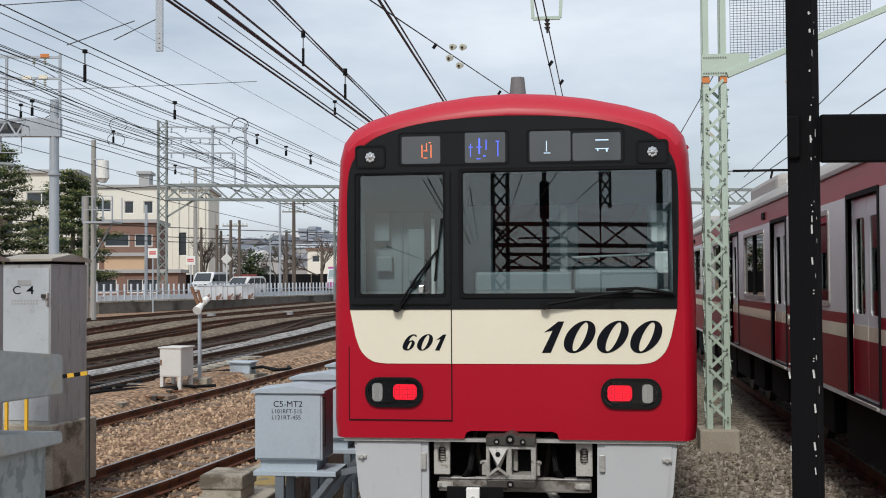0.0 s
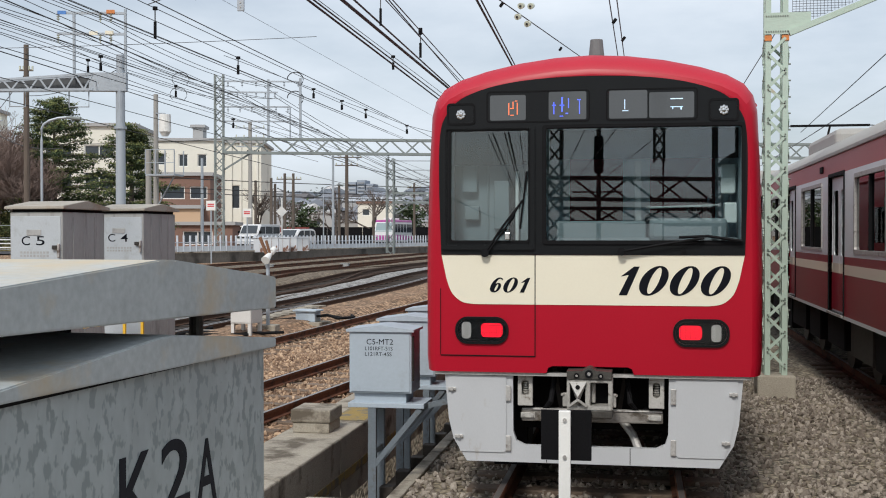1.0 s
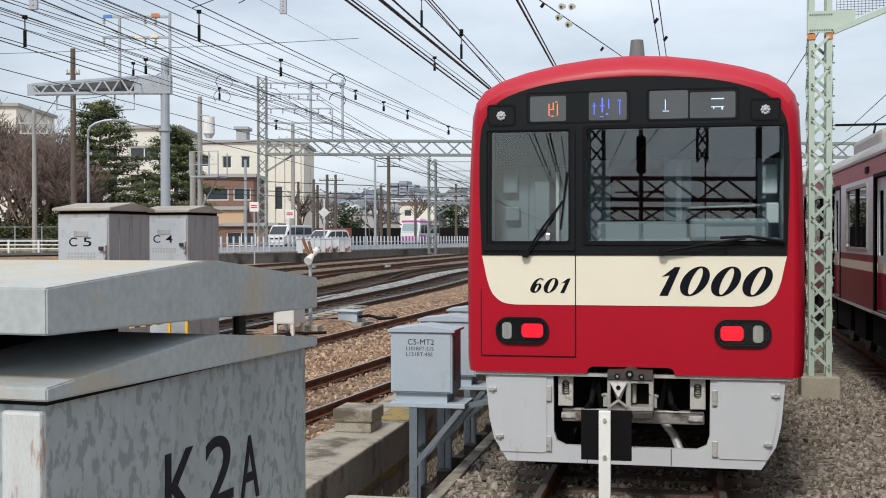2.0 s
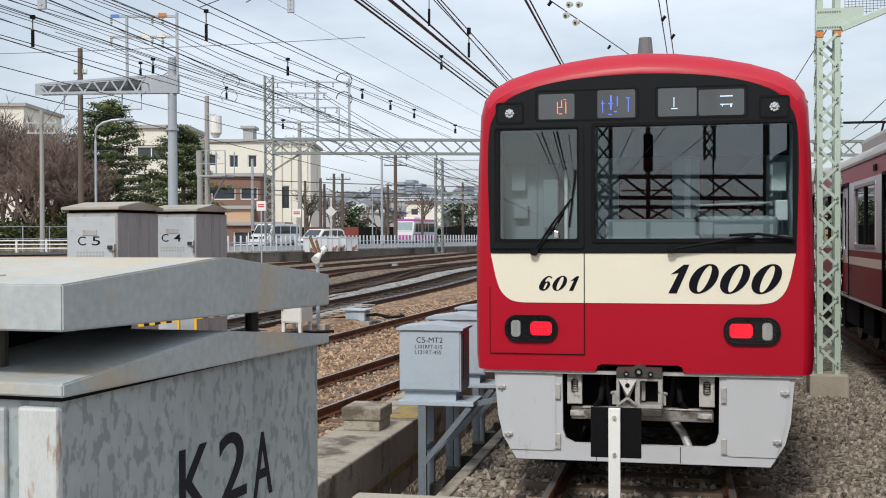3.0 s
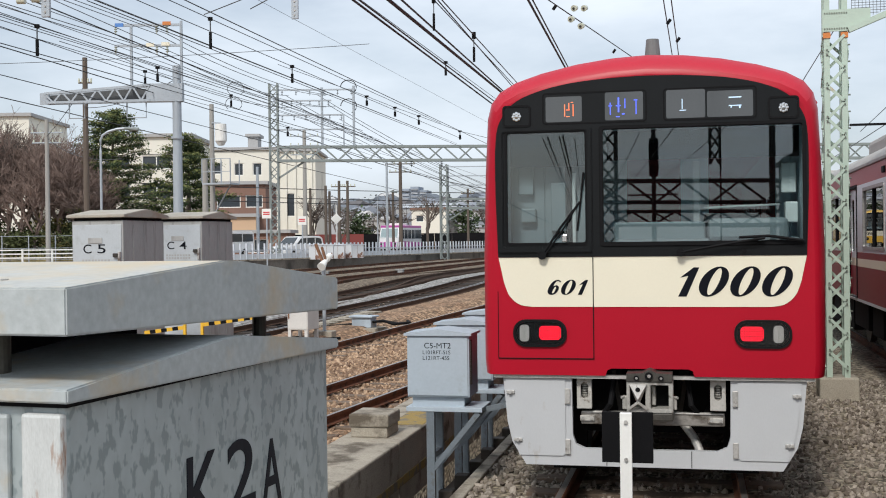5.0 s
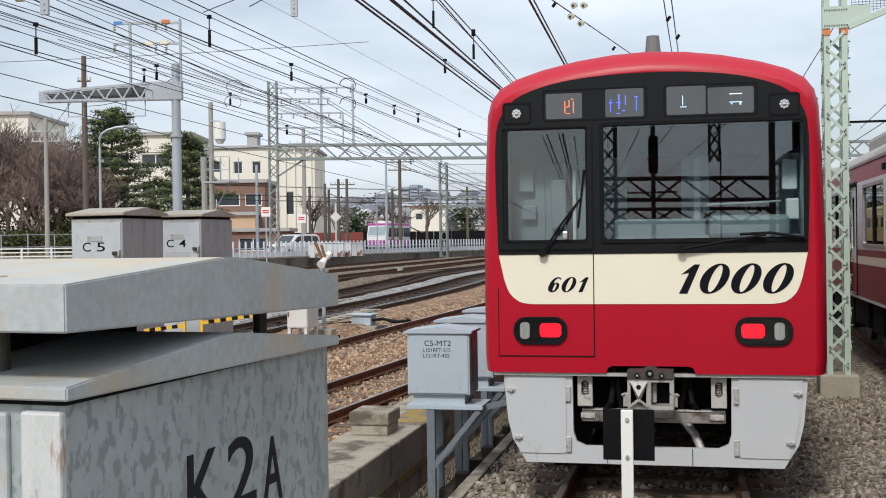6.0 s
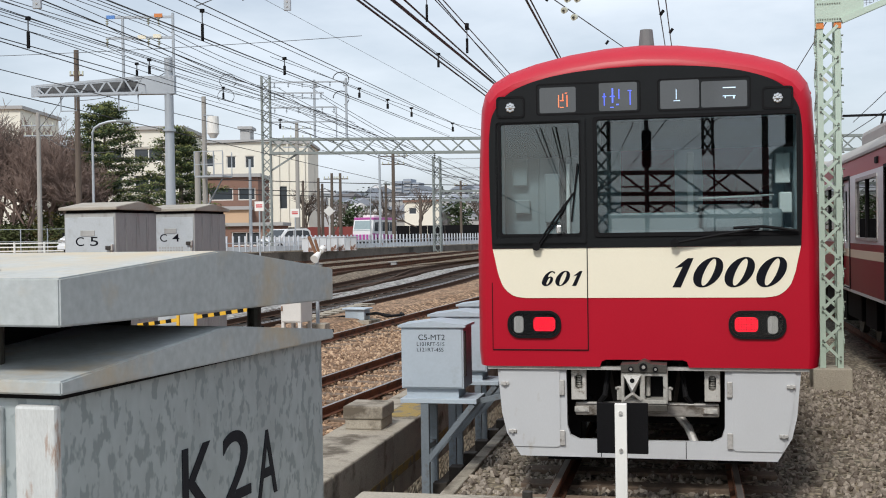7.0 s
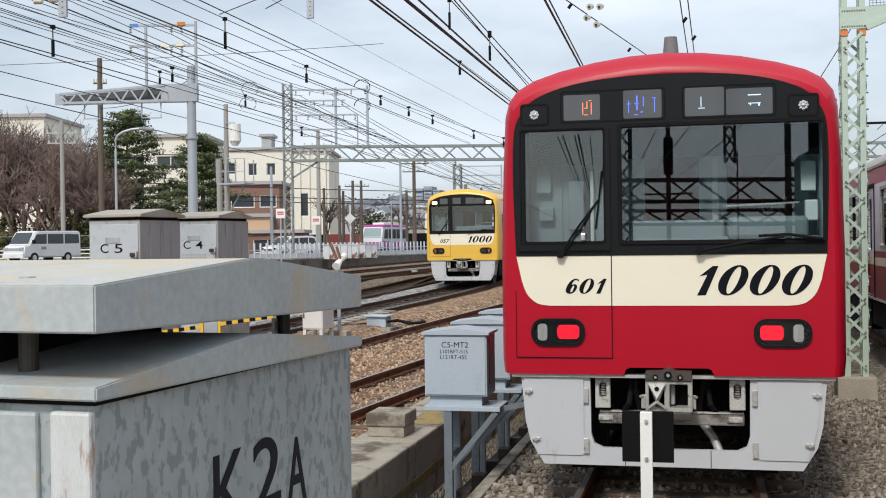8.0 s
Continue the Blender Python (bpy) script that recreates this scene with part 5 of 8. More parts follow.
LID_BROWN = mat("rusting_pale_lid", (0.38, 0.35, 0.30), 0.75, spread=0.15, scale=3, stain=(0.30, 0.21, 0.14), stain_at=0.55, stain_scale=2)
relay_cabinet(pose(-6.4, 3.25, 0, 0, 0, -5.3), "C 5", "lettered cabinets")
relay_cabinet(pose(-6.51, 5.78, 0.03, 0, 0, -5.3), "C 4", "lettered cabinets")


def hazard_rail():
    t = thing("barrier", "low black and yellow hazard barrier by the cabinets", "barrier")
    def stretch(a, b, n):
        a, b = Vector(a), Vector(b)
        for i in range(n):
            part("striped_section", bar(bmesh.new(), a + (b - a) * (i / n), a + (b - a) * ((i + 1) / n), 0.03, 0.034), HAZARD if i % 2 == 0 else RUBBER, t)
    stretch((-4.75, 0.52, 1.29), (-4.39, 0.61, 1.335), 7)
    stretch((-4.21, 0.65, 1.36), (-3.72, 0.76, 1.425), 9)
    part("post", box(bmesh.new(), -3.73, -3.70, 0.745, 0.775, -0.6, 1.41), DARK_STEEL, t)
    for x, y in ((-4.38, 0.61), (-4.22, 0.65)):
        part("post", box(bmesh.new(), x - 0.014, x + 0.014, y - 0.014, y + 0.014, -0.6, 1.40, 0.004), HAZARD, t)


hazard_rail()


def junction_box(at, lines, tall=0.63):
    """A pale blue box on an angle-iron stand; front face at y = 0."""
    t = thing("junction_box", "pale blue-grey cable box with pitched lid on steel stand", "junction box", at, "cable boxes on stands")
    body = part("body", box(bmesh.new(), -0.30, 0.30, 0.0, 0.42, 0.66, 1.245, 0.008), BOX_BLUE, t)
    part("door", box(bmesh.new(), -0.285, 0.285, -0.01, 0.002, 0.675, 1.225, 0.004), BOX_BLUE, body)
    bm = bmesh.new()
    prof = [(-0.325, 1.24), (0.325, 1.24), (0.325, 1.262), (0.0, 1.302), (-0.325, 1.262)]
    plate(bm, [prof], -0.03, 0.45)
    part("lid", bm, BOX_BLUE, t, "shallow pitched lid")
    part("side_latch", box(bmesh.new(), 0.30, 0.315, 0.02, 0.06, 0.78, 1.2, 0.003), DARK_STEEL, body)
    part("neck", box(bmesh.new(), -0.26, 0.24, 0.04, 0.38, 0.565, 0.66), BOX_BLUE, t)
    part("shelf", box(bmesh.new(), -0.31, 0.42, -0.02, 0.44, 0.525, 0.568, 0.004), BOX_BLUE, t, "flat stand top")
    for y in (0.02, 0.38):
        part("leg", bar(bmesh.new(), (-0.08, y, 0.53), (-0.08, y, -1.15), 0.075, 0.06, (0, 1, 0)), STAND_GREY, t)
        part("brace", bar(bmesh.new(), (0.38, y, 0.52), (-0.06, y, -0.02), 0.05, 0.05, (0, 1, 0)), STAND_GREY, t)
    part("cross_bar", bar(bmesh.new(), (-0.08, 0.02, 0.1), (-0.08, 0.4, 0.1), 0.05, 0.05), STAND_GREY, t)
    part("rail_stub", bar(bmesh.new(), (0.3, 0.2, 0.5), (0.65, 0.2, 0.58), 0.05, 0.05), STAND_GREY, t)
    for text, w, h, x, z in lines:
        writing("lettering", text, h, pose(x, -0.0105, z), INK, body, width=w, label="black stencilled lettering")
    return t


junction_box(pose(-2.0, 1.0, 0), [("C5-MT2", 0.255, 0.052, -0.13, 1.12), ("L101RFT-51S", 0.265, 0.036, -0.145, 1.065), ("L121RT-45S", 0.255, 0.036, -0.145, 1.012)])
junction_box(pose(-1.995, 2.25, 0.01), [])
junction_box(pose(-1.99, 3.75, 0.02), [("C4", 0.10, 0.05, 0.0, 1.12)])


# ---- stop post, black post and lattice mast ----
def stop_post():
    t = thing("stop_post", "white stop post with a square black board", "post")
    part("post", box(bmesh.new(), -0.10, -0.025, -2.29, -2.25, -0.2, 1.035, 0.004), WHITE, t)
    part("board", box(bmesh.new(), -0.215, 0.105, -2.25, -2.225, 0.715, 1.035, 0.004), BOARD, t, "matt black board")
    for z in (0.98, 0.745):
        part("bolt", tube(bmesh.new(), (-0.062, -2.29, z), (-0.062, -2.305, z), 0.012, 8), STEEL, t)


BOARD = mat("matt_black_board", (0.006, 0.006, 0.007), 0.8, spread=0.15, scale=4, spec=0.12)
stop_post()


def black_post():
    t = thing("fence_post", "black painted steel post with chipped edges and a side rail", "post")
    m = pose(0.7545, -7.945, 0, 0, 0, 6)
    p = part("post", box(bmesh.new(), -0.009, 0.009, -0.009, 0.009, 0.6, 3.4, 0.0012), POST_BLACK, t)
    p.matrix_basis = m @ pose(0, 0, 0, 0, 0, -33)
    r = part("rail", box(bmesh.new(), 0.0125, 0.9, 0.0, 0.006, 2.282, 2.316, 0.0015), POST_BLACK, t)
    r.matrix_basis = m
    part("bolt_lug", box(bmesh.new(), -0.008, 0.001, -0.0125, -0.009, 2.284, 2.314, 0.0015), POST_BLACK, p)
    # bare patches along the post's corners
    rnd = random.Random(17)
    for _ in range(90):
        z, h = rnd.uniform(1.95, 2.55), 0.0004 + 0.0028 * rnd.random() ** 2.5
        x, side = rnd.choice(((0.0088, 0), (0.0082, 0), (-0.0086, 0), (0.009, 1)))
        w = rnd.uniform(0.0002, 0.0007)
        bm = bmesh.new()
        if side:
            y = rnd.uniform(-0.008, -0.002)
            plate(bm, [rounded(-w, w, -h, h, w * 0.8, 2)], -0.0001, 0.0001)
            part("bare_patch", bm, CHIP, p).matrix_basis = pose(0.00905, y, z, 0, 0, 90)
        else:
            plate(bm, [rounded(-w, w, -h, h, w * 0.8, 2)], -0.0001, 0.0001)
            part("bare_patch", bm, CHIP, p).matrix_basis = pose(x - w, -0.00905, z, 0, rnd.uniform(-8, 8), 0)


CHIP = mat("bare_pale_metal", (0.50, 0.50, 0.48), 0.7, spread=0.2)

black_post()


def lattice(bm, x0, x1, y0, y1, z0, z1, pitch, leg=0.06, lace=0.035):
    for x in (x0, x1):
        for y in (y0, y1):
            bar(bm, (x, y, z0), (x, y, z1), leg, leg * 0.9, (0, 1, 0))
    n = max(2, int((z1 - z0) / pitch))
    for i in range(n):
        a, b = z0 + (z1 - z0) * i / n, z0 + (z1 - z0) * (i + 1) / n
        f = i % 2
        bar(bm, (x0 if f else x1, y0 - 0.01, a), (x1 if f else x0, y0 - 0.01, b), lace, 0.01, (0, 1, 0))
        bar(bm, (x1 if f else x0, y1 + 0.01, a), (x0 if f else x1, y1 + 0.01, b), lace, 0.01, (0, 1, 0))
        bar(bm, (x0 - 0.01, y0 if f else y1, a), (x0 - 0.01, y1 if f else y0, b), lace, 0.01, (1, 0, 0))
        bar(bm, (x1 + 0.01, y1 if f else y0, a), (x1 + 0.01, y0 if f else y1, b), lace, 0.01, (1, 0, 0))
    return bm


def mast():
    t = thing("lattice_mast", "pale green riveted lattice mast on a concrete foot", "mast")
    x0, x1, y0, y1 = 2.24, 2.48, 7.72, 7.96
    part("foot", box(bmesh.new(), 2.09, 2.63, 7.58, 8.12, -0.25, 0.12, 0.02), CONCRETE, t, "weathered concrete foot")
    for x in (x0, x1):
        for y in (y0, y1):
            part("leg", bar(bmesh.new(), (x, y, 0.12), (x, y, 6.5), 0.08, 0.075, (0, 1, 0)), MAST_GREEN, t)
    n, z0, z1 = 20, 0.25, 5.0
    for i in range(n):
        a, b = z0 + (z1 - z0) * i / n, z0 + (z1 - z0) * (i + 1) / n
        f = i % 2
        part("lacing_bar", bar(bmesh.new(), (x0 if f else x1, y0 - 0.048, a), (x1 if f else x0, y0 - 0.048, b), 0.042, 0.012, (0, 1, 0)), MAST_GREEN, t)
        part("lacing_bar", bar(bmesh.new(), (x1 if f else x0, y1 + 0.048, a), (x0 if f else x1, y1 + 0.048, b), 0.042, 0.012, (0, 1, 0)), MAST_GREEN, t)
        part("lacing_bar", bar(bmesh.new(), (x1 + 0.055, y0 if f else y1, a), (x1 + 0.055, y1 if f else y0, b), 0.042, 0.012, (1, 0, 0)), MAST_GREEN, t)
        part("lacing_bar", bar(bmesh.new(), (x0 - 0.055, y1 if f else y0, a), (x0 - 0.055, y0 if f else y1, b), 0.042, 0.012, (1, 0, 0)), MAST_GREEN, t)
        xr = x0 if f else x1
        for dz in (-0.03, 0.03):
            part("rivet", tube(bmesh.new(), (xr, y0 - 0.045, a + dz), (xr, y0 - 0.062, a + dz), 0.014, 6), DARK_RIVET, t)
        for s, xe in ((-1, x0 - 0.05), (1, x1 + 0.05)):
            part("step_bolt", tube(bmesh.new(), (xe, y0, a + 0.1), (xe + s * 0.03, y0, a + 0.1), 0.012, 6), DARK_RIVET, t)
    for x in (x0, x1):
        part("orange_band", box(bmesh.new(), x - 0.05, x + 0.05, y0 - 0.052, y0 + 0.04, 4.96, 5.04), ORANGE, t, "orange painted band")
    g = part("gusset_plate", plate(bmesh.new(), [[(x0 - 0.06, 5.05), (x1 + 0.06, 5.05), (x1 + 0.35, 5.22), (x1 + 0.35, 5.36), (x0 - 0.06, 5.36)]], y0 - 0.065, y0 - 0.05), MAST_GREEN, t, "riveted gusset plate")
    for i in range(10):
        for z in (5.09, 5.31):
            part("rivet", tube(bmesh.new(), (x0 - 0.03 + i * 0.033, y0 - 0.065, z), (x0 - 0.03 + i * 0.033, y0 - 0.078, z), 0.01, 6), DARK_RIVET, g)
    arm = part("bracket_arm", bar(bmesh.new(), (x1 + 0.05, y0 - 0.05, 5.06), (x1 + 2.4, y0 - 0.05, 6.0), 0.08, 0.1, (0, 1, 0)), MAST_GREEN, t)
    part("bracket_arm", bar(bmesh.new(), (x1 + 0.05, y0 - 0.05, 6.2), (x1 + 2.6, y0 - 0.05, 6.2), 0.08, 0.1, (0, 1, 0)), MAST_GREEN, t)
    bm = bmesh.new()
    for i in range(40):
        u = i / 39
        bar(bm, (x1 + 0.1 + 1.9 * u, y0 - 0.02, 5.15 + 0.75 * u), (x1 + 0.1 + 1.9 * u, y0 - 0.02, 6.15), 0.006, 0.006, (0, 1, 0))
    for i in range(24):
        z = 5.3 + 0.85 * i / 23
        bar(bm, (x1 + 0.1, y0 - 0.02, z), (x1 + 0.1 + min(1.9, (z - 5.15) / 0.4), y0 - 0.02, z), 0.006, 0.006, (0, 1, 0))
    tagged(part("wire_net", bm, WIRE_GREY, t, "fine wire net"), kind="stuff")


DARK_RIVET = mat("dark_rivet_heads", (0.16, 0.18, 0.15), 0.6, spread=0.2)
mast()


# ---- small lineside things ----
def lineside():
    t = thing("lineside_cabinet", "chalky white lineside cabinet on a steel frame", "cabinet", pose(-9.0, 17.15, 0, 0, 0, -6))
    b = part("body", box(bmesh.new(), -0.30, 0.24, -0.2, 0.45, 0.02, 0.70, 0.012), CAB_WHITE, t)
    part("lid", box(bmesh.new(), -0.33, 0.27, -0.23, 0.48, 0.68, 0.715, 0.008), CAB_WHITE, t)
    part("door", box(bmesh.new(), -0.28, 0.22, -0.212, -0.198, 0.05, 0.66, 0.004), CAB_WHITE, b)
    part("handle", box(bmesh.new(), -0.27, -0.24, -0.24, -0.212, 0.3, 0.42, 0.004), RUST, b, "rusty handle")
    for x in (-0.25, 0.19):
        for y in (-0.16, 0.4):
            part("leg", box(bmesh.new(), x - 0.04, x + 0.04, y - 0.04, y + 0.04, -0.45, 0.02), CAB_WHITE, t)
    s = thing("loudspeaker_post", "grey post with a white horn loudspeaker", "loudspeaker", pose(-8.74, 18.08, 0))
    part("post", tube(bmesh.new(), (0, 0, -0.25), (0, 0, 1.62), 0.045, 10), MAST_GREY, s)
    part("foot", box(bmesh.new(), -0.25, 0.25, -0.2, 0.2, -0.3, -0.08, 0.02), CONCRETE, s)
    h = part("horn", tube(bmesh.new(), (0.0, -0.2, 1.53), (0.05, 0.12, 1.72), 0.11, 16, 0.045), WHITE, s, "white horn mouth")
    part("horn_driver", tube(bmesh.new(), (0.05, 0.12, 1.72), (0.07, 0.3, 1.80), 0.08, 12), WHITE, h)
    part("bracket", bar(bmesh.new(), (0.0, 0.0, 1.6), (-0.22, 0.05, 2.1), 0.06, 0.06), RUST, s)
    part("bracket", bar(bmesh.new(), (0.08, 0.0, 1.6), (-0.06, 0.05, 2.02), 0.05, 0.05), RUST, s)
    d = thing("point_machine", "grey point machine box with thick black cables", "point machine", pose(-8.32, 20.2, -0.05, 0, 0, -8))
    part("box_body", box(bmesh.new(), -0.28, 0.28, -0.2, 0.2, -0.1, 0.17, 0.02), BOX_BLUE, d)
    part("box_lid", box(bmesh.new(), -0.34, 0.34, -0.26, 0.26, 0.17, 0.22, 0.015), BOX_BLUE, d)
    part("footing", box(bmesh.new(), -0.5, 0.5, -0.4, 0.4, -0.2, -0.1), CONCRETE, d)
    bm = bmesh.new()
    for k in range(4):
        sweep(bm, [(0.3, -0.1 + k * 0.07, 0.05), (0.6, -0.15 + k * 0.06, 0.10 - k * 0.01), (0.9, -0.1 + k * 0.1, 0.0), (1.2, 0.2 + k * 0.05, 0.02), (1.05, 0.5, 0.05)], 0.035, 7)
    part("cable_bundle", bm, RUBBER, d, "looped black cables")
    bm = bmesh.new()
    for k in range(5):
        sweep(bm, [(-0.3, k * 0.08, -0.02), (-0.9, -0.5 + k * 0.1, -0.06), (-1.5, -0.3 + 0.12 * k, -0.02), (-2.3, -0.6 + k * 0.2, -0.08)], 0.028, 6)
    part("cable_bundle", bm, RUBBER, d)
    c = thing("cable_duct", "row of loose concrete cable duct lids", "cable duct")
    for i in range(9):
        part("duct_lid", box(bmesh.new(), -0.25, 0.25, -0.22, 0.22, 0, 0.09, 0.012), CONCRETE, c).matrix_basis = pose(-9.6 + i * 0.07, 19.4 + i * 0.5, track_z(19.4 + i * 0.5) - 0.08, 0, 0, -8)
    rnd = random.Random(23)
    for k in range(7):
        x0, y0 = -13.4 + 0.3 * k, 15.2 + rnd.uniform(-0.6, 0.8)
        pts = [(x0 + 0.55 * i + rnd.uniform(-0.15, 0.15), y0 + 0.35 * i + rnd.uniform(-0.35, 0.35), track_z(y0 + 0.35 * i) - 0.11 + rnd.uniform(0.0, 0.08)) for i in range(7)]
        tagged(part("trackside_cable", sweep(bmesh.new(), pts, rnd.uniform(0.03, 0.05), 7), RUBBER), "thick black cable lying across the ballast", "cable", "trackside cables")
    for k in range(8):
        y = 14.6 + 0.62 * k
        sl = thing("concrete_slab", "loose dark stained concrete slab beside the points", "slab", pose(-10.1 + 0.19 * (k % 4) + rnd.uniform(-0.5, 0.9), y, track_z(y) - 0.16, 0, 0, rnd.uniform(-25, 15)), "loose slabs")
        part("slab", box(bmesh.new(), -0.32, 0.32, -0.16, 0.16, 0.0, rnd.uniform(0.07, 0.13), 0.012), rnd.choice((WALL_DARK, CONCRETE, SLEEPER)), sl)
    for k in range(3):
        y = 15.5 + 0.9 * k
        rd = thing("point_rod", "rusty point rodding lying between the rails", "rod", pose(-9.6, y, track_z(y) - 0.1, 0, 0, 8), "point rods")
        part("rod", tube(bmesh.new(), (-1.3, 0, 0), (1.0, 0, 0.02), 0.022, 8), RAIL_RUST, rd)
        for u in (-0.9, 0.0, 0.7):
            part("roller_stand", box(bmesh.new(), u - 0.06, u + 0.06, -0.08, 0.08, -0.12, 0.05, 0.01), DARK_STEEL, rd)
    g = thing("signal_camera", "small grey signal on a thin post by the track", "signal", pose(-6.35, 29.8, 0.1))
    part("post", tube(bmesh.new(), (0, 0, -0.1), (0, 0, 2.2), 0.05, 8), MAST_GREY, g)
    part("head", box(bmesh.new(), -0.14, 0.14, -0.15, 0.15, 2.15, 2.6, 0.04), RUBBER, g)
    part("lens", tube(bmesh.new(), (0, -0.15, 2.35), (0, -0.19, 2.35), 0.07, 10), WHITE, g)
    for px_, py_ in ((-15.0, 50.0), (-18.2, 47.0)):
        w = thing("lineside_box", "small pale box beside the main line", "box", pose(px_, py_, track_z(py_) - 0.18, 0, 0, -6), "lineside boxes")
        part("body", box(bmesh.new(), -0.2, 0.2, -0.12, 0.12, -0.1, 0.22, 0.03), CAB_GREY, w)
        part("lid", box(bmesh.new(), -0.23, 0.23, -0.15, 0.15, 0.22, 0.25, 0.01), CAB_GREY, w)


lineside()


# ---- overhead line: masts, gantries and wires ----
def insulator(bm, top, n=3, r=0.07, step=0.09):
    x, y, z = top
    tube(bm, (x, y, z), (x, y, z - n * step - 0.08), 0.018, 6)
    for i in range(n):
        tube(bm, (x, y, z - 0.05 - i * step), (x, y, z - 0.09 - i * step), r, 10, r * 0.5)
    return bm


RIGHT = Vector((math.cos(radians(12.3)), math.sin(radians(12.3)), 0))


def cantilever():
    t = thing("catenary_mast", "round grey catenary mast with truss cantilever arm and top frame", "mast")
    P = Vector((-19.3, 32.2, 0))
    def at(u, z, back=0.0):
        return P + RIGHT * u + Vector((-RIGHT.y, RIGHT.x, 0)) * back + Vector((0, 0, z))
    part("pole", tube(bmesh.new(), at(0, -0.2), at(0, 8.0), 0.2, 16, 0.17), MAST_GREY, t)
    part("pole_top", tube(bmesh.new(), at(0, 8.0), at(0, 9.1), 0.16, 14), MAST_GREY, t)
    part("clamp", tube(bmesh.new(), at(0, 6.25), at(0, 6.35), 0.24, 16), MAST_GREY, t)
    arm = part("arm_plate", bar(bmesh.new(), at(-1.15, 8.05), at(0.25, 8.05), 0.36, 0.7), MAST_GREY, t)
    for z, zz in ((8.35, 8.05), (7.75, 7.7)):
        for b in (-0.18, 0.18):
            part("chord", bar(bmesh.new(), at(-5.1, zz, b), at(-1.0, z, b), 0.07, 0.09), MAST_GREY, t)
    n = 12
    for i in range(n):
        u0, u1 = -5.1 + 4.1 * i / n, -5.1 + 4.1 * (i + 1) / n
        lo = lambda u: 7.7 + (u + 5.1) / 4.1 * 0.05
        hi = lambda u: 8.05 + (u + 5.1) / 4.1 * 0.3
        a, b = (at(u0, lo(u0), -0.18), at(u1, hi(u1), -0.18)) if i % 2 else (at(u0, hi(u0), -0.18), at(u1, lo(u1), -0.18))
        part("diagonal", bar(bmesh.new(), a, b, 0.03, 0.06), MAST_GREY, t)
        # rear diagonals in a darker material, as shaded copies of the front ones
        part("diagonal", bar(bmesh.new(), a + Vector((0, 0.36, 0)), b + Vector((0, 0.36, 0)), 0.03, 0.14), DARK_STEEL, t)
    # dark strip added behind the lattice for the shade within the arm
    part("rear_shade_web", bar(bmesh.new(), at(-5.1, 7.88, 0.16), at(-1.0, 8.05, 0.16), 0.02, 0.42), WIRE_GREY, t, "dark strip added as the shade inside the truss arm")
    part("end_plate", bar(bmesh.new(), at(-5.15, 7.65), at(-5.15, 8.1), 0.4, 0.05, (0, 1, 0)), MAST_GREY, t)
    for u, z in ((-1.75, 10.75), (0.2, 10.85)):
        part("upright", tube(bmesh.new(), at(u, 8.2), at(u, z), 0.06, 8), MAST_GREY, t)
    for z, u0 in ((10.7, -2.4), (9.9, -2.4)):
        part("cross_arm", bar(bmesh.new(), at(u0, z), at(0.25, z), 0.08, 0.09), MAST_GREY, t)
        for u in (-2.35, -0.75, 0.0 - 0.35):
            part("insulator", insulator(bmesh.new(), at(u, z), 3, 0.07), PORCELAIN, t)
    for u, z, m in ((-2.2, 10.7, BLUE_MARK), (-0.35, 10.75, ORANGE), (-1.0, 9.92, CREAM), (-0.4, 9.95, CREAM)):
        part("line_label", bar(bmesh.new(), at(u - 0.16, z, -0.06), at(u + 0.16, z, -0.06), 0.02, 0.14), m, t)
    for u0, u1 in ((-4.2, -3.6), (-1.95, -1.2)):
        bm = bmesh.new()
        sweep(bm, [at(u0, 7.7), at(u0, 7.1), at(u1, 7.1), at(u1, 7.7)], 0.03, 6)
        part("hanging_loop", bm, MAST_GREY, t)


cantilever()


def truss_beam(t, a, b, depth, n, material, width=0.5):
    a, b = Vector(a), Vector(b)
    d = (b - a).normalized()
    s = Vector((-d.y, d.x, 0)) * width / 2
    up = Vector((0, 0, depth))
    for o in (s, -s):
        part("chord", bar(bmesh.new(), a + o, b + o, 0.12, 0.17), material, t)
        part("chord", bar(bmesh.new(), a + o + up, b + o + up, 0.12, 0.17), material, t)
    for i in range(n):
        p, q = a + (b - a) * (i / n), a + (b - a) * ((i + 1) / n)
        part("diagonal", bar(bmesh.new(), p - s + (up if i % 2 else up * 0), q - s + (up * 0 if i % 2 else up), 0.05, 0.11), material, t)
        if i % 2 == 0:
            part("diagonal", bar(bmesh.new(), p + s + up, q + s, 0.05, 0.09), material, t)


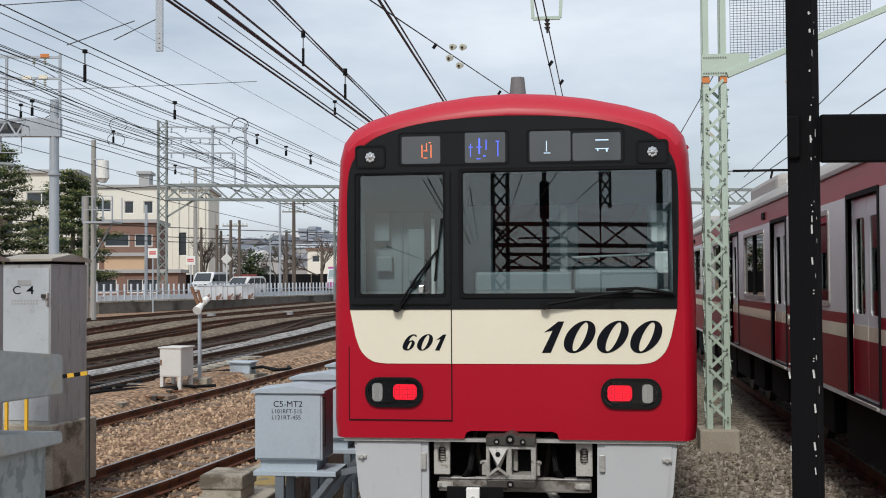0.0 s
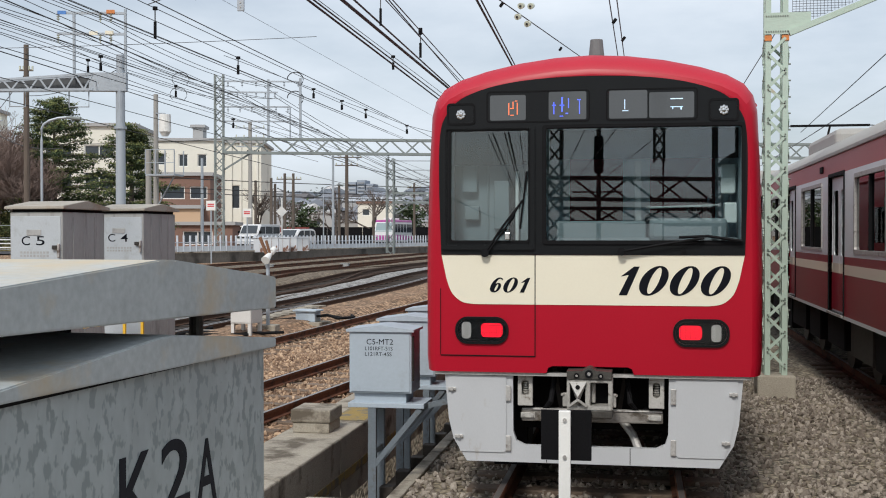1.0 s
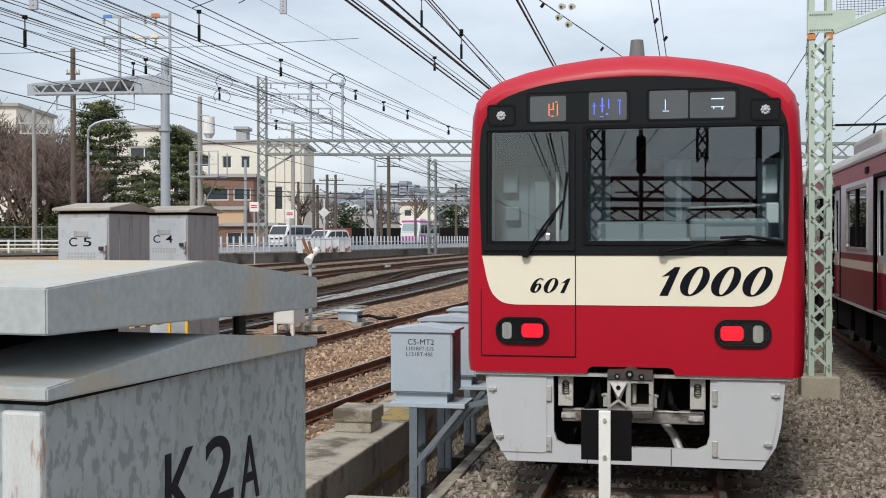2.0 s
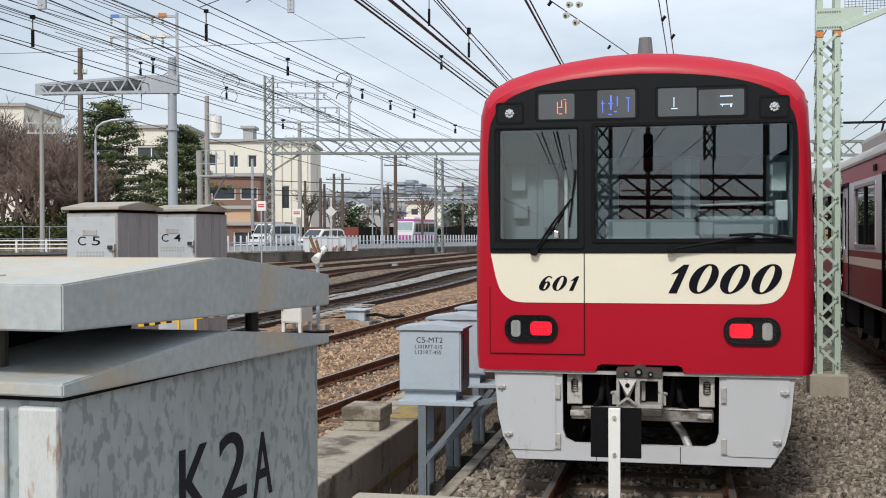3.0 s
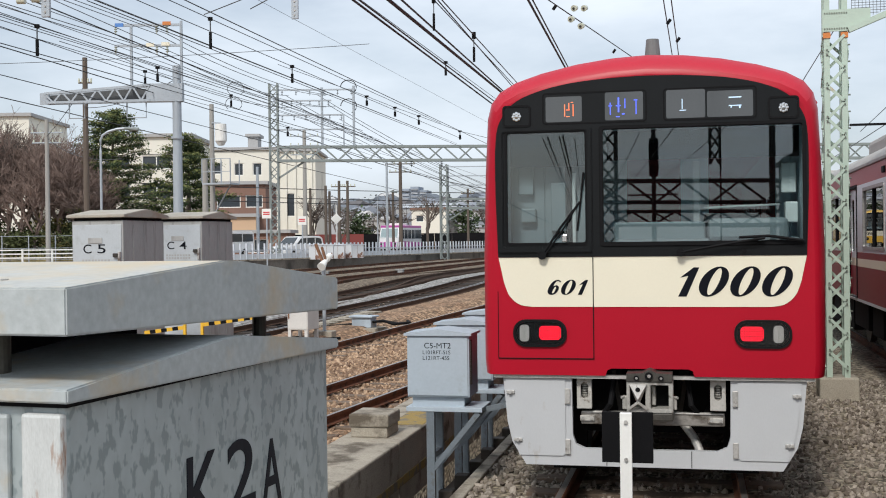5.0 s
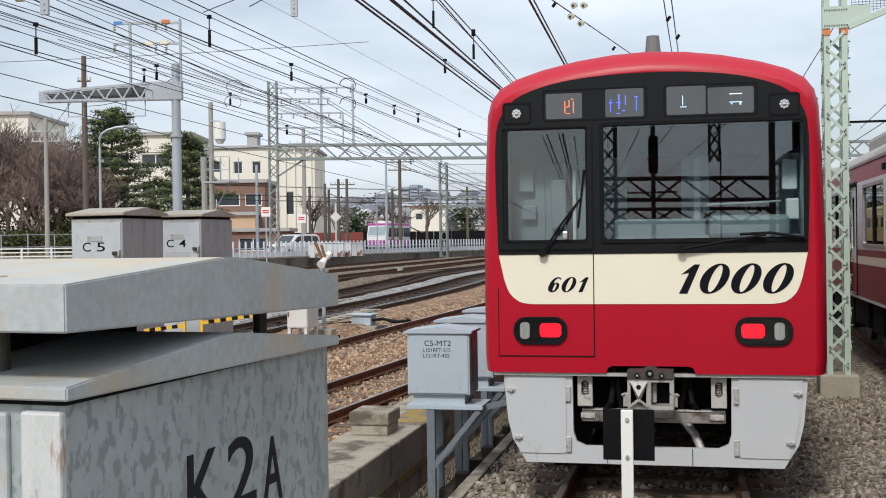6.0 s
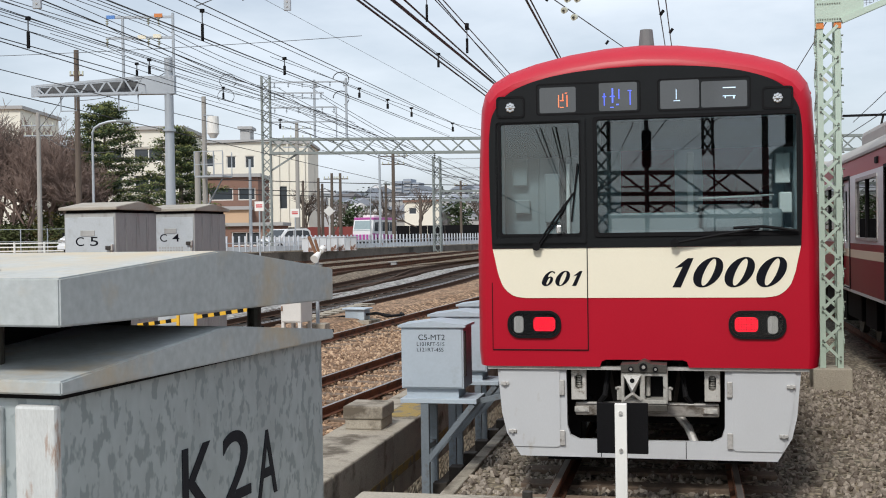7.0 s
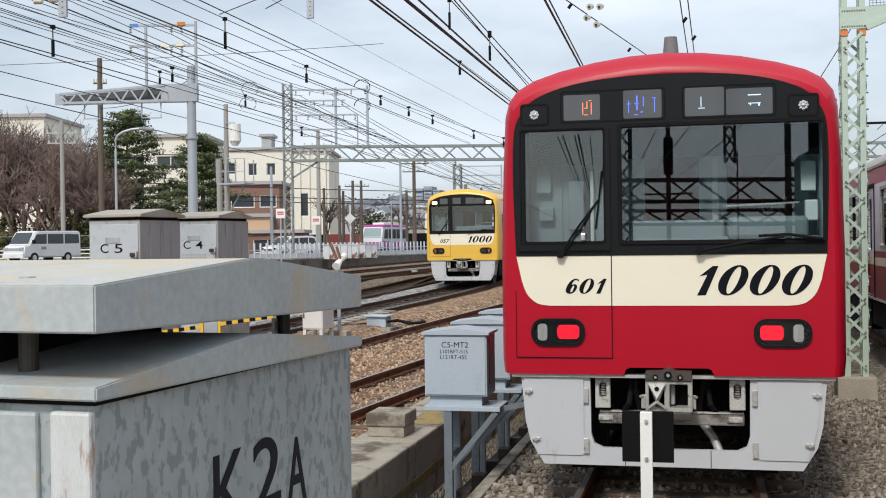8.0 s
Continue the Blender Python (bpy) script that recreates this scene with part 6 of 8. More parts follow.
def gantry():
    t = thing("catenary_gantry", "long grey-green truss gantry with lattice tower spanning the tracks", "gantry")
    P = Vector((-28.05, 66.1, 0))
    bm = lattice(bmesh.new(), -0.28, 0.28, -0.28, 0.28, 0.3, 13.2, 0.55, 0.09, 0.07)
    tw = part("tower", bm, LATTICE, t, "slim lattice tower")
    tw.matrix_basis = Matrix.Translation(P) @ Matrix.Rotation(radians(12.3), 4, "Z")
    truss_beam(t, P + RIGHT * 0.3 + Vector((0, 0, 7.85)), P + RIGHT * 46 + Vector((0, 0, 7.55)), 0.95, 44, LATTICE)
    part("knee_brace", bar(bmesh.new(), P + RIGHT * 0.2 + Vector((0, 0, 6.6)), P + RIGHT * 2.2 + Vector((0, 0, 7.85)), 0.1, 0.12), LATTICE, t)
    for u, z0, z1 in ((3.35, 8.8, 12.9), (5.55, 8.8, 13.0)):
        part("upright", tube(bmesh.new(), P + RIGHT * u + Vector((0, 0, z0)), P + RIGHT * u + Vector((0, 0, z1)), 0.09, 8), MAST_GREY, t)
    part("upright", tube(bmesh.new(), P + RIGHT * 4.85 + Vector((0, 0, 8.8)), P + RIGHT * 4.85 + Vector((0, 0, 11.0)), 0.05, 8), MAST_GREY, t)
    for z, u in ((12.75, 5.6), (12.0, 4.0), (11.0, 4.9), (10.0, 4.9)):
        part("cross_arm", bar(bmesh.new(), P + Vector((0, 0, z)), P + RIGHT * u + Vector((0, 0, z)), 0.09, 0.1), MAST_GREY, t)
        if z > 10.5:
            for k in range(6):
                part("insulator", insulator(bmesh.new(), P + RIGHT * (0.6 + k * (u - 0.8) / 5) + Vector((0, 0, z)), 3, 0.08, 0.11), MAST_GREY, t)
    for u in (9.5, 11.6, 15.2, 23.0):
        part("drop_hanger", insulator(bmesh.new(), P + RIGHT * u + Vector((0, 0, 7.75)), 3, 0.12, 0.12), DARK_STEEL, t)
    part("right_tower", lattice(bmesh.new(), -0.28, 0.28, -0.28, 0.28, 0.0, 9.0, 0.55, 0.09, 0.07), LATTICE, t).matrix_basis = Matrix.Translation(P + RIGHT * 46) @ Matrix.Rotation(radians(12.3), 4, "Z")
    # further gantry
    t = thing("catenary_gantry", "further hazy gantry with lattice tower beyond the curve", "gantry")
    Q = Vector((-20.8, 88.1, 0))
    part("tower", lattice(bmesh.new(), -0.3, 0.3, -0.3, 0.3, 0.3, 8.8, 0.7, 0.1, 0.08), LATTICE, t).matrix_basis = Matrix.Translation(Q)
    truss_beam(t, Q + RIGHT * 0.3 + Vector((0, 0, 5.0)), Q + RIGHT * 22 + Vector((0, 0, 5.0)), 0.8, 20, LATTICE)
    part("knee_brace", bar(bmesh.new(), Q + RIGHT * 0.2 + Vector((0, 0, 3.9)), Q + RIGHT * 2.0 + Vector((0, 0, 5.0)), 0.1, 0.12), LATTICE, t)
    for z in (8.6, 7.8, 7.0):
        part("cross_arm", bar(bmesh.new(), Q + Vector((0, 0, z)), Q + RIGHT * 3.8 + Vector((0, 0, z)), 0.08, 0.08), MAST_GREY, t)
    part("upright", tube(bmesh.new(), Q + RIGHT * 3.8 + Vector((0, 0, 5.5)), Q + RIGHT * 3.8 + Vector((0, 0, 8.7)), 0.07, 8), MAST_GREY, t)


gantry()


def simple_pole(name, label, x, y, z0, z1, r, material, arms=(), extra=None):
    t = thing(name, label, "pole", group="line poles")
    part("pole", tube(bmesh.new(), (x, y, z0), (x, y, z1), r, 10, r * 0.75), material, t)
    for z, w in arms:
        part("cross_arm", bar(bmesh.new(), Vector((x, y, z)) - RIGHT * w, Vector((x, y, z)) + RIGHT * w, 0.08, 0.09), MAST_GREY if material is not WOOD_POLE else WOOD_POLE, t)
        for s in (-0.9, -0.4, 0.4, 0.9):
            q = Vector((x, y, z)) + RIGHT * w * s
            part("insulator", tube(bmesh.new(), q, q + Vector((0, 0, 0.22)), 0.05, 8), PORCELAIN, t)
    return t


simple_pole("line_pole", "concrete line pole with a white box and side platform", -22.05, 41.8, 0.2, 8.8, 0.14, CONC_POLE)
simple_pole("line_pole", "stout concrete pole beside another", -22.6, 42.2, 0.2, 6.2, 0.17, CONC_POLE)
t = thing("pole_platform", "steel service platform bracketed to a pole", "platform")
part("deck", box(bmesh.new(), -22.0, -20.6, 40.5, 41.6, 4.9, 4.98), MAST_GREY, t)
for x in (-22.0, -21.5, -21.05, -20.6):
    for y in (40.5, 41.6):
        part("rail_post", tube(bmesh.new(), (x, y, 4.98), (x, y, 6.1), 0.025, 6), MAST_GREY, t)
for z in (5.5, 6.1):
    part("hand_rail", bar(bmesh.new(), (-22, 40.5, z), (-20.6, 40.5, z), 0.03, 0.03), MAST_GREY, t)
part("strut", bar(bmesh.new(), (-20.8, 41.0, 4.9), (-22.0, 41.7, 3.4), 0.05, 0.05), MAST_GREY, t)
t = thing("antenna_dome", "white rounded antenna housing on a bracket", "antenna")
part("dome", tube(bmesh.new(), (-21.25, 41.0, 6.95), (-21.25, 41.0, 7.75), 0.28, 16, 0.26), WHITE, t)
part("dome_base", tube(bmesh.new(), (-21.25, 41.0, 6.75), (-21.25, 41.0, 6.95), 0.14, 12, 0.26), WHITE, t)
part("bracket", bar(bmesh.new(), (-22.0, 41.7, 7.9), (-21.25, 41.0, 7.8), 0.05, 0.05), MAST_GREY, t)
simple_pole("line_pole", "tall tarred timber pole with bright top", -30.5, 45.1, 0.5, 11.9, 0.17, WOOD_POLE, ((10.6, 0.35),))
simple_pole("line_pole", "weathered concrete pole with a transformer", -43.4, 62.7, 0.9, 10.9, 0.18, CONC_POLE, ((10.0, 1.1), (9.3, 1.0)))
simple_pole("line_pole", "tall timber pole with porcelain cross arms", -32.6, 85.6, 0.6, 12.0, 0.2, CONC_POLE, ((11.4, 1.3), (10.6, 1.3), (9.8, 1.2)))
simple_pole("line_pole", "dark timber line pole with cross arms", -24.5, 87.35, 0.6, 9.2, 0.18, WOOD_POLE, ((8.9, 1.3), (8.2, 1.0)))
simple_pole("line_pole", "slim grey pole behind the fence", -36.6, 84.7, 0.6, 8.8, 0.15, MAST_GREY)
simple_pole("line_pole", "slim grey pole behind the fence", -25.65, 87.1, 0.6, 9.3, 0.12, MAST_GREY)
for x, y, h in ((-29.7, 86.2, 7.5), (-29.0, 86.4, 7.5), (-30.85, 86.0, 7.1), (-31.8, 90, 6.8), (-27.2, 95, 7.0), (-34.3, 92, 7.2), (-22.6, 108, 7.6), (-20.0, 115, 7.2), (-17.6, 118, 7.4), (-26.0, 104, 6.0)):
    simple_pole("line_pole", "dark weathered timber line pole in the distance", x, y, 0.5, h, 0.15, WOOD_POLE, ((h - 0.5, 0.7),) if h > 7.3 else ())


def street_lamp(x, y, z0, z1, reach):
    t = thing("street_lamp", "curved grey street lamp by the road", "street lamp", group="street lamps")
    bm = bmesh.new()
    R = RIGHT * reach
    pts = [(x, y, z0), (x, y, z1 - 1.0), (x, y, z1 - 0.5)] + [tuple(Vector((x, y, z1 - 0.5)) + R * (1 - math.cos(a)) + Vector((0, 0, 0.5 * math.sin(a)))) for a in (0.4, 0.8, 1.2, 1.57)]
    sweep(bm, pts, 0.055, 8)
    part("pole", bm, MAST_GREY, t)
    e = Vector(pts[-1])
    part("lamp_head", tube(bmesh.new(), e - RIGHT * 0.05, e + RIGHT * 0.55 - Vector((0, 0, 0.06)), 0.06, 10, 0.09), LATTICE, t, "grey lamp head")


street_lamp(-24.75, 36.15, 0.3, 7.2, 1.1)
street_lamp(-26.9, 88.5, 0.6, 6.6, 1.2)
street_lamp(-19.5, 112.0, 0.6, 7.0, 1.4)


def sagging(a, b, sag, n=14, over=0.0):
    a, b = Vector(a), Vector(b)
    b = a + (b - a) * (1 + over)
    return [a + (b - a) * (i / n) - Vector((0, 0, sag * 4 * (i / n) * (1 - i / n))) for i in range(n + 1)]


def wire(a, b, r=0.012, sag=0.0, over=0.0, material=None, name="overhead_wire", label="thin black overhead wire"):
    bm = sweep(bmesh.new(), sagging(a, b, sag, 14, over), r, 5)
    return tagged(part(name, bm, material or WIRE), label, "wire", "overhead wires")


def start(a, b, back):
    a, b = Vector(a), Vector(b)
    return a - (b - a) * back


HEAVY = [((-3.65, 3.87, 5.07), (-4.12, 17.07, 5.25), 0.016), ((-3.58, 3.88, 5.07), (-4.06, 17.09, 5.3), 0.012), ((-3.22, 3.96, 5.06), (-3.67, 15.13, 5.33), 0.024), ((-3.07, 3.99, 5.06), (-3.67, 15.13, 5.39), 0.014), ((-3.08, 6.04, 5.48), (-3.64, 16.16, 5.64), 0.010), ((-1.85, 6.31, 5.46), (-2.13, 13.42, 5.59), 0.018), ((-1.79, 6.32, 5.46), (-2.07, 13.43, 5.59), 0.012), ((-1.83, 8.36, 5.88), (-0.99, 16.74, 6.25), 0.010), ((-0.07, 8.75, 5.86), (-0.05, 14.9, 5.95), 0.010), ((0.06, 8.78, 5.77), (0.08, 14.93, 5.95), 0.010)]
for a, b, r in HEAVY:
    wire(start(a, b, 0.9), b, r, 0.0, 2.5, label="black overhead contact wire above the yard")
wire((4.6, 2.0, 4.86), (4.6, 40.0, 4.6), 0.010, 0.1, label="black contact wire above the parked train")
wire((4.6, 2.0, 5.65), (4.6, 22.0, 4.86), 0.009, 0.0, label="black carrier wire above the parked train")
FAR = [((-19.58, 20.88, 8.04), (-25.43, 138.34, 8.12), 0.026), ((-15.25, 15.68, 8.08), (-21.98, 118.62, 8.28), 0.026), ((-12.49, 18.34, 8.47), (-12.67, 65.38, 8.4), 0.022), ((-19.59, 20.87, 7.2), (-21.54, 49.11, 7.45), 0.020), ((-17.23, 17.3, 8.22), (-18.6, 63.06, 8.3), 0.016), ((-26.06, 30.72, 7.97), (-28.9, 158.05, 6.42), 0.03), ((-13.71, 16.02, 8.07), (-14.01, 40.52, 8.2), 0.014), ((-16.49, 33.86, 11.82), (-16.09, 85.13, 11.84), 0.012), ((-17.23, 17.3, 8.44), (-18.44, 41.6, 8.61), 0.014), ((-17.23, 17.29, 7.86), (-19.46, 49.56, 7.88), 0.016), ((-13.64, 13.99, 7.65), (-15.96, 46.23, 7.49), 0.014)]
for i, (a, b, r) in enumerate(FAR):
    wire(start(a, b, 0.25), b, r * 0.72, 0.0, 0.7 if i not in (0, 1, 5) else 0.1, WIRE if r > 0.015 else WIRE_GREY, label="overhead line wire running along the main tracks")
P1, P2 = Vector((-19.3, 32.2, 0)), Vector((-28.05, 66.1, 0))
for u in (-2.35, -0.75, -0.35):
    for z in (10.35, 9.55):
        a = P1 + RIGHT * u + Vector((0, 0, z))
        b = P2 + RIGHT * (1.0 + (u + 2.4) * 1.6) + Vector((0, 0, z + 2.0))
        wire(a, b, 0.016, 0.5, 0.0, WIRE_GREY, label="feeder wire slung between the masts")
        wire(start(a, b, 0.9), a, 0.014, 0.0, 0.0, WIRE_GREY, label="feeder wire running to the mast")
for k in range(6):
    a = P2 + RIGHT * (0.8 + k * 0.75) + Vector((0, 0, (12.4, 11.7, 10.7)[k % 3]))
    wire(a, Vector((-20.6 + 0.55 * k, 88.1, 8.3 - 0.6 * (k % 3))), 0.02, 0.6, 0.6, WIRE_GREY, label="feeder wire falling away to the next mast")
# cross wires, stays and droppers
wire((-30.0, 30.0, 9.2), (-12.0, 34.0, 9.9), 0.012, 0.1, 0, WIRE_GREY, "span_wire", "thin span wire across the tracks")
wire((-24.0, 36.6, 5.9), (-43.4, 62.8, 9.6), 0.02, 0.5, 0, WIRE, "service_cable", "slack service cable between poles")
wire((-30.5, 45.1, 10.5), (-43.4, 62.7, 10.0), 0.02, 0.3, 0.6, WIRE, "service_cable", "slack service cable between poles")
wire((-30.5, 45.1, 9.3), (-19.3, 32.2, 8.6), 0.016, 0.3, 0.0, WIRE, "service_cable", "slack service cable between poles")
wire((-32.6, 85.6, 11.4), (-24.5, 87.3, 8.9), 0.03, 0.5, 0.9, WIRE, "service_cable", "slack service cable between poles")
wire((-32.6, 85.6, 10.6), (-50.0, 70.0, 9.6), 0.03, 0.6, 0.5, WIRE, "service_cable", "slack service cable between poles")
for z in (5.4, 4.6, 4.2):
    wire((-60.0, 62.0, z + 2.6), (-32.6, 85.6, z + 2.0), 0.035, 0.6, 1.0, WIRE, "service_cable", "slack dark cable along the road")
wire((2.47, 7.9, 5.28), (1.6, 27.0, 3.6), 0.008, 0, 0, WIRE_GREY, "stay_wire", "thin stay wire of the mast")


def dropper(p, drop, fat):
    t = thing("wire_dropper", "black dropper weight hanging between two wires", "dropper", pose(*p), "droppers")
    part("top_clip", tube(bmesh.new(), (0, 0, 0.04), (0, 0, -0.05), fat * 1.6, 8), RUBBER, t)
    part("rod", tube(bmesh.new(), (0, 0, -0.05), (0, 0, -drop * 0.5), fat * 0.4, 6), WIRE_GREY, t)
    part("weight", tube(bmesh.new(), (0, 0, -drop * 0.45), (0, 0, -drop), fat, 8), RUBBER, t, "dark weight")


for p, d, f in (((-16.27, 17.5, 7.85), 0.78, 0.045), ((-12.69, 20.34, 8.38), 0.83, 0.045), ((-13.2, 28.41, 8.26), 0.57, 0.05), ((-20.5, 31.94, 8.9), 0.55, 0.05), ((-2.59, 6.14, 4.98), 0.37, 0.018), ((-3.13, 6.03, 5.48), 0.43, 0.018)):
    dropper(p, d, f)
for (x, y, z), dz in (((-16.27, 17.5, 7.85), 0.78), ((-12.69, 20.34, 8.38), 0.83), ((-13.2, 28.41, 8.26), 0.57), ((-20.5, 31.94, 8.9), 0.55)):
    for zz in (z, z - dz + 0.07):
        wire((x + 0.1, y - 14, zz - 0.05), (x - 0.1, y + 14, zz + 0.05), 0.012, 0, 0.6, label="pair of overhead line wires tied by droppers")
for x, y, z, dz in ((-2.59, 6.14, 4.98, 0.37), (-3.13, 6.03, 5.48, 0.43)):
    wire((x + 0.15, y - 5, z), (x - 0.15, y + 5, z), 0.008, 0, 1.0, label="thin overhead wire carrying a dropper")
bm = sweep(bmesh.new(), [(-19.5, 44.0, 10.9), (-16.77, 50.17, 9.98), (-15.8, 52.42, 9.59), (-14.98, 54.65, 9.33), (-13.48, 59.07, 8.81), (-11.71, 59.45, 8.35), (-8.0, 68.0, 7.6)], 0.014, 5)
tagged(part("overhead_wire", bm, WIRE), "overhead wire strung with small droppers", "wire", "overhead wires")
for x, y, z in ((-8.84, 33.47, 8.96), (-19.19, 37.34, 8.57), (-22.31, 53.04, 8.75), (-17.76, 27.42, 8.28)):
    wire((x + 0.1, y - 14, z), (x - 0.1, y + 16, z), 0.012, 0, 0.4, WIRE_GREY, label="grey overhead line wire along the main tracks")
for p in ((-8.84, 33.47, 8.96), (-16.77, 50.17, 9.98), (-15.8, 52.42, 9.59), (-14.98, 54.65, 9.33), (-13.48, 59.07, 8.81), (-11.71, 59.45, 8.35), (-19.19, 37.34, 8.57), (-22.31, 53.04, 8.75), (-17.76, 27.42, 8.28)):
    dropper(p, 0.5, 0.07 if p[1] > 40 else 0.05)
for p in ((-1.36, 16.66, 6.36), (-1.96, 10.39, 6.15), (0.1, 12.88, 5.91), (-0.03, 10.81, 5.88)):
    tagged(part("wire_clip", tube(bmesh.new(), (p[0] - 0.03, p[1], p[2] - 0.03), (p[0] + 0.03, p[1], p[2] + 0.05), 0.028, 8), RUBBER), "small black clip on an overhead wire", "clip", "wire clips")


def hung_insulators():
    t = thing("insulator_group", "four cream porcelain insulators strung in overhead wires", "insulator")
    for p in ((-1.42, 8.45, 5.74), (-1.27, 8.49, 5.74), (-1.47, 8.44, 5.57), (-1.32, 8.47, 5.46)):
        v = Vector(p)
        part("insulator", tube(bmesh.new(), v - Vector((0.012, 0.04, 0.012)), v + Vector((0.012, 0.04, 0.012)), 0.05, 16, 0.042), PORCELAIN, t)
        part("insulator_cap", tube(bmesh.new(), v - Vector((0.018, 0.06, 0.018)), v - Vector((0.012, 0.04, 0.012)), 0.018, 8), DARK_STEEL, t)
    for i, p in enumerate(((-5.68, 7.52, 5.62), (-7.28, 3.07, 4.9))):
        b = thing("hanger_plate", "pale punched steel plate hanging from overhead steelwork", "hanger", pose(*p), "hanger plates")
        part("plate", box(bmesh.new(), -0.055, 0.055, -0.02, 0.02, 0.0, 1.2, 0.006), MAST_GREY, b)
        for k in range(4):
            part("bolt", tube(bmesh.new(), (0, -0.02, 0.06 + k * 0.07), (0, -0.03, 0.06 + k * 0.07), 0.014, 6), STEEL, b)
    b = thing("strain_insulators", "row of cream strain insulators on a span wire", "insulator")
    for u in (-0.30, -0.12, 0.17, 0.42):
        q = Vector((-7.28, 3.07, 5.13)) + RIGHT * u + Vector((0, 0, 0.09 * u))
        part("insulator", tube(bmesh.new(), q - RIGHT * 0.05, q + RIGHT * 0.05, 0.04, 12), PORCELAIN, b)
    q = Vector((-7.28, 3.07, 5.13))
    wire(q - RIGHT * 1.2 - Vector((0, 0, 0.02)), q + RIGHT * 3.2 + Vector((0, 0, 0.35)), 0.006, 0, 0, WIRE_GREY, "span_wire", "thin span wire across the tracks")
    s = thing("steady_arm", "jointed steady arm of the overhead line", "steady arm")
    part("arm", bar(bmesh.new(), (-8.3, 10.0, 6.3), (-7.2, 10.3, 6.75), 0.014, 0.014), DARK_STEEL, s)
    part("arm", bar(bmesh.new(), (-6.85, 8.6, 6.05), (-6.2, 8.8, 6.42), 0.014, 0.014), DARK_STEEL, s)
    h = thing("overhead_bracket", "pale steel bracket and insulator above the red train", "bracket", pose(-0.04, 9.0, 5.5))
    part("frame", bar(bmesh.new(), (-0.2, 0, 0.75), (0.22, 0, 0.75), 0.05, 0.05), MAST_GREEN, h)
    for s2 in (-0.2, 0.22):
        part("frame_side", bar(bmesh.new(), (s2, 0, 0.75), (s2 * 1.1, 0, 1.2), 0.04, 0.05), MAST_GREEN, h)
    part("insulator", insulator(bmesh.new(), (0.02, 0, 0.78), 3, 0.05, 0.06), DARK_STEEL, h)
    # looped jumper cables
    for cx, cz in ((-19.0, 8.85), (-19.1, 8.2)):
        bm = bmesh.new()
        pts = [Vector((cx, 37.4, cz)) + RIGHT * (0.36 * math.cos(a)) + Vector((0, 0, 0.3 * math.sin(a))) for a in [k * math.pi / 8 for k in range(-2, 11)]]
        sweep(bm, pts, 0.014, 6)
        tagged(part("jumper_loop", bm, WIRE), "looped black jumper cable", "cable", "jumper loops")
    for k in range(2):
        bm = bmesh.new()
        pts = [P2 + RIGHT * (5.2 + 0.55 * math.cos(a)) + Vector((0, 0, 12.9 - 1.3 * k + 0.5 * math.sin(a))) for a in [j * math.pi / 8 for j in range(-3, 9)]]
        sweep(bm, pts, 0.035, 6)
        tagged(part("jumper_loop", bm, WIRE), "looped black jumper cable", "cable", "jumper loops")


hung_insulators()


# ---- road, wall and fence ----
def road():
    bm = bmesh.new()
    L = [(-48, 36), (-34.5, 54), (-31.0, 63), (-27.2, 80), (-23.2, 99), (-17.5, 124), (-10, 160)]
    rows = [[bm.verts.new((x - o, y - o * 0.15, 1.08)) for o in (0.9, 12.0)] for x, y in L]
    for a, b in zip(rows, rows[1:]):
        bm.faces.new((a[0], a[1], b[1], b[0]))
    tagged(part("road", bm, ASPHALT), "grey asphalt road behind the yard wall", "road", kind="structure")


road()


def along_wall(step):
    out = []
    for (xa, ya), (xb, yb) in zip(WALL_LINE[1:], WALL_LINE[2:]):
        n = max(1, round(math.hypot(xb - xa, yb - ya) / step))
        for i in range(n):
            out.append(((xa + (xb - xa) * i / n, ya + (yb - ya) * i / n), (xa + (xb - xa) * (i + 1) / n, ya + (yb - ya) * (i + 1) / n)))
    return out


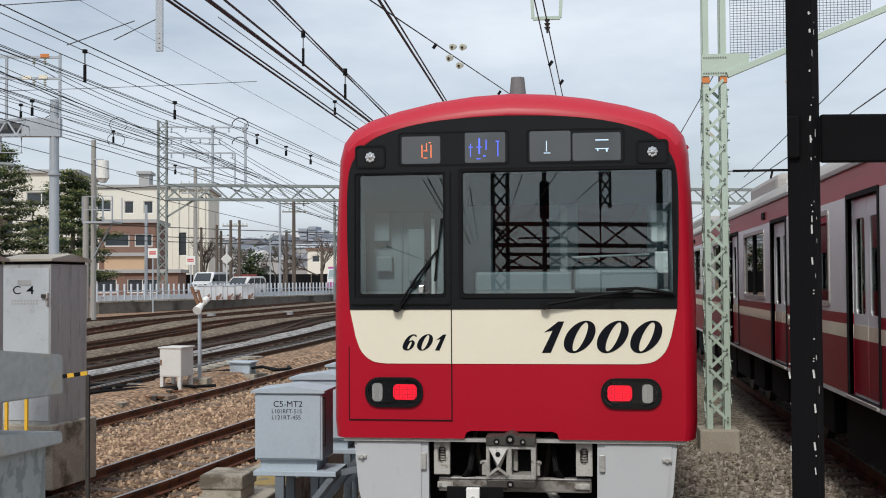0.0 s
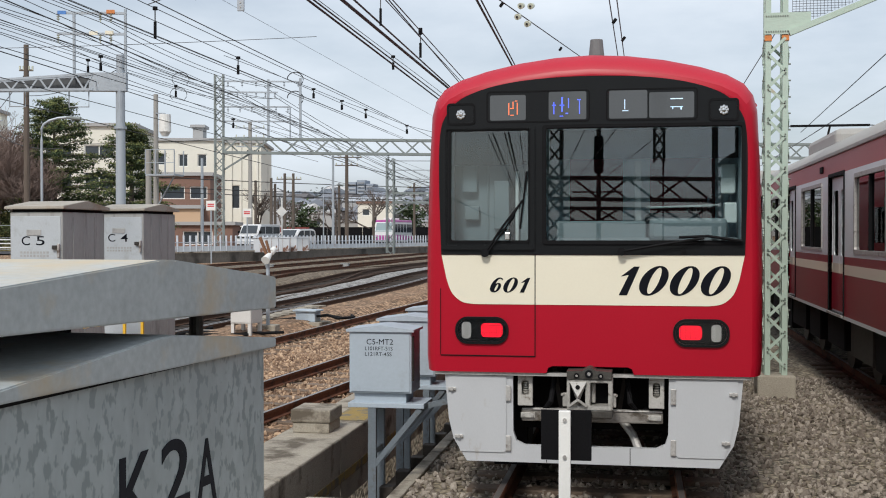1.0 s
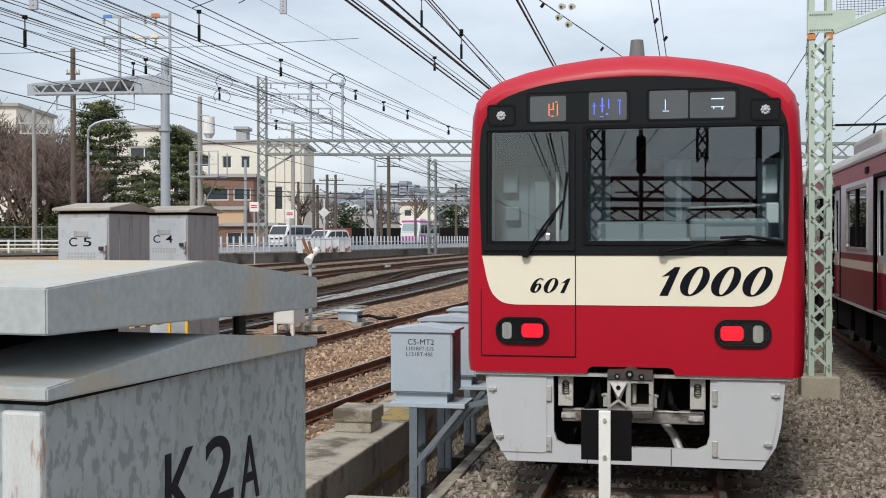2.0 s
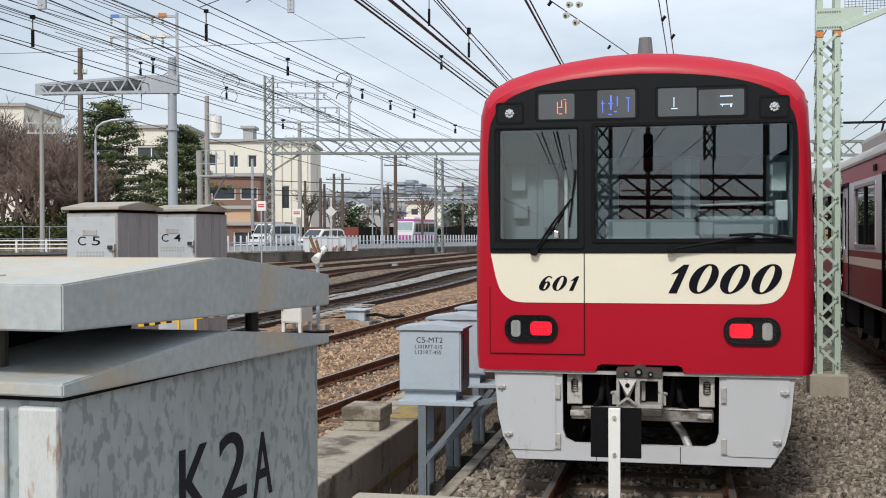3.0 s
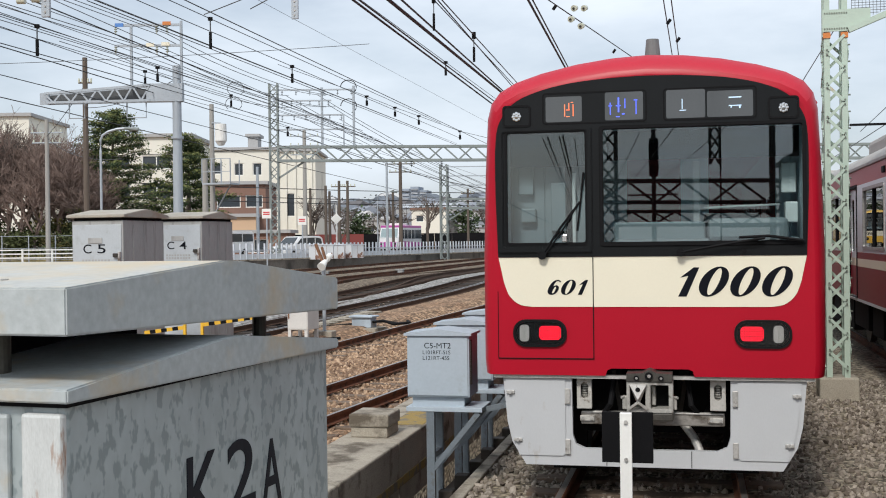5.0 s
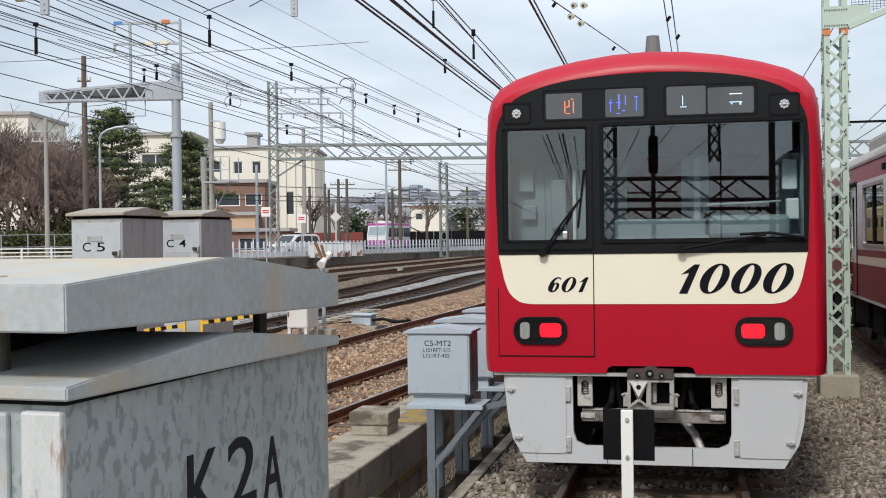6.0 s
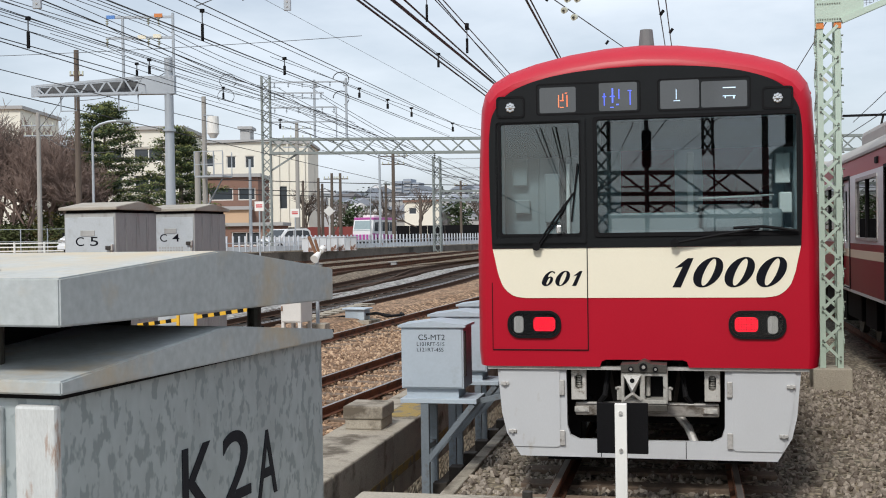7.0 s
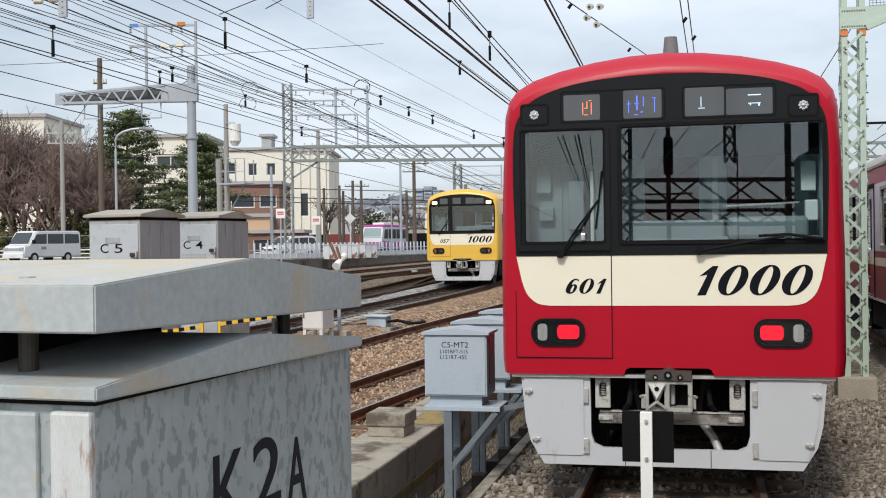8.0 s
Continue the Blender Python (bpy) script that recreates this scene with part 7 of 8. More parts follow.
def yard_wall():
    w = thing("retaining_wall", "stained grey concrete retaining wall along the yard", "wall", kind="structure")
    f = thing("fence", "pale blue-white picket fence on the retaining wall", "fence")
    rnd = random.Random(11)
    for (a, b) in along_wall(4.0):
        part("wall_panel", bar(bmesh.new(), (*a, 0.55), (*b, 0.55), 0.3, 1.05), WALL_DARK, w)
        part("coping", bar(bmesh.new(), (*a, 1.1), (*b, 1.1), 0.38, 0.09), CONCRETE, w)
        part("panel", bar(bmesh.new(), (*a, 1.3), (*b, 1.3), 0.05, 0.36), FENCE_PANEL, f)
        part("rail", bar(bmesh.new(), (*a, 1.72), (*b, 1.72), 0.04, 0.05), FENCE_WHITE, f)
    pick = None
    for (a, b) in along_wall(0.65):
        x, y = a
        if pick is None:
            bm = box(bmesh.new(), -0.05, 0.05, -0.05, 0.05, 0.0, 1.05)
            pick = part("picket", bm, FENCE_WHITE, f)
            o = pick
        else:
            o = new("picket", pick.data)
            o.parent = f
        o.matrix_basis = pose(x, y, 1.1)
    for i, (u, v, h) in enumerate(((-25.5, 66.6, 0.72), (-25.2, 68.2, 0.75), (-24.9, 69.8, 0.72), (-24.7, 71.0, 0.75), (-24.4, 73.0, 0.72))):
        e = thing("equipment_cabinet", "pale rust-streaked equipment cabinet at the fence", "cabinet", pose(u + 0.35, v - 0.4, 1.0, 0, 0, 12), "fence cabinets")
        part("body", box(bmesh.new(), -0.45, 0.45, -0.25, 0.25, 0.0, h + 0.25, 0.02), RUST_PANEL, e)
        part("door_seam", box(bmesh.new(), -0.01, 0.01, -0.256, -0.25, 0.05, h + 0.2), RUST, e)
        part("roof", box(bmesh.new(), -0.5, 0.5, -0.3, 0.3, h + 0.25, h + 0.3), FENCE_PANEL, e)
    # guard rail by the road at the shrubs
    g = thing("guard_rail", "white steel guard rail beside the road", "guard rail")
    a, b = Vector((-66.0, 56.0, 0.1)), Vector((-38.5, 62.5, 0.1))
    for z in (1.25, 1.52, 1.78):
        part("rail", bar(bmesh.new(), a + Vector((0, 0, z)), b + Vector((0, 0, z)), 0.06, 0.08), WHITE, g)
    for i in range(15):
        q = a + (b - a) * (i / 14)
        part("post", tube(bmesh.new(), q + Vector((0, 0, 0.5)), q + Vector((0, 0, 1.85)), 0.07, 8), WHITE, g)
    for x, y, h, wd in ((-25.7, 58.4, 3.75, 0.3), (-26.2, 66.5, 3.45, 0.32)):
        s = thing("road_sign", "white board with red lettering bars on a post", "sign", pose(x, y, 0), "road signs")
        part("post", tube(bmesh.new(), (0, 0, 0.4), (0, 0, h), 0.05, 8), MAST_GREY, s)
        brd = part("board", box(bmesh.new(), -wd, wd, -0.06, -0.03, h - 0.05, h + 0.55, 0.01), WHITE, s)
        for z in (0.32, 0.2):
            part("lettering_bar", box(bmesh.new(), -wd * 0.7, wd * 0.7, -0.064, -0.06, h + z - 0.03, h + z + 0.05), SIGN_RED, brd)
    s = thing("road_sign", "white diamond sign seen from behind", "sign", pose(-25.4, 71.8, 0), "road signs")
    part("post", tube(bmesh.new(), (0, 0, 0.4), (0, 0, 4.9), 0.06, 8), WHITE, s)
    part("board", plate(bmesh.new(), [[(-0.42, 3.9), (0, 3.48), (0.42, 3.9), (0, 4.32)]], -0.08, -0.05), WHITE, s)
    s = thing("road_sign", "yellow diamond warning sign on a post", "sign", pose(-40.4, 49.4, 0), "road signs")
    part("post", tube(bmesh.new(), (0, 0, 0.8), (0, 0, 3.2), 0.05, 8), WHITE, s)
    part("board", plate(bmesh.new(), [[(-0.35, 3.4), (0, 3.0), (0.35, 3.4), (0, 3.8)]], -0.08, -0.05), HAZARD, s)


yard_wall()


# ---- buildings ----
def house(name, label, x0, x1, y, depth, z0, z1, wall, windows=(), roof=None, turn=12.3, cat="building"):
    t = thing(name, label, cat, Matrix.Translation((x0, y, 0)) @ Matrix.Rotation(radians(turn), 4, "Z"))
    w = x1 - x0
    holes = [[(a, c), (b, c), (b, d), (a, d)] for a, b, c, d in windows]
    part("front_wall", plate(bmesh.new(), [[(0, z0), (w, z0), (w, z1), (0, z1)]] + holes, 0, 0.3), wall, t)
    part("rear_wall", box(bmesh.new(), 0.0, w, 0.31, depth, z0, z1), wall, t)
    part("roof", box(bmesh.new(), -0.3, w + 0.3, -0.3, depth + 0.3, z1, z1 + 0.35), roof or GREY_WALL, t)
    for a, b, c, d in windows:
        g = part("window", box(bmesh.new(), a, b, 0.2, 0.24, c, d), DARK_GLASS, t, "dark window")
        fr = bmesh.new()
        part("window_frame", plate(fr, [[(a, c), (b, c), (b, d), (a, d)], [(a + 0.1, c + 0.1), (b - 0.1, c + 0.1), (b - 0.1, d - 0.1), (a + 0.1, d - 0.1)]], 0.1, 0.2), WHITE, g)
        n = max(1, int((b - a) / 1.3))
        for i in range(1, n):
            x = a + (b - a) * i / n
            part("mullion", box(bmesh.new(), x - 0.05, x + 0.05, 0.12, 0.2, c + 0.1, d - 0.1), WHITE, g)
    return t


house("school_building", "cream four-storey building with plain end wall", -62.0, -51.8, 130.0, 12, 0.8, 14.3, CREAM_WALL, [(0.8, 2.6, 11.2, 12.7), (4.2, 5.4, 11.0, 12.6), (6.6, 7.8, 11.0, 12.6), (0.8, 2.6, 8.0, 9.5), (4.2, 7.8, 8.0, 9.6), (1.0, 7.8, 5.0, 6.5)])
wing = house("school_wing", "plain cream stair tower of the school", -51.8, -47.3, 131.6, 13, 0.8, 14.0, CREAM_WALL, [(0.6, 1.8, 5.6, 8.6)])
for k in range(4):
    part("lettering_bar", box(bmesh.new(), 2.7 + 0.42 * k, 3.0 + 0.42 * k, -0.06, 0.0, 12.6, 13.1), DARK_STEEL, wing)
for x in (0.7, 1.9, 3.1, 4.0):
    part("pilaster", box(bmesh.new(), x - 0.12, x + 0.12, -0.25, 0.0, 0.8, 14.0), CREAM_WALL, wing)
house("rooftop_hut", "small cream hut on the school roof", -56.8, -55.5, 133.0, 3, 14.6, 16.2, GREY_WALL)
house("apartment_block", "cream apartment building with wide dark windows", -60.0, -50.4, 99.6, 10, 0.8, 13.3, CREAM_WALL, [(4.6, 7.6, 10.0, 11.4), (4.6, 7.6, 6.8, 8.6), (0.6, 3.4, 10.0, 11.4), (0.6, 3.4, 6.8, 8.6), (0.6, 7.6, 3.4, 5.2)])
house("apartment_block", "grey and cream building behind bare trees", -88.0, -66.3, 93.4, 12, 0.8, 15.6, CREAM_WALL, [(14.0, 17.5, 10.4, 11.8), (8.0, 12.0, 10.4, 11.8), (8.0, 17.5, 7.0, 8.6)])
house("brown_house", "brown brick house with a tan balcony front", -48.6, -43.0, 102.4, 8, 0.8, 8.3, BROWN_WALL, [(0.5, 3.0, 5.9, 7.2), (3.5, 5.3, 5.9, 7.2)])
house("balcony_front", "tan rendered balcony front", -47.6, -43.6, 101.4, 1.2, 3.4, 4.9, TAN_WALL)
house("low_shop", "low shop with dark eaves along the road", -49.0, -40.0, 100.2, 6, 0.8, 3.2, BROWN_WALL, [(1, 3, 1.2, 2.6), (4, 7, 1.2, 2.6)])
t = thing("hoarding", "black and dark red site hoarding along the road", "hoarding")
for i in range(18):
    part("panel", box(bmesh.new(), i * 2.0, i * 2.0 + 1.97, 0, 0.1, 0.8, 3.1), RED_FENCE if 2 <= i <= 4 else BLACK, t)
t.matrix_basis = Matrix.Translation((-46.0, 114.0, 0)) @ Matrix.Rotation(radians(13), 4, "Z")
t = thing("flat_bridge", "pale concrete road bridge crossing beyond the yard", "bridge")
part("deck", box(bmesh.new(), -70, 40, 260, 268, 9.0, 10.4), GREY_WALL, t)
part("parapet", box(bmesh.new(), -70, 40, 259.6, 260, 10.4, 11.3), FENCE_WHITE, t)
for x in range(-66, 40, 12):
    part("pier", box(bmesh.new(), x, x + 1.6, 261, 267, 1.5, 9.0), GREY_WALL, t)
rnd = random.Random(21)
for i in range(16):
    x = -66 + i * 5.2 + rnd.uniform(-1, 1)
    y = 190 + rnd.uniform(-15, 30)
    h = rnd.uniform(4.5, 8.0)
    house("house", "hazy low house beyond the tracks", x, x + rnd.uniform(4, 7), y, 6, 2.0, h, rnd.choice((GREY_WALL, CREAM_WALL, TOWN)), [(0.8, 2.2, h - 2.2, h - 1.0)] if i % 2 else (), rnd.choice((GREY_WALL, TOWN, BROWN_WALL)))


def distance():
    bm = bmesh.new()
    for band, (y, h, j) in enumerate(((520, 23, 0.0), (760, 35, 3.0))):
        rows = []
        for i in range(121):
            x = -620 + i * 9
            top = h * (0.78 + 0.35 * noise.noise((x * 0.006 + j, band * 7.1, 0))) + 1.6 * noise.noise((x * 0.05, band, 3)) + 0.8 * noise.noise((x * 0.21, band, 3))
            rows.append([bm.verts.new((x, y - 140, 3)), bm.verts.new((x, y - 60, 3 + top * 0.55)), bm.verts.new((x, y, 3 + top)), bm.verts.new((x, y + 60, 0))])
        for a, b in zip(rows, rows[1:]):
            for k in range(3):
                bm.faces.new((a[k], a[k + 1], b[k + 1], b[k]))
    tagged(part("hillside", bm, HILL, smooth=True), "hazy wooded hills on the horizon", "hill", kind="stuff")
    rnd = random.Random(4)
    mesh = []
    for k in range(6):
        bm = bmesh.new()
        w, d, h = rnd.uniform(4, 9), rnd.uniform(5, 8), rnd.uniform(3, 7)
        box(bm, -w / 2, w / 2, -d / 2, d / 2, -3, h)
        a = [bm.verts.new(p) for p in ((-w / 2 - 0.4, -d / 2 - 0.4, h), (w / 2 + 0.4, -d / 2 - 0.4, h), (w / 2 + 0.4, d / 2 + 0.4, h), (-w / 2 - 0.4, d / 2 + 0.4, h), (-w / 2, 0, h + 2), (w / 2, 0, h + 2))]
        for f in ((0, 1, 5, 4), (2, 3, 4, 5), (0, 4, 3), (1, 2, 5)):
            bm.faces.new([a[i] for i in f])
        mesh.append(bm)
    town = bmesh.new()
    for i in range(800):
        x, y = rnd.uniform(-280, 60), rnd.uniform(250, 505)
        src = rnd.choice(mesh)
        z = 3 + max(0, (y - 330)) / 180 * 14
        m = Matrix.Translation((x, y, z)) @ Matrix.Rotation(rnd.uniform(0, 3), 4, "Z")
        mp = {v: town.verts.new(m @ v.co) for v in src.verts}
        for f in src.faces:
            town.faces.new([mp[v] for v in f.verts])
    for b in mesh:
        b.free()
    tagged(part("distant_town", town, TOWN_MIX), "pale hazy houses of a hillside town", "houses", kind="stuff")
    woods = bmesh.new()
    for i in range(420):
        x, y = rnd.uniform(-280, 60), rnd.uniform(240, 505)
        z = 3 + max(0, (y - 330)) / 180 * 14
        leaf_cloud(woods, rnd, (x, y, z + rnd.uniform(2, 5)), (1.6, 1.6, 1.5), 16, 1.5)
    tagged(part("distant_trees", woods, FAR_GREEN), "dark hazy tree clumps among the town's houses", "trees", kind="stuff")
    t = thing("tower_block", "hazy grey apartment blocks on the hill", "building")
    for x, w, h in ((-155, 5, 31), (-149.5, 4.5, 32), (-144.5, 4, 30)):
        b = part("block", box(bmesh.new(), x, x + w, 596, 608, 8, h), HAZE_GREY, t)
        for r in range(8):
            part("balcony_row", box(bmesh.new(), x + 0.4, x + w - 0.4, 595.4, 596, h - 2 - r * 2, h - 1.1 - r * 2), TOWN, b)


def island_mix(name, tones, rough=0.95):
    m = mat(name, tones[0], rough, spread=0.1, scale=0.1, fine=1.0, bump=0)
    n, l = m.node_tree.nodes, m.node_tree.links
    geo, ra = n.new("ShaderNodeNewGeometry"), n.new("ShaderNodeValToRGB")
    ra.color_ramp.interpolation = "CONSTANT"
    while len(ra.color_ramp.elements) < len(tones):
        ra.color_ramp.elements.new(0.5)
    for i, c in enumerate(tones):
        ra.color_ramp.elements[i].position, ra.color_ramp.elements[i].color = i / len(tones), (*c, 1)
    l.new(geo.outputs["Random Per Island"], ra.inputs["Fac"])
    l.new(ra.outputs["Color"], n["Principled BSDF"].inputs["Base Color"])
    return m


# house tones greyed towards blue to carry the haze
TOWN_MIX = island_mix("haze_tinted_town_mix", [(0.15, 0.17, 0.20), (0.40, 0.41, 0.43), (0.24, 0.26, 0.30), (0.13, 0.125, 0.13), (0.50, 0.50, 0.50), (0.18, 0.20, 0.22)])


# ---- trees ----
def leaf_cloud(bm, rnd, centre, spread, n, size, droop=0.0):
    for _ in range(n):
        p = Vector(centre) + Vector((rnd.gauss(0, spread[0]), rnd.gauss(0, spread[1]), rnd.gauss(0, spread[2])))
        a = Vector((rnd.uniform(-1, 1), rnd.uniform(-1, 1), rnd.uniform(-0.5, 0.5) - droop)).normalized() * size * rnd.uniform(0.6, 1.5)
        b = Vector((rnd.uniform(-1, 1), rnd.uniform(-1, 1), rnd.uniform(-1, 1))).normalized() * size * rnd.uniform(0.25, 0.6)
        bm.faces.new([bm.verts.new(p), bm.verts.new(p + a * 0.5 + b), bm.verts.new(p + a), bm.verts.new(p + a * 0.5 - b)])


# green dulled to grey, the haze being part of the colour
FAR_GREEN = mat("haze_tinted_dark_woods", (0.075, 0.085, 0.08), 1.0, spread=0.3, scale=0.05, bump=0)
distance()


def conifer(x, y, z0, z1, wide, seed):
    rnd = random.Random(seed)
    t = thing("conifer_tree", "dense dark green cedar with layered boughs", "tree", pose(x, y, z0), "cedars")
    h = z1 - z0
    part("trunk", tube(bmesh.new(), (0, 0, 0), (0, 0, h * 0.96), 0.28, 10, 0.05), BARK, t)
    dark, tips, limbs = bmesh.new(), bmesh.new(), bmesh.new()
    z = h * 0.12
    while z < h * 0.985:
        k = 1 - (z / h)
        r = wide * (0.05 + 0.8 * k ** 0.55) * rnd.uniform(0.75, 1.12)
        n = 5 + int(6 * k)
        a0 = rnd.uniform(0, 6)
        for i in range(n):
            a = a0 + 2 * math.pi * i / n + rnd.uniform(-0.3, 0.3)
            rr = r * rnd.uniform(0.6, 1.15)
            e = Vector((rr * math.cos(a), rr * math.sin(a), z + 0.10 * rr + rnd.uniform(-0.35, 0.4)))
            sweep(limbs, [(0, 0, z), tuple(e * 0.5 + Vector((0, 0, z * 0.5 + 0.05))), tuple(e)], 0.035, 4)
            for s in (0.25, 0.4, 0.55, 0.7, 0.82, 0.92, 1.0):
                q = Vector((0, 0, z)).lerp(e, s)
                # darker needles sit just below each bough, lighter olive ones just above
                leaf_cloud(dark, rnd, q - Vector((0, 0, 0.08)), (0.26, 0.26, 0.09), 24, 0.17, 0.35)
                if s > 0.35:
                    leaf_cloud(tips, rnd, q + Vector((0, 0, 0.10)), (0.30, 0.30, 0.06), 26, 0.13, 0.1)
        z += 0.68 * (0.7 + 0.6 * k)
    part("limb_work", limbs, BARK, t)
    part("crown", dark, CONIFER, t, "darker needles just below the boughs")
    part("bough_top_needles", tips, CONIFER_OLIVE, t, "lighter olive needles just above the boughs")


conifer(-43.9, 72.9, 1.0, 12.6, 6.6, 1)
conifer(-38.2, 74.2, 1.0, 10.8, 4.8, 2)
conifer(-47.2, 75.5, 1.0, 9.8, 3.6, 6)


def bare_tree(x, y, z0, h, seed, material=None, twigs=5):
    rnd = random.Random(seed)
    t = thing("bare_tree", "leafless winter tree with fine brown twigs", "tree", pose(x, y, z0), "bare trees")
    bm = bmesh.new()
    def grow(p, d, length, r, level):
        q = p + d * length
        mid = p + d * length * 0.5 + Vector((rnd.uniform(-1, 1), rnd.uniform(-1, 1), 0)) * length * 0.07
        sweep(bm, [p, mid, q] if level < 4 else [p, q], max(r, 0.013), 3 if level > 2 else 6)
        if level >= twigs:
            return
        for _ in range(4 if level < 3 else 3):
            nd = (d + Vector((rnd.gauss(0, 0.55), rnd.gauss(0, 0.55), rnd.gauss(0.2, 0.25)))).normalized()
            grow(p + d * length * rnd.uniform(0.55, 1.0), nd, length * rnd.uniform(0.6, 0.82), r * 0.6, level + 1)
    grow(Vector((0, 0, 0)), Vector((rnd.uniform(-0.1, 0.1), 0, 1)), h * 0.28, h * 0.013, 0)
    part("branch_work", bm, material or BARK, t)


TWIG = mat("reddish_winter_twigs", (0.22, 0.16, 0.135), 0.95, spread=0.3, scale=1, bump=0)
for i, (x, y, h) in enumerate(((-51.5, 68, 14.5), (-48.8, 67, 14.0), (-47.0, 69, 13.0), (-45.5, 67.5, 11.5), (-53.5, 72, 15.5), (-42.6, 69.5, 9.0), (-50.2, 71, 14.0), (-44.0, 68.0, 9.5), (-52.6, 66, 12.0), (-49.6, 66.2, 11.0), (-47.9, 66.6, 11.5), (-46.2, 65.8, 9.0), (-54.6, 69, 13.0), (-48.4, 70.0, 13.0))):
    bare_tree(x, y, 0.9, h, 30 + i, BARK if i % 4 == 0 else TWIG, 6)
for i, (x, y, h) in enumerate(((-36.0, 98, 6.0), (-33.0, 97, 5.5), (-29.5, 118, 7.0), (-24.0, 128, 6.5), (-31.5, 110, 6.0))):
    bare_tree(x, y, 0.8, h * 1.5, 60 + i, BARK, 4)


def shrubs():
    rnd = random.Random(9)
    for i in range(26):
        x = -55 + (i % 13) * 1.25
        y = 64.0 + (x + 55) * 0.2 + (i // 13) * 1.8 + rnd.uniform(-0.4, 0.6)
        t = thing("shrub", "dull green evergreen shrub behind the guard rail", "shrub", pose(x, y, 1.0), "roadside shrubs")
        bm = bmesh.new()
        h = rnd.uniform(1.3, 2.4) + (i // 13) * 1.0
        for _ in range(26):
            leaf_cloud(bm, rnd, (rnd.gauss(0, 0.7), rnd.gauss(0, 0.5), h * rnd.uniform(0.1, 0.95)), (0.28, 0.28, 0.22), 30, 0.22)
        part("foliage", bm, SHRUB if i % 4 else GRASS_LEAF, t)
        part("stem", tube(bmesh.new(), (0, 0, 0), (0, 0, h * 0.7), 0.05, 6), BARK, t)
    for x, y, z0, h, w in ((-24.0, 140, 1.0, 6.5, 3.0), (-17.0, 150, 1.0, 5.5, 2.6), (-38, 120, 0.9, 5.0, 2.2), (-12, 165, 1.2, 6.0, 3.0), (-27.5, 132, 1.0, 5.0, 2.4)):
        t = thing("broadleaf_tree", "dark evergreen tree with rounded uneven crown", "tree", pose(x, y, z0), "far evergreens")
        part("trunk", tube(bmesh.new(), (0, 0, 0), (0, 0, h * 0.6), 0.2, 8, 0.08), BARK, t)
        bm = bmesh.new()
        for _ in range(40):
            a, r = rnd.uniform(0, 6.3), w * rnd.uniform(0.1, 0.75)
            leaf_cloud(bm, rnd, (r * math.cos(a), r * math.sin(a), h * rnd.uniform(0.25, 0.95)), (0.45, 0.45, 0.35), 24, 0.4)
        part("crown", bm, CONIFER, t)
    bm = bmesh.new()
    for i in range(2600):
        x = rnd.uniform(-62, -36)
        y = 61.0 + (x + 58) * 0.2 + rnd.uniform(0, 3.5)
        hh = rnd.uniform(0.3, 0.8)
        bm.faces.new([bm.verts.new((x, y, 1.0)), bm.verts.new((x + 0.06, y, 1.0)), bm.verts.new((x + rnd.uniform(-0.2, 0.2), y + rnd.uniform(-0.2, 0.2), 1.0 + hh))])
    tagged(part("dry_grass", bm, DRY_GRASS), "dry straw-coloured grass bank", "grass", kind="stuff")
    g = thing("mesh_fence", "thin grey chain-link fence in front of shrubs", "fence")
    a, b = Vector((-62, 60.0, 0.3)), Vector((-38, 65.0, 0.3))
    for i in range(14):
        q = a + (b - a) * (i / 13)
        part("post", tube(bmesh.new(), q + Vector((0, 0, 0.6)), q + Vector((0, 0, 2.6)), 0.04, 6), MAST_GREY, g)
    for z in (0.9, 1.7, 2.55):
        part("rail", bar(bmesh.new(), a + Vector((0, 0, z)), b + Vector((0, 0, z)), 0.03, 0.03), MAST_GREY, g)


GRASS_LEAF = mat("yellowing_shrub", (0.16, 0.14, 0.05), 0.95, spread=0.4, scale=1.5, bump=0)
shrubs()


# ---- vehicles ----
def vehicle(name, label, prof, glass_prof, width, paint, wheels_at, r, front_x, lower=None, category="van"):
    """Front towards -x; prof is the side outline."""
    t = thing(name, label, category)
    w = width / 2
    bm = plate(bmesh.new(), [prof], -w, w)
    bmesh.ops.recalc_face_normals(bm, faces=bm.faces[:])
    sharp = [e for e in bm.edges if abs(abs(e.verts[0].co.y) - w) < 1e-4 and abs(abs(e.verts[1].co.y) - w) < 1e-4 and len(e.link_faces) == 2 and e.calc_face_angle(0) > 0.7]
    bmesh.ops.bevel(bm, geom=sharp, offset=0.07, segments=2, affect="EDGES")
    part("body", bm, paint, t)
    for gp in glass_prof:
        for s in (-1, 1):
            y0, y1 = (w - 0.005, w + 0.004) if s > 0 else (-w - 0.004, -w + 0.005)
            part("side_window", plate(bmesh.new(), [gp], y0, y1), DARK_GLASS, t)
    if lower:
        for s in (-1, 1):
            y0, y1 = (w - 0.005, w + 0.003) if s > 0 else (-w - 0.003, -w + 0.005)
            part("lower_panel", plate(bmesh.new(), [lower[0]], y0, y1), lower[1], t)
    for x in wheels_at:
        for s in (-1, 1):
            wh = part("wheel", tube(bmesh.new(), (x, s * (w - 0.2), r), (x, s * (w + 0.01), r), r, 20), TYRE, t)
            part("hub", tube(bmesh.new(), (x, s * (w + 0.01), r), (x, s * (w + 0.02), r), r * 0.55, 12), REFLECTOR, wh)
    return t


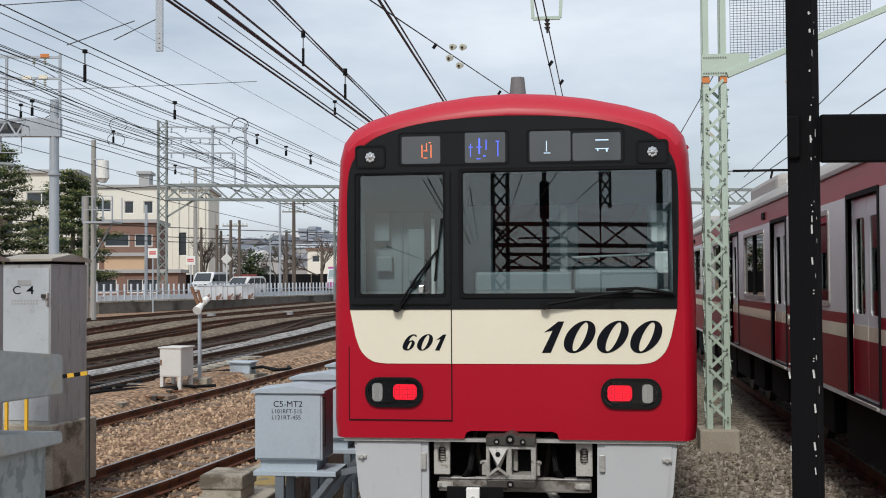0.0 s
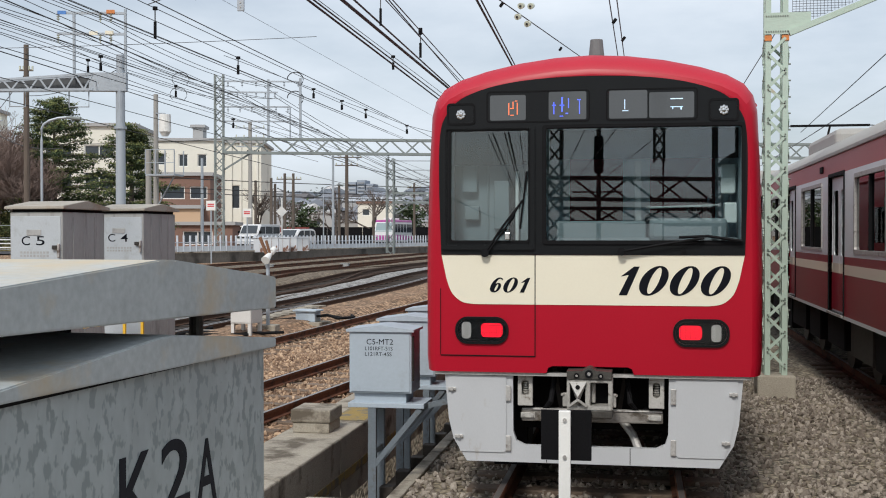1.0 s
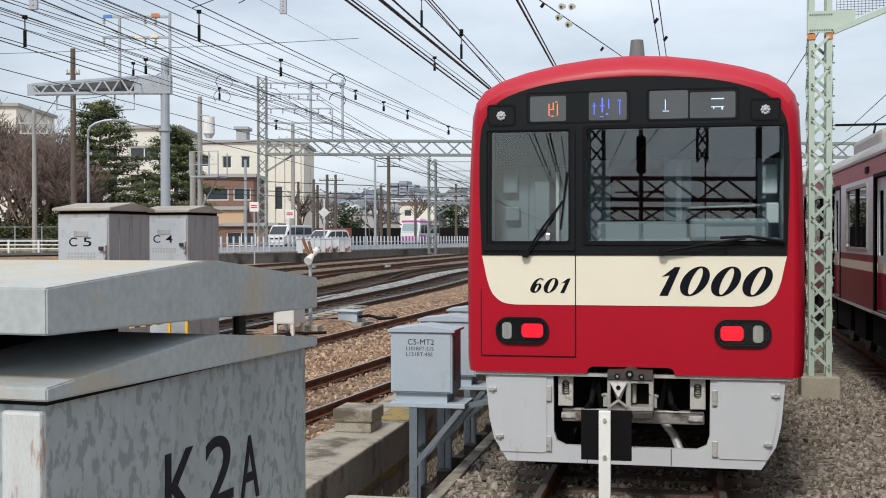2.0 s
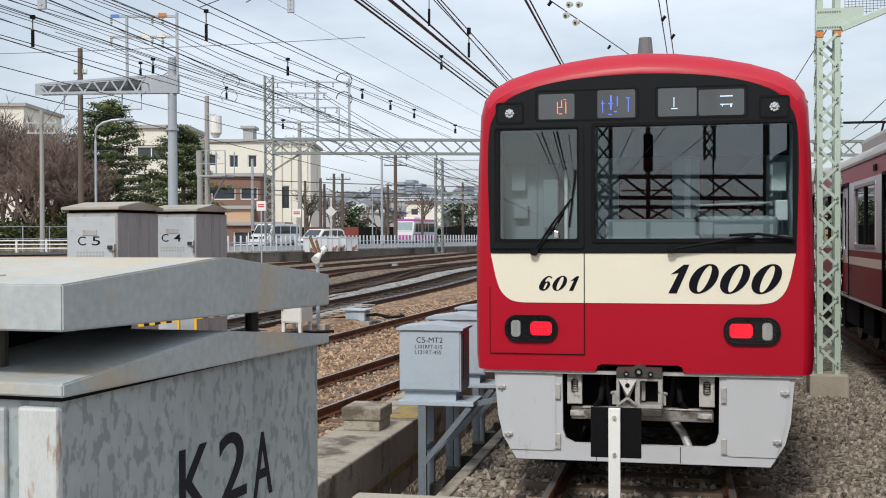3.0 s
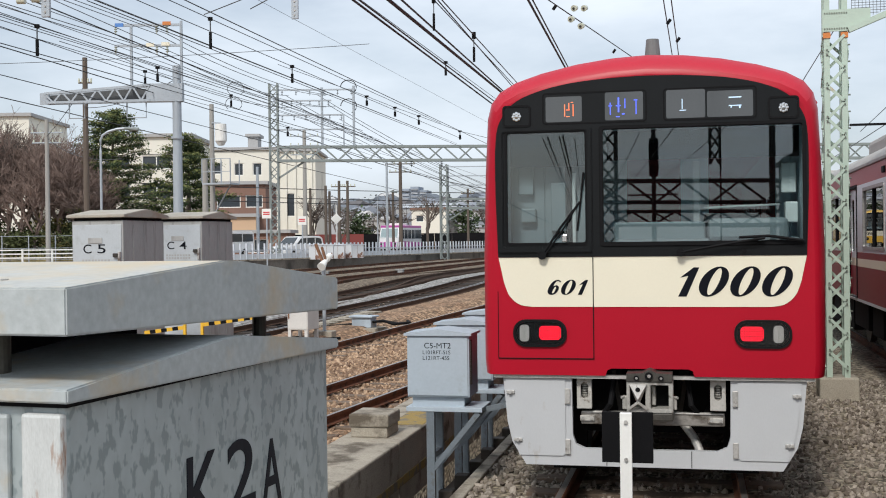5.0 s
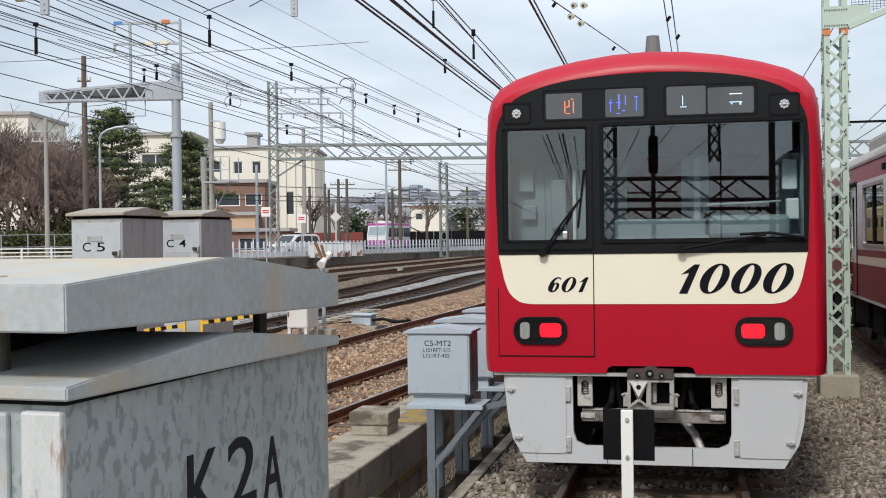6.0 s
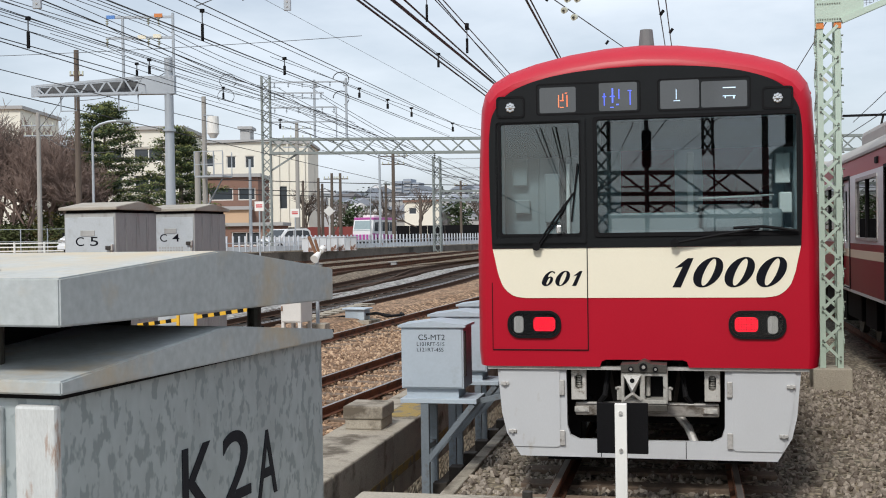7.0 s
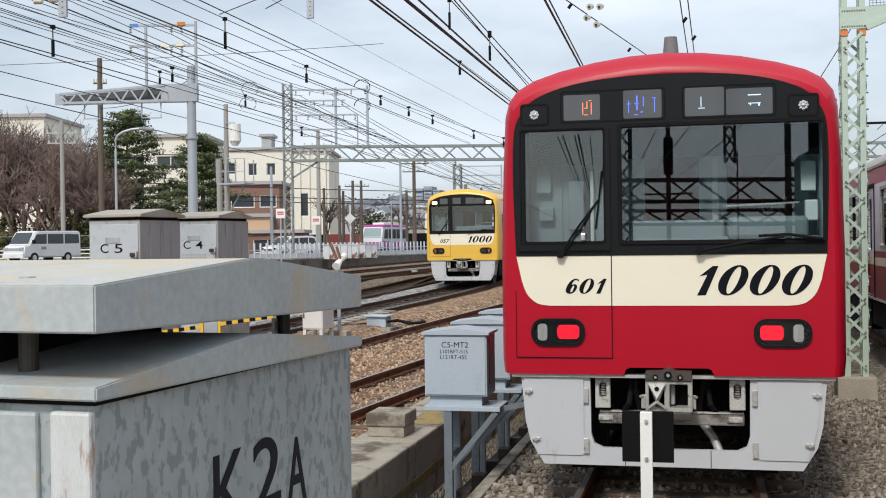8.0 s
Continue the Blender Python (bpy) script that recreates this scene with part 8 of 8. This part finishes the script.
def van():
    prof = [(-2.35, 0.35), (-2.4, 0.75), (-2.32, 1.02), (-1.95, 1.15), (-1.45, 1.85), (-1.2, 1.96), (2.2, 1.98), (2.35, 1.85), (2.38, 0.35)]
    g = [[(-1.72, 1.18), (-1.35, 1.75), (-0.55, 1.78), (-0.55, 1.18)], [(-0.45, 1.18), (-0.45, 1.78), (0.85, 1.78), (0.85, 1.18)], [(0.95, 1.18), (0.95, 1.78), (2.15, 1.76), (2.2, 1.2)]]
    t = vehicle("van", "white delivery van with dark windows, driving on the road", prof, g, 1.72, CAR_WHITE, (-1.55, 1.2), 0.33, -2.4)
    bm = bmesh.new()
    vs = [bm.verts.new(p) for p in ((-1.93, -0.75, 1.19), (-1.93, 0.75, 1.19), (-1.47, 0.66, 1.84), (-1.47, -0.66, 1.84))]
    f = bm.faces.new(vs)
    bmesh.ops.translate(bm, verts=vs, vec=(-0.012, 0, 0.012))
    bmesh.ops.solidify(bm, geom=[f], thickness=0.02)
    part("windscreen", bm, DARK_GLASS, t)
    for s in (-1, 1):
        part("headlamp", box(bmesh.new(), -2.42, -2.3, s * 0.62 - 0.17, s * 0.62 + 0.17, 0.78, 0.98, 0.02), REFLECTOR, t)
        part("mirror", box(bmesh.new(), -1.78, -1.62, s * 0.98 - 0.08, s * 0.98 + 0.08, 1.2, 1.42, 0.02), RUBBER, t)
    part("grille", box(bmesh.new(), -2.42, -2.36, -0.42, 0.42, 0.8, 0.94, 0.01), REFLECTOR, t)
    part("bumper", box(bmesh.new(), -2.46, -2.3, -0.84, 0.84, 0.32, 0.62, 0.03), CAR_WHITE, t)
    part("number_plate_bar", box(bmesh.new(), -2.475, -2.46, -0.17, 0.17, 0.45, 0.58), CREAM, t)
    for z in (0.95, 0.85):
        part("door_print", box(bmesh.new(), -1.0, -0.6, -0.872, -0.863, z, z + 0.05), DARK_STEEL, t, "small illegible print")
    return t


def wagon():
    prof = [(-2.25, 0.3), (-2.3, 0.7), (-2.1, 0.92), (-1.35, 1.05), (-0.65, 1.62), (-0.4, 1.72), (1.7, 1.76), (2.1, 1.6), (2.25, 1.0), (2.25, 0.3)]
    g = [[(-1.0, 1.12), (-0.55, 1.55), (0.1, 1.6), (0.1, 1.12)], [(0.2, 1.12), (0.2, 1.6), (1.1, 1.62), (1.1, 1.12)], [(1.2, 1.12), (1.2, 1.62), (1.8, 1.56), (2.05, 1.12)]]
    t = vehicle("car", "white people carrier driving along the road", prof, g, 1.72, CAR_WHITE, (-1.4, 1.35), 0.32, -2.3, category="car")
    bm = bmesh.new()
    vs = [bm.verts.new(p) for p in ((-1.32, -0.75, 1.08), (-1.32, 0.75, 1.08), (-0.66, 0.64, 1.62), (-0.66, -0.64, 1.62))]
    f = bm.faces.new(vs)
    bmesh.ops.translate(bm, verts=vs, vec=(-0.012, 0, 0.015))
    bmesh.ops.solidify(bm, geom=[f], thickness=0.02)
    part("windscreen", bm, DARK_GLASS, t)
    for s in (-1, 1):
        part("headlamp", box(bmesh.new(), -2.28, -2.02, s * 0.65 - 0.18, s * 0.65 + 0.18, 0.72, 0.88, 0.03), REFLECTOR, t)
    part("grille", box(bmesh.new(), -2.31, -2.25, -0.4, 0.4, 0.62, 0.78, 0.01), RUBBER, t)
    return t


def bus():
    prof = [(-3.1, 0.35), (-3.15, 1.0), (-3.1, 1.5), (-2.75, 2.45), (-2.55, 2.6), (3.0, 2.62), (3.15, 2.45), (3.15, 0.35)]
    g = [[(-2.55, 1.35), (-2.4, 2.2), (-1.6, 2.25), (-1.6, 1.35)]] + [[(x, 1.35), (x, 2.25), (x + 0.85, 2.25), (x + 0.85, 1.35)] for x in (-1.5, -0.55, 0.4, 1.35, 2.2)]
    t = vehicle("minibus", "pink and white minibus driving along the road", prof, g, 2.05, CAR_WHITE, (-2.0, 2.0), 0.38, -3.1, ([(-3.05, 0.5), (3.1, 0.5), (3.1, 0.95), (-3.05, 1.15)], BUS_PINK), "bus")
    bm = bmesh.new()
    vs = [bm.verts.new(p) for p in ((-3.08, -0.92, 1.42), (-3.08, 0.92, 1.42), (-2.78, 0.86, 2.35), (-2.78, -0.86, 2.35))]
    f = bm.faces.new(vs)
    bmesh.ops.translate(bm, verts=vs, vec=(-0.02, 0, 0.01))
    bmesh.ops.solidify(bm, geom=[f], thickness=0.02)
    part("windscreen", bm, BUS_GLASS, t, "windscreen with a pale reflection painted in")
    part("roof_cap", box(bmesh.new(), -2.75, 3.1, -1.03, 1.03, 2.4, 2.68, 0.06), BUS_PINK, t, "pink roof")
    part("front_panel", box(bmesh.new(), -3.19, -3.1, -0.95, 0.95, 0.55, 1.05, 0.02), BUS_PINK, t)
    part("roof_unit", box(bmesh.new(), -1.6, 0.2, -0.6, 0.6, 2.66, 2.9, 0.06), WHITE, t)
    for s in (-1, 1):
        part("headlamp", box(bmesh.new(), -3.2, -3.12, s * 0.78 - 0.14, s * 0.78 + 0.14, 0.75, 0.95, 0.02), REFLECTOR, t)
    return t


# sky reflection on the windscreen is put into this pale blue base
BUS_GLASS = mat("pale_blue_windscreen", (0.28, 0.36, 0.38), 0.1, spread=0.1, bump=0)
van_one = van()
car_two = wagon()
minibus = bus()
yellow_train = train(pose(-9.1, 35.4, 0.2), YELLOW, YELLOW, "057", "1000", True)


# ---- behind the eye: the portal and masts that the windscreen mirrors ----
def portal():
    t = thing("catenary_gantry", "dark lattice portal spanning the tracks behind the platform", "gantry")
    part("tower", lattice(bmesh.new(), -3.95, -3.25, -46, -45.3, -0.2, 14, 0.8, 0.14, 0.1), DARK_STEEL, t)
    part("tower", lattice(bmesh.new(), 13.4, 14.1, -46, -45.3, -0.2, 14, 0.8, 0.14, 0.1), DARK_STEEL, t)
    truss_beam(t, (-3.6, -45.6, 12.6), (13.8, -45.6, 12.6), 1.0, 14, DARK_STEEL, 0.7)
    part("hanging_frame", lattice(bmesh.new(), 1.1, 1.55, -45.9, -45.4, 5.6, 12.6, 0.7, 0.12, 0.1), DARK_STEEL, t)
    truss_beam(t, (-4, -45.6, 3.9), (14, -45.6, 3.6), 1.0, 14, DARK_STEEL, 0.7)
    sig = part("signal_post", tube(bmesh.new(), (-1.3, -40, -0.2), (-1.3, -40, 8.0), 0.10, 10), DARK_STEEL, t)
    part("signal_head", box(bmesh.new(), -1.5, -1.1, -40.3, -39.9, 4.8, 6.4, 0.08), RUBBER, t)
    for z in (3.3, 4.0, 7.2):
        part("cross_arm", bar(bmesh.new(), (-2.4, -40, z), (-0.3, -40, z), 0.07, 0.07), DARK_STEEL, sig)
    truss_beam(t, (-4, -52, 2.9), (14, -52, 2.7), 0.7, 16, DARK_STEEL, 0.6)
    for x in (-7.5, 5.2, 2.9):
        part("mast", tube(bmesh.new(), (x, -30, -0.2), (x, -30, 9), 0.11, 10), DARK_STEEL, t)
    for i, (x, z, r) in enumerate(((-2.40, 4.04, 0.012), (-2.31, 4.06, 0.016), (-2.09, 4.07, 0.014), (-2.02, 4.07, 0.02), (-1.80, 4.01, 0.01), (-1.55, 3.9, 0.01), (-3.09, 2.85, 0.012), (-0.6, 4.1, 0.01), (0.2, 4.4, 0.012), (1.0, 4.2, 0.01))):
        wire((x, -12.0, z), (x - 3.65, -52.0, z + 0.1), r, 0.05, 0.0, label="overhead wire running on behind the platform")


portal()


def mirrored_hut():
    # unseen building shape, added for the dark mass at the windscreen's right
    t = thing("mirrored_building", "dark pitched-roof building shape added behind the platform for the windscreen to mirror", "building", pose(6.0, -40.0, -0.2))
    part("wall", box(bmesh.new(), -2.0, 3.4, -3.0, 3.0, 0.0, 5.4), BLACK, t)
    part("chimney", box(bmesh.new(), -1.7, -1.0, 0.6, 1.4, 5.0, 7.6, 0.03), BLACK, t)
    bm = plate(bmesh.new(), [[(-2.3, 5.4), (3.7, 5.4), (0.7, 7.0)]], -3.3, 3.3)
    part("roof", bm, DARK_STEEL, t, "dark pitched roof")


mirrored_hut()


# ---- movement ----
def motions():
    times = (0.0, 1.0, 1.5, 3.5, 4.5, 6.0, 7.0, 8.0)
    a = ((-31.2, 85.86), (-31.22, 83.81), (-31.27, 82.77), (-32.68, 77.35), (-33.64, 75.09), (-36.95, 67.21), (-38.8, 61.68), (-39.73, 54.31))
    turn_a = (-98, -98, -100, -104, -106, -108, -106, -103)
    b = ((-27.71, 83.55), (-27.74, 82.52), (-28.11, 82.44), (-29.59, 80.07), (-30.23, 77.88), (-30.46, 76.81), (-30.68, 76.76), (-31.19, 74.6))
    turn_b = (-103, -103, -105, -112, -112, -112, -114, -116)
    c = ((-25.36, 112.72), (-25.78, 112.63), (-26.34, 111.49), (-28.0, 107.03), (-28.43, 104.89), (-29.35, 101.62), (-29.8, 100.49), (-30.29, 98.34))
    for who, path, turns in ((van_one, a, turn_a), (car_two, b, turn_b), (minibus, c, (-98,) * 8)):
        walk(who, [(t, pose(x, y, 0.95 if who is car_two else 1.12, 0, 0, h + 180)) for t, (x, y), h in zip(times, path, turns)])
    rows = []
    for t, y in ((0.0, 183.3), (3.0, 126.3), (6.0, 69.3), (7.0, 50.3), (7.4, 42.9), (7.7, 37.6), (8.0, 32.6)):
        rows.append((t, pose(track_x(-10.75, y), y, track_z(y))))
    walk(yellow_train, rows)


motions()
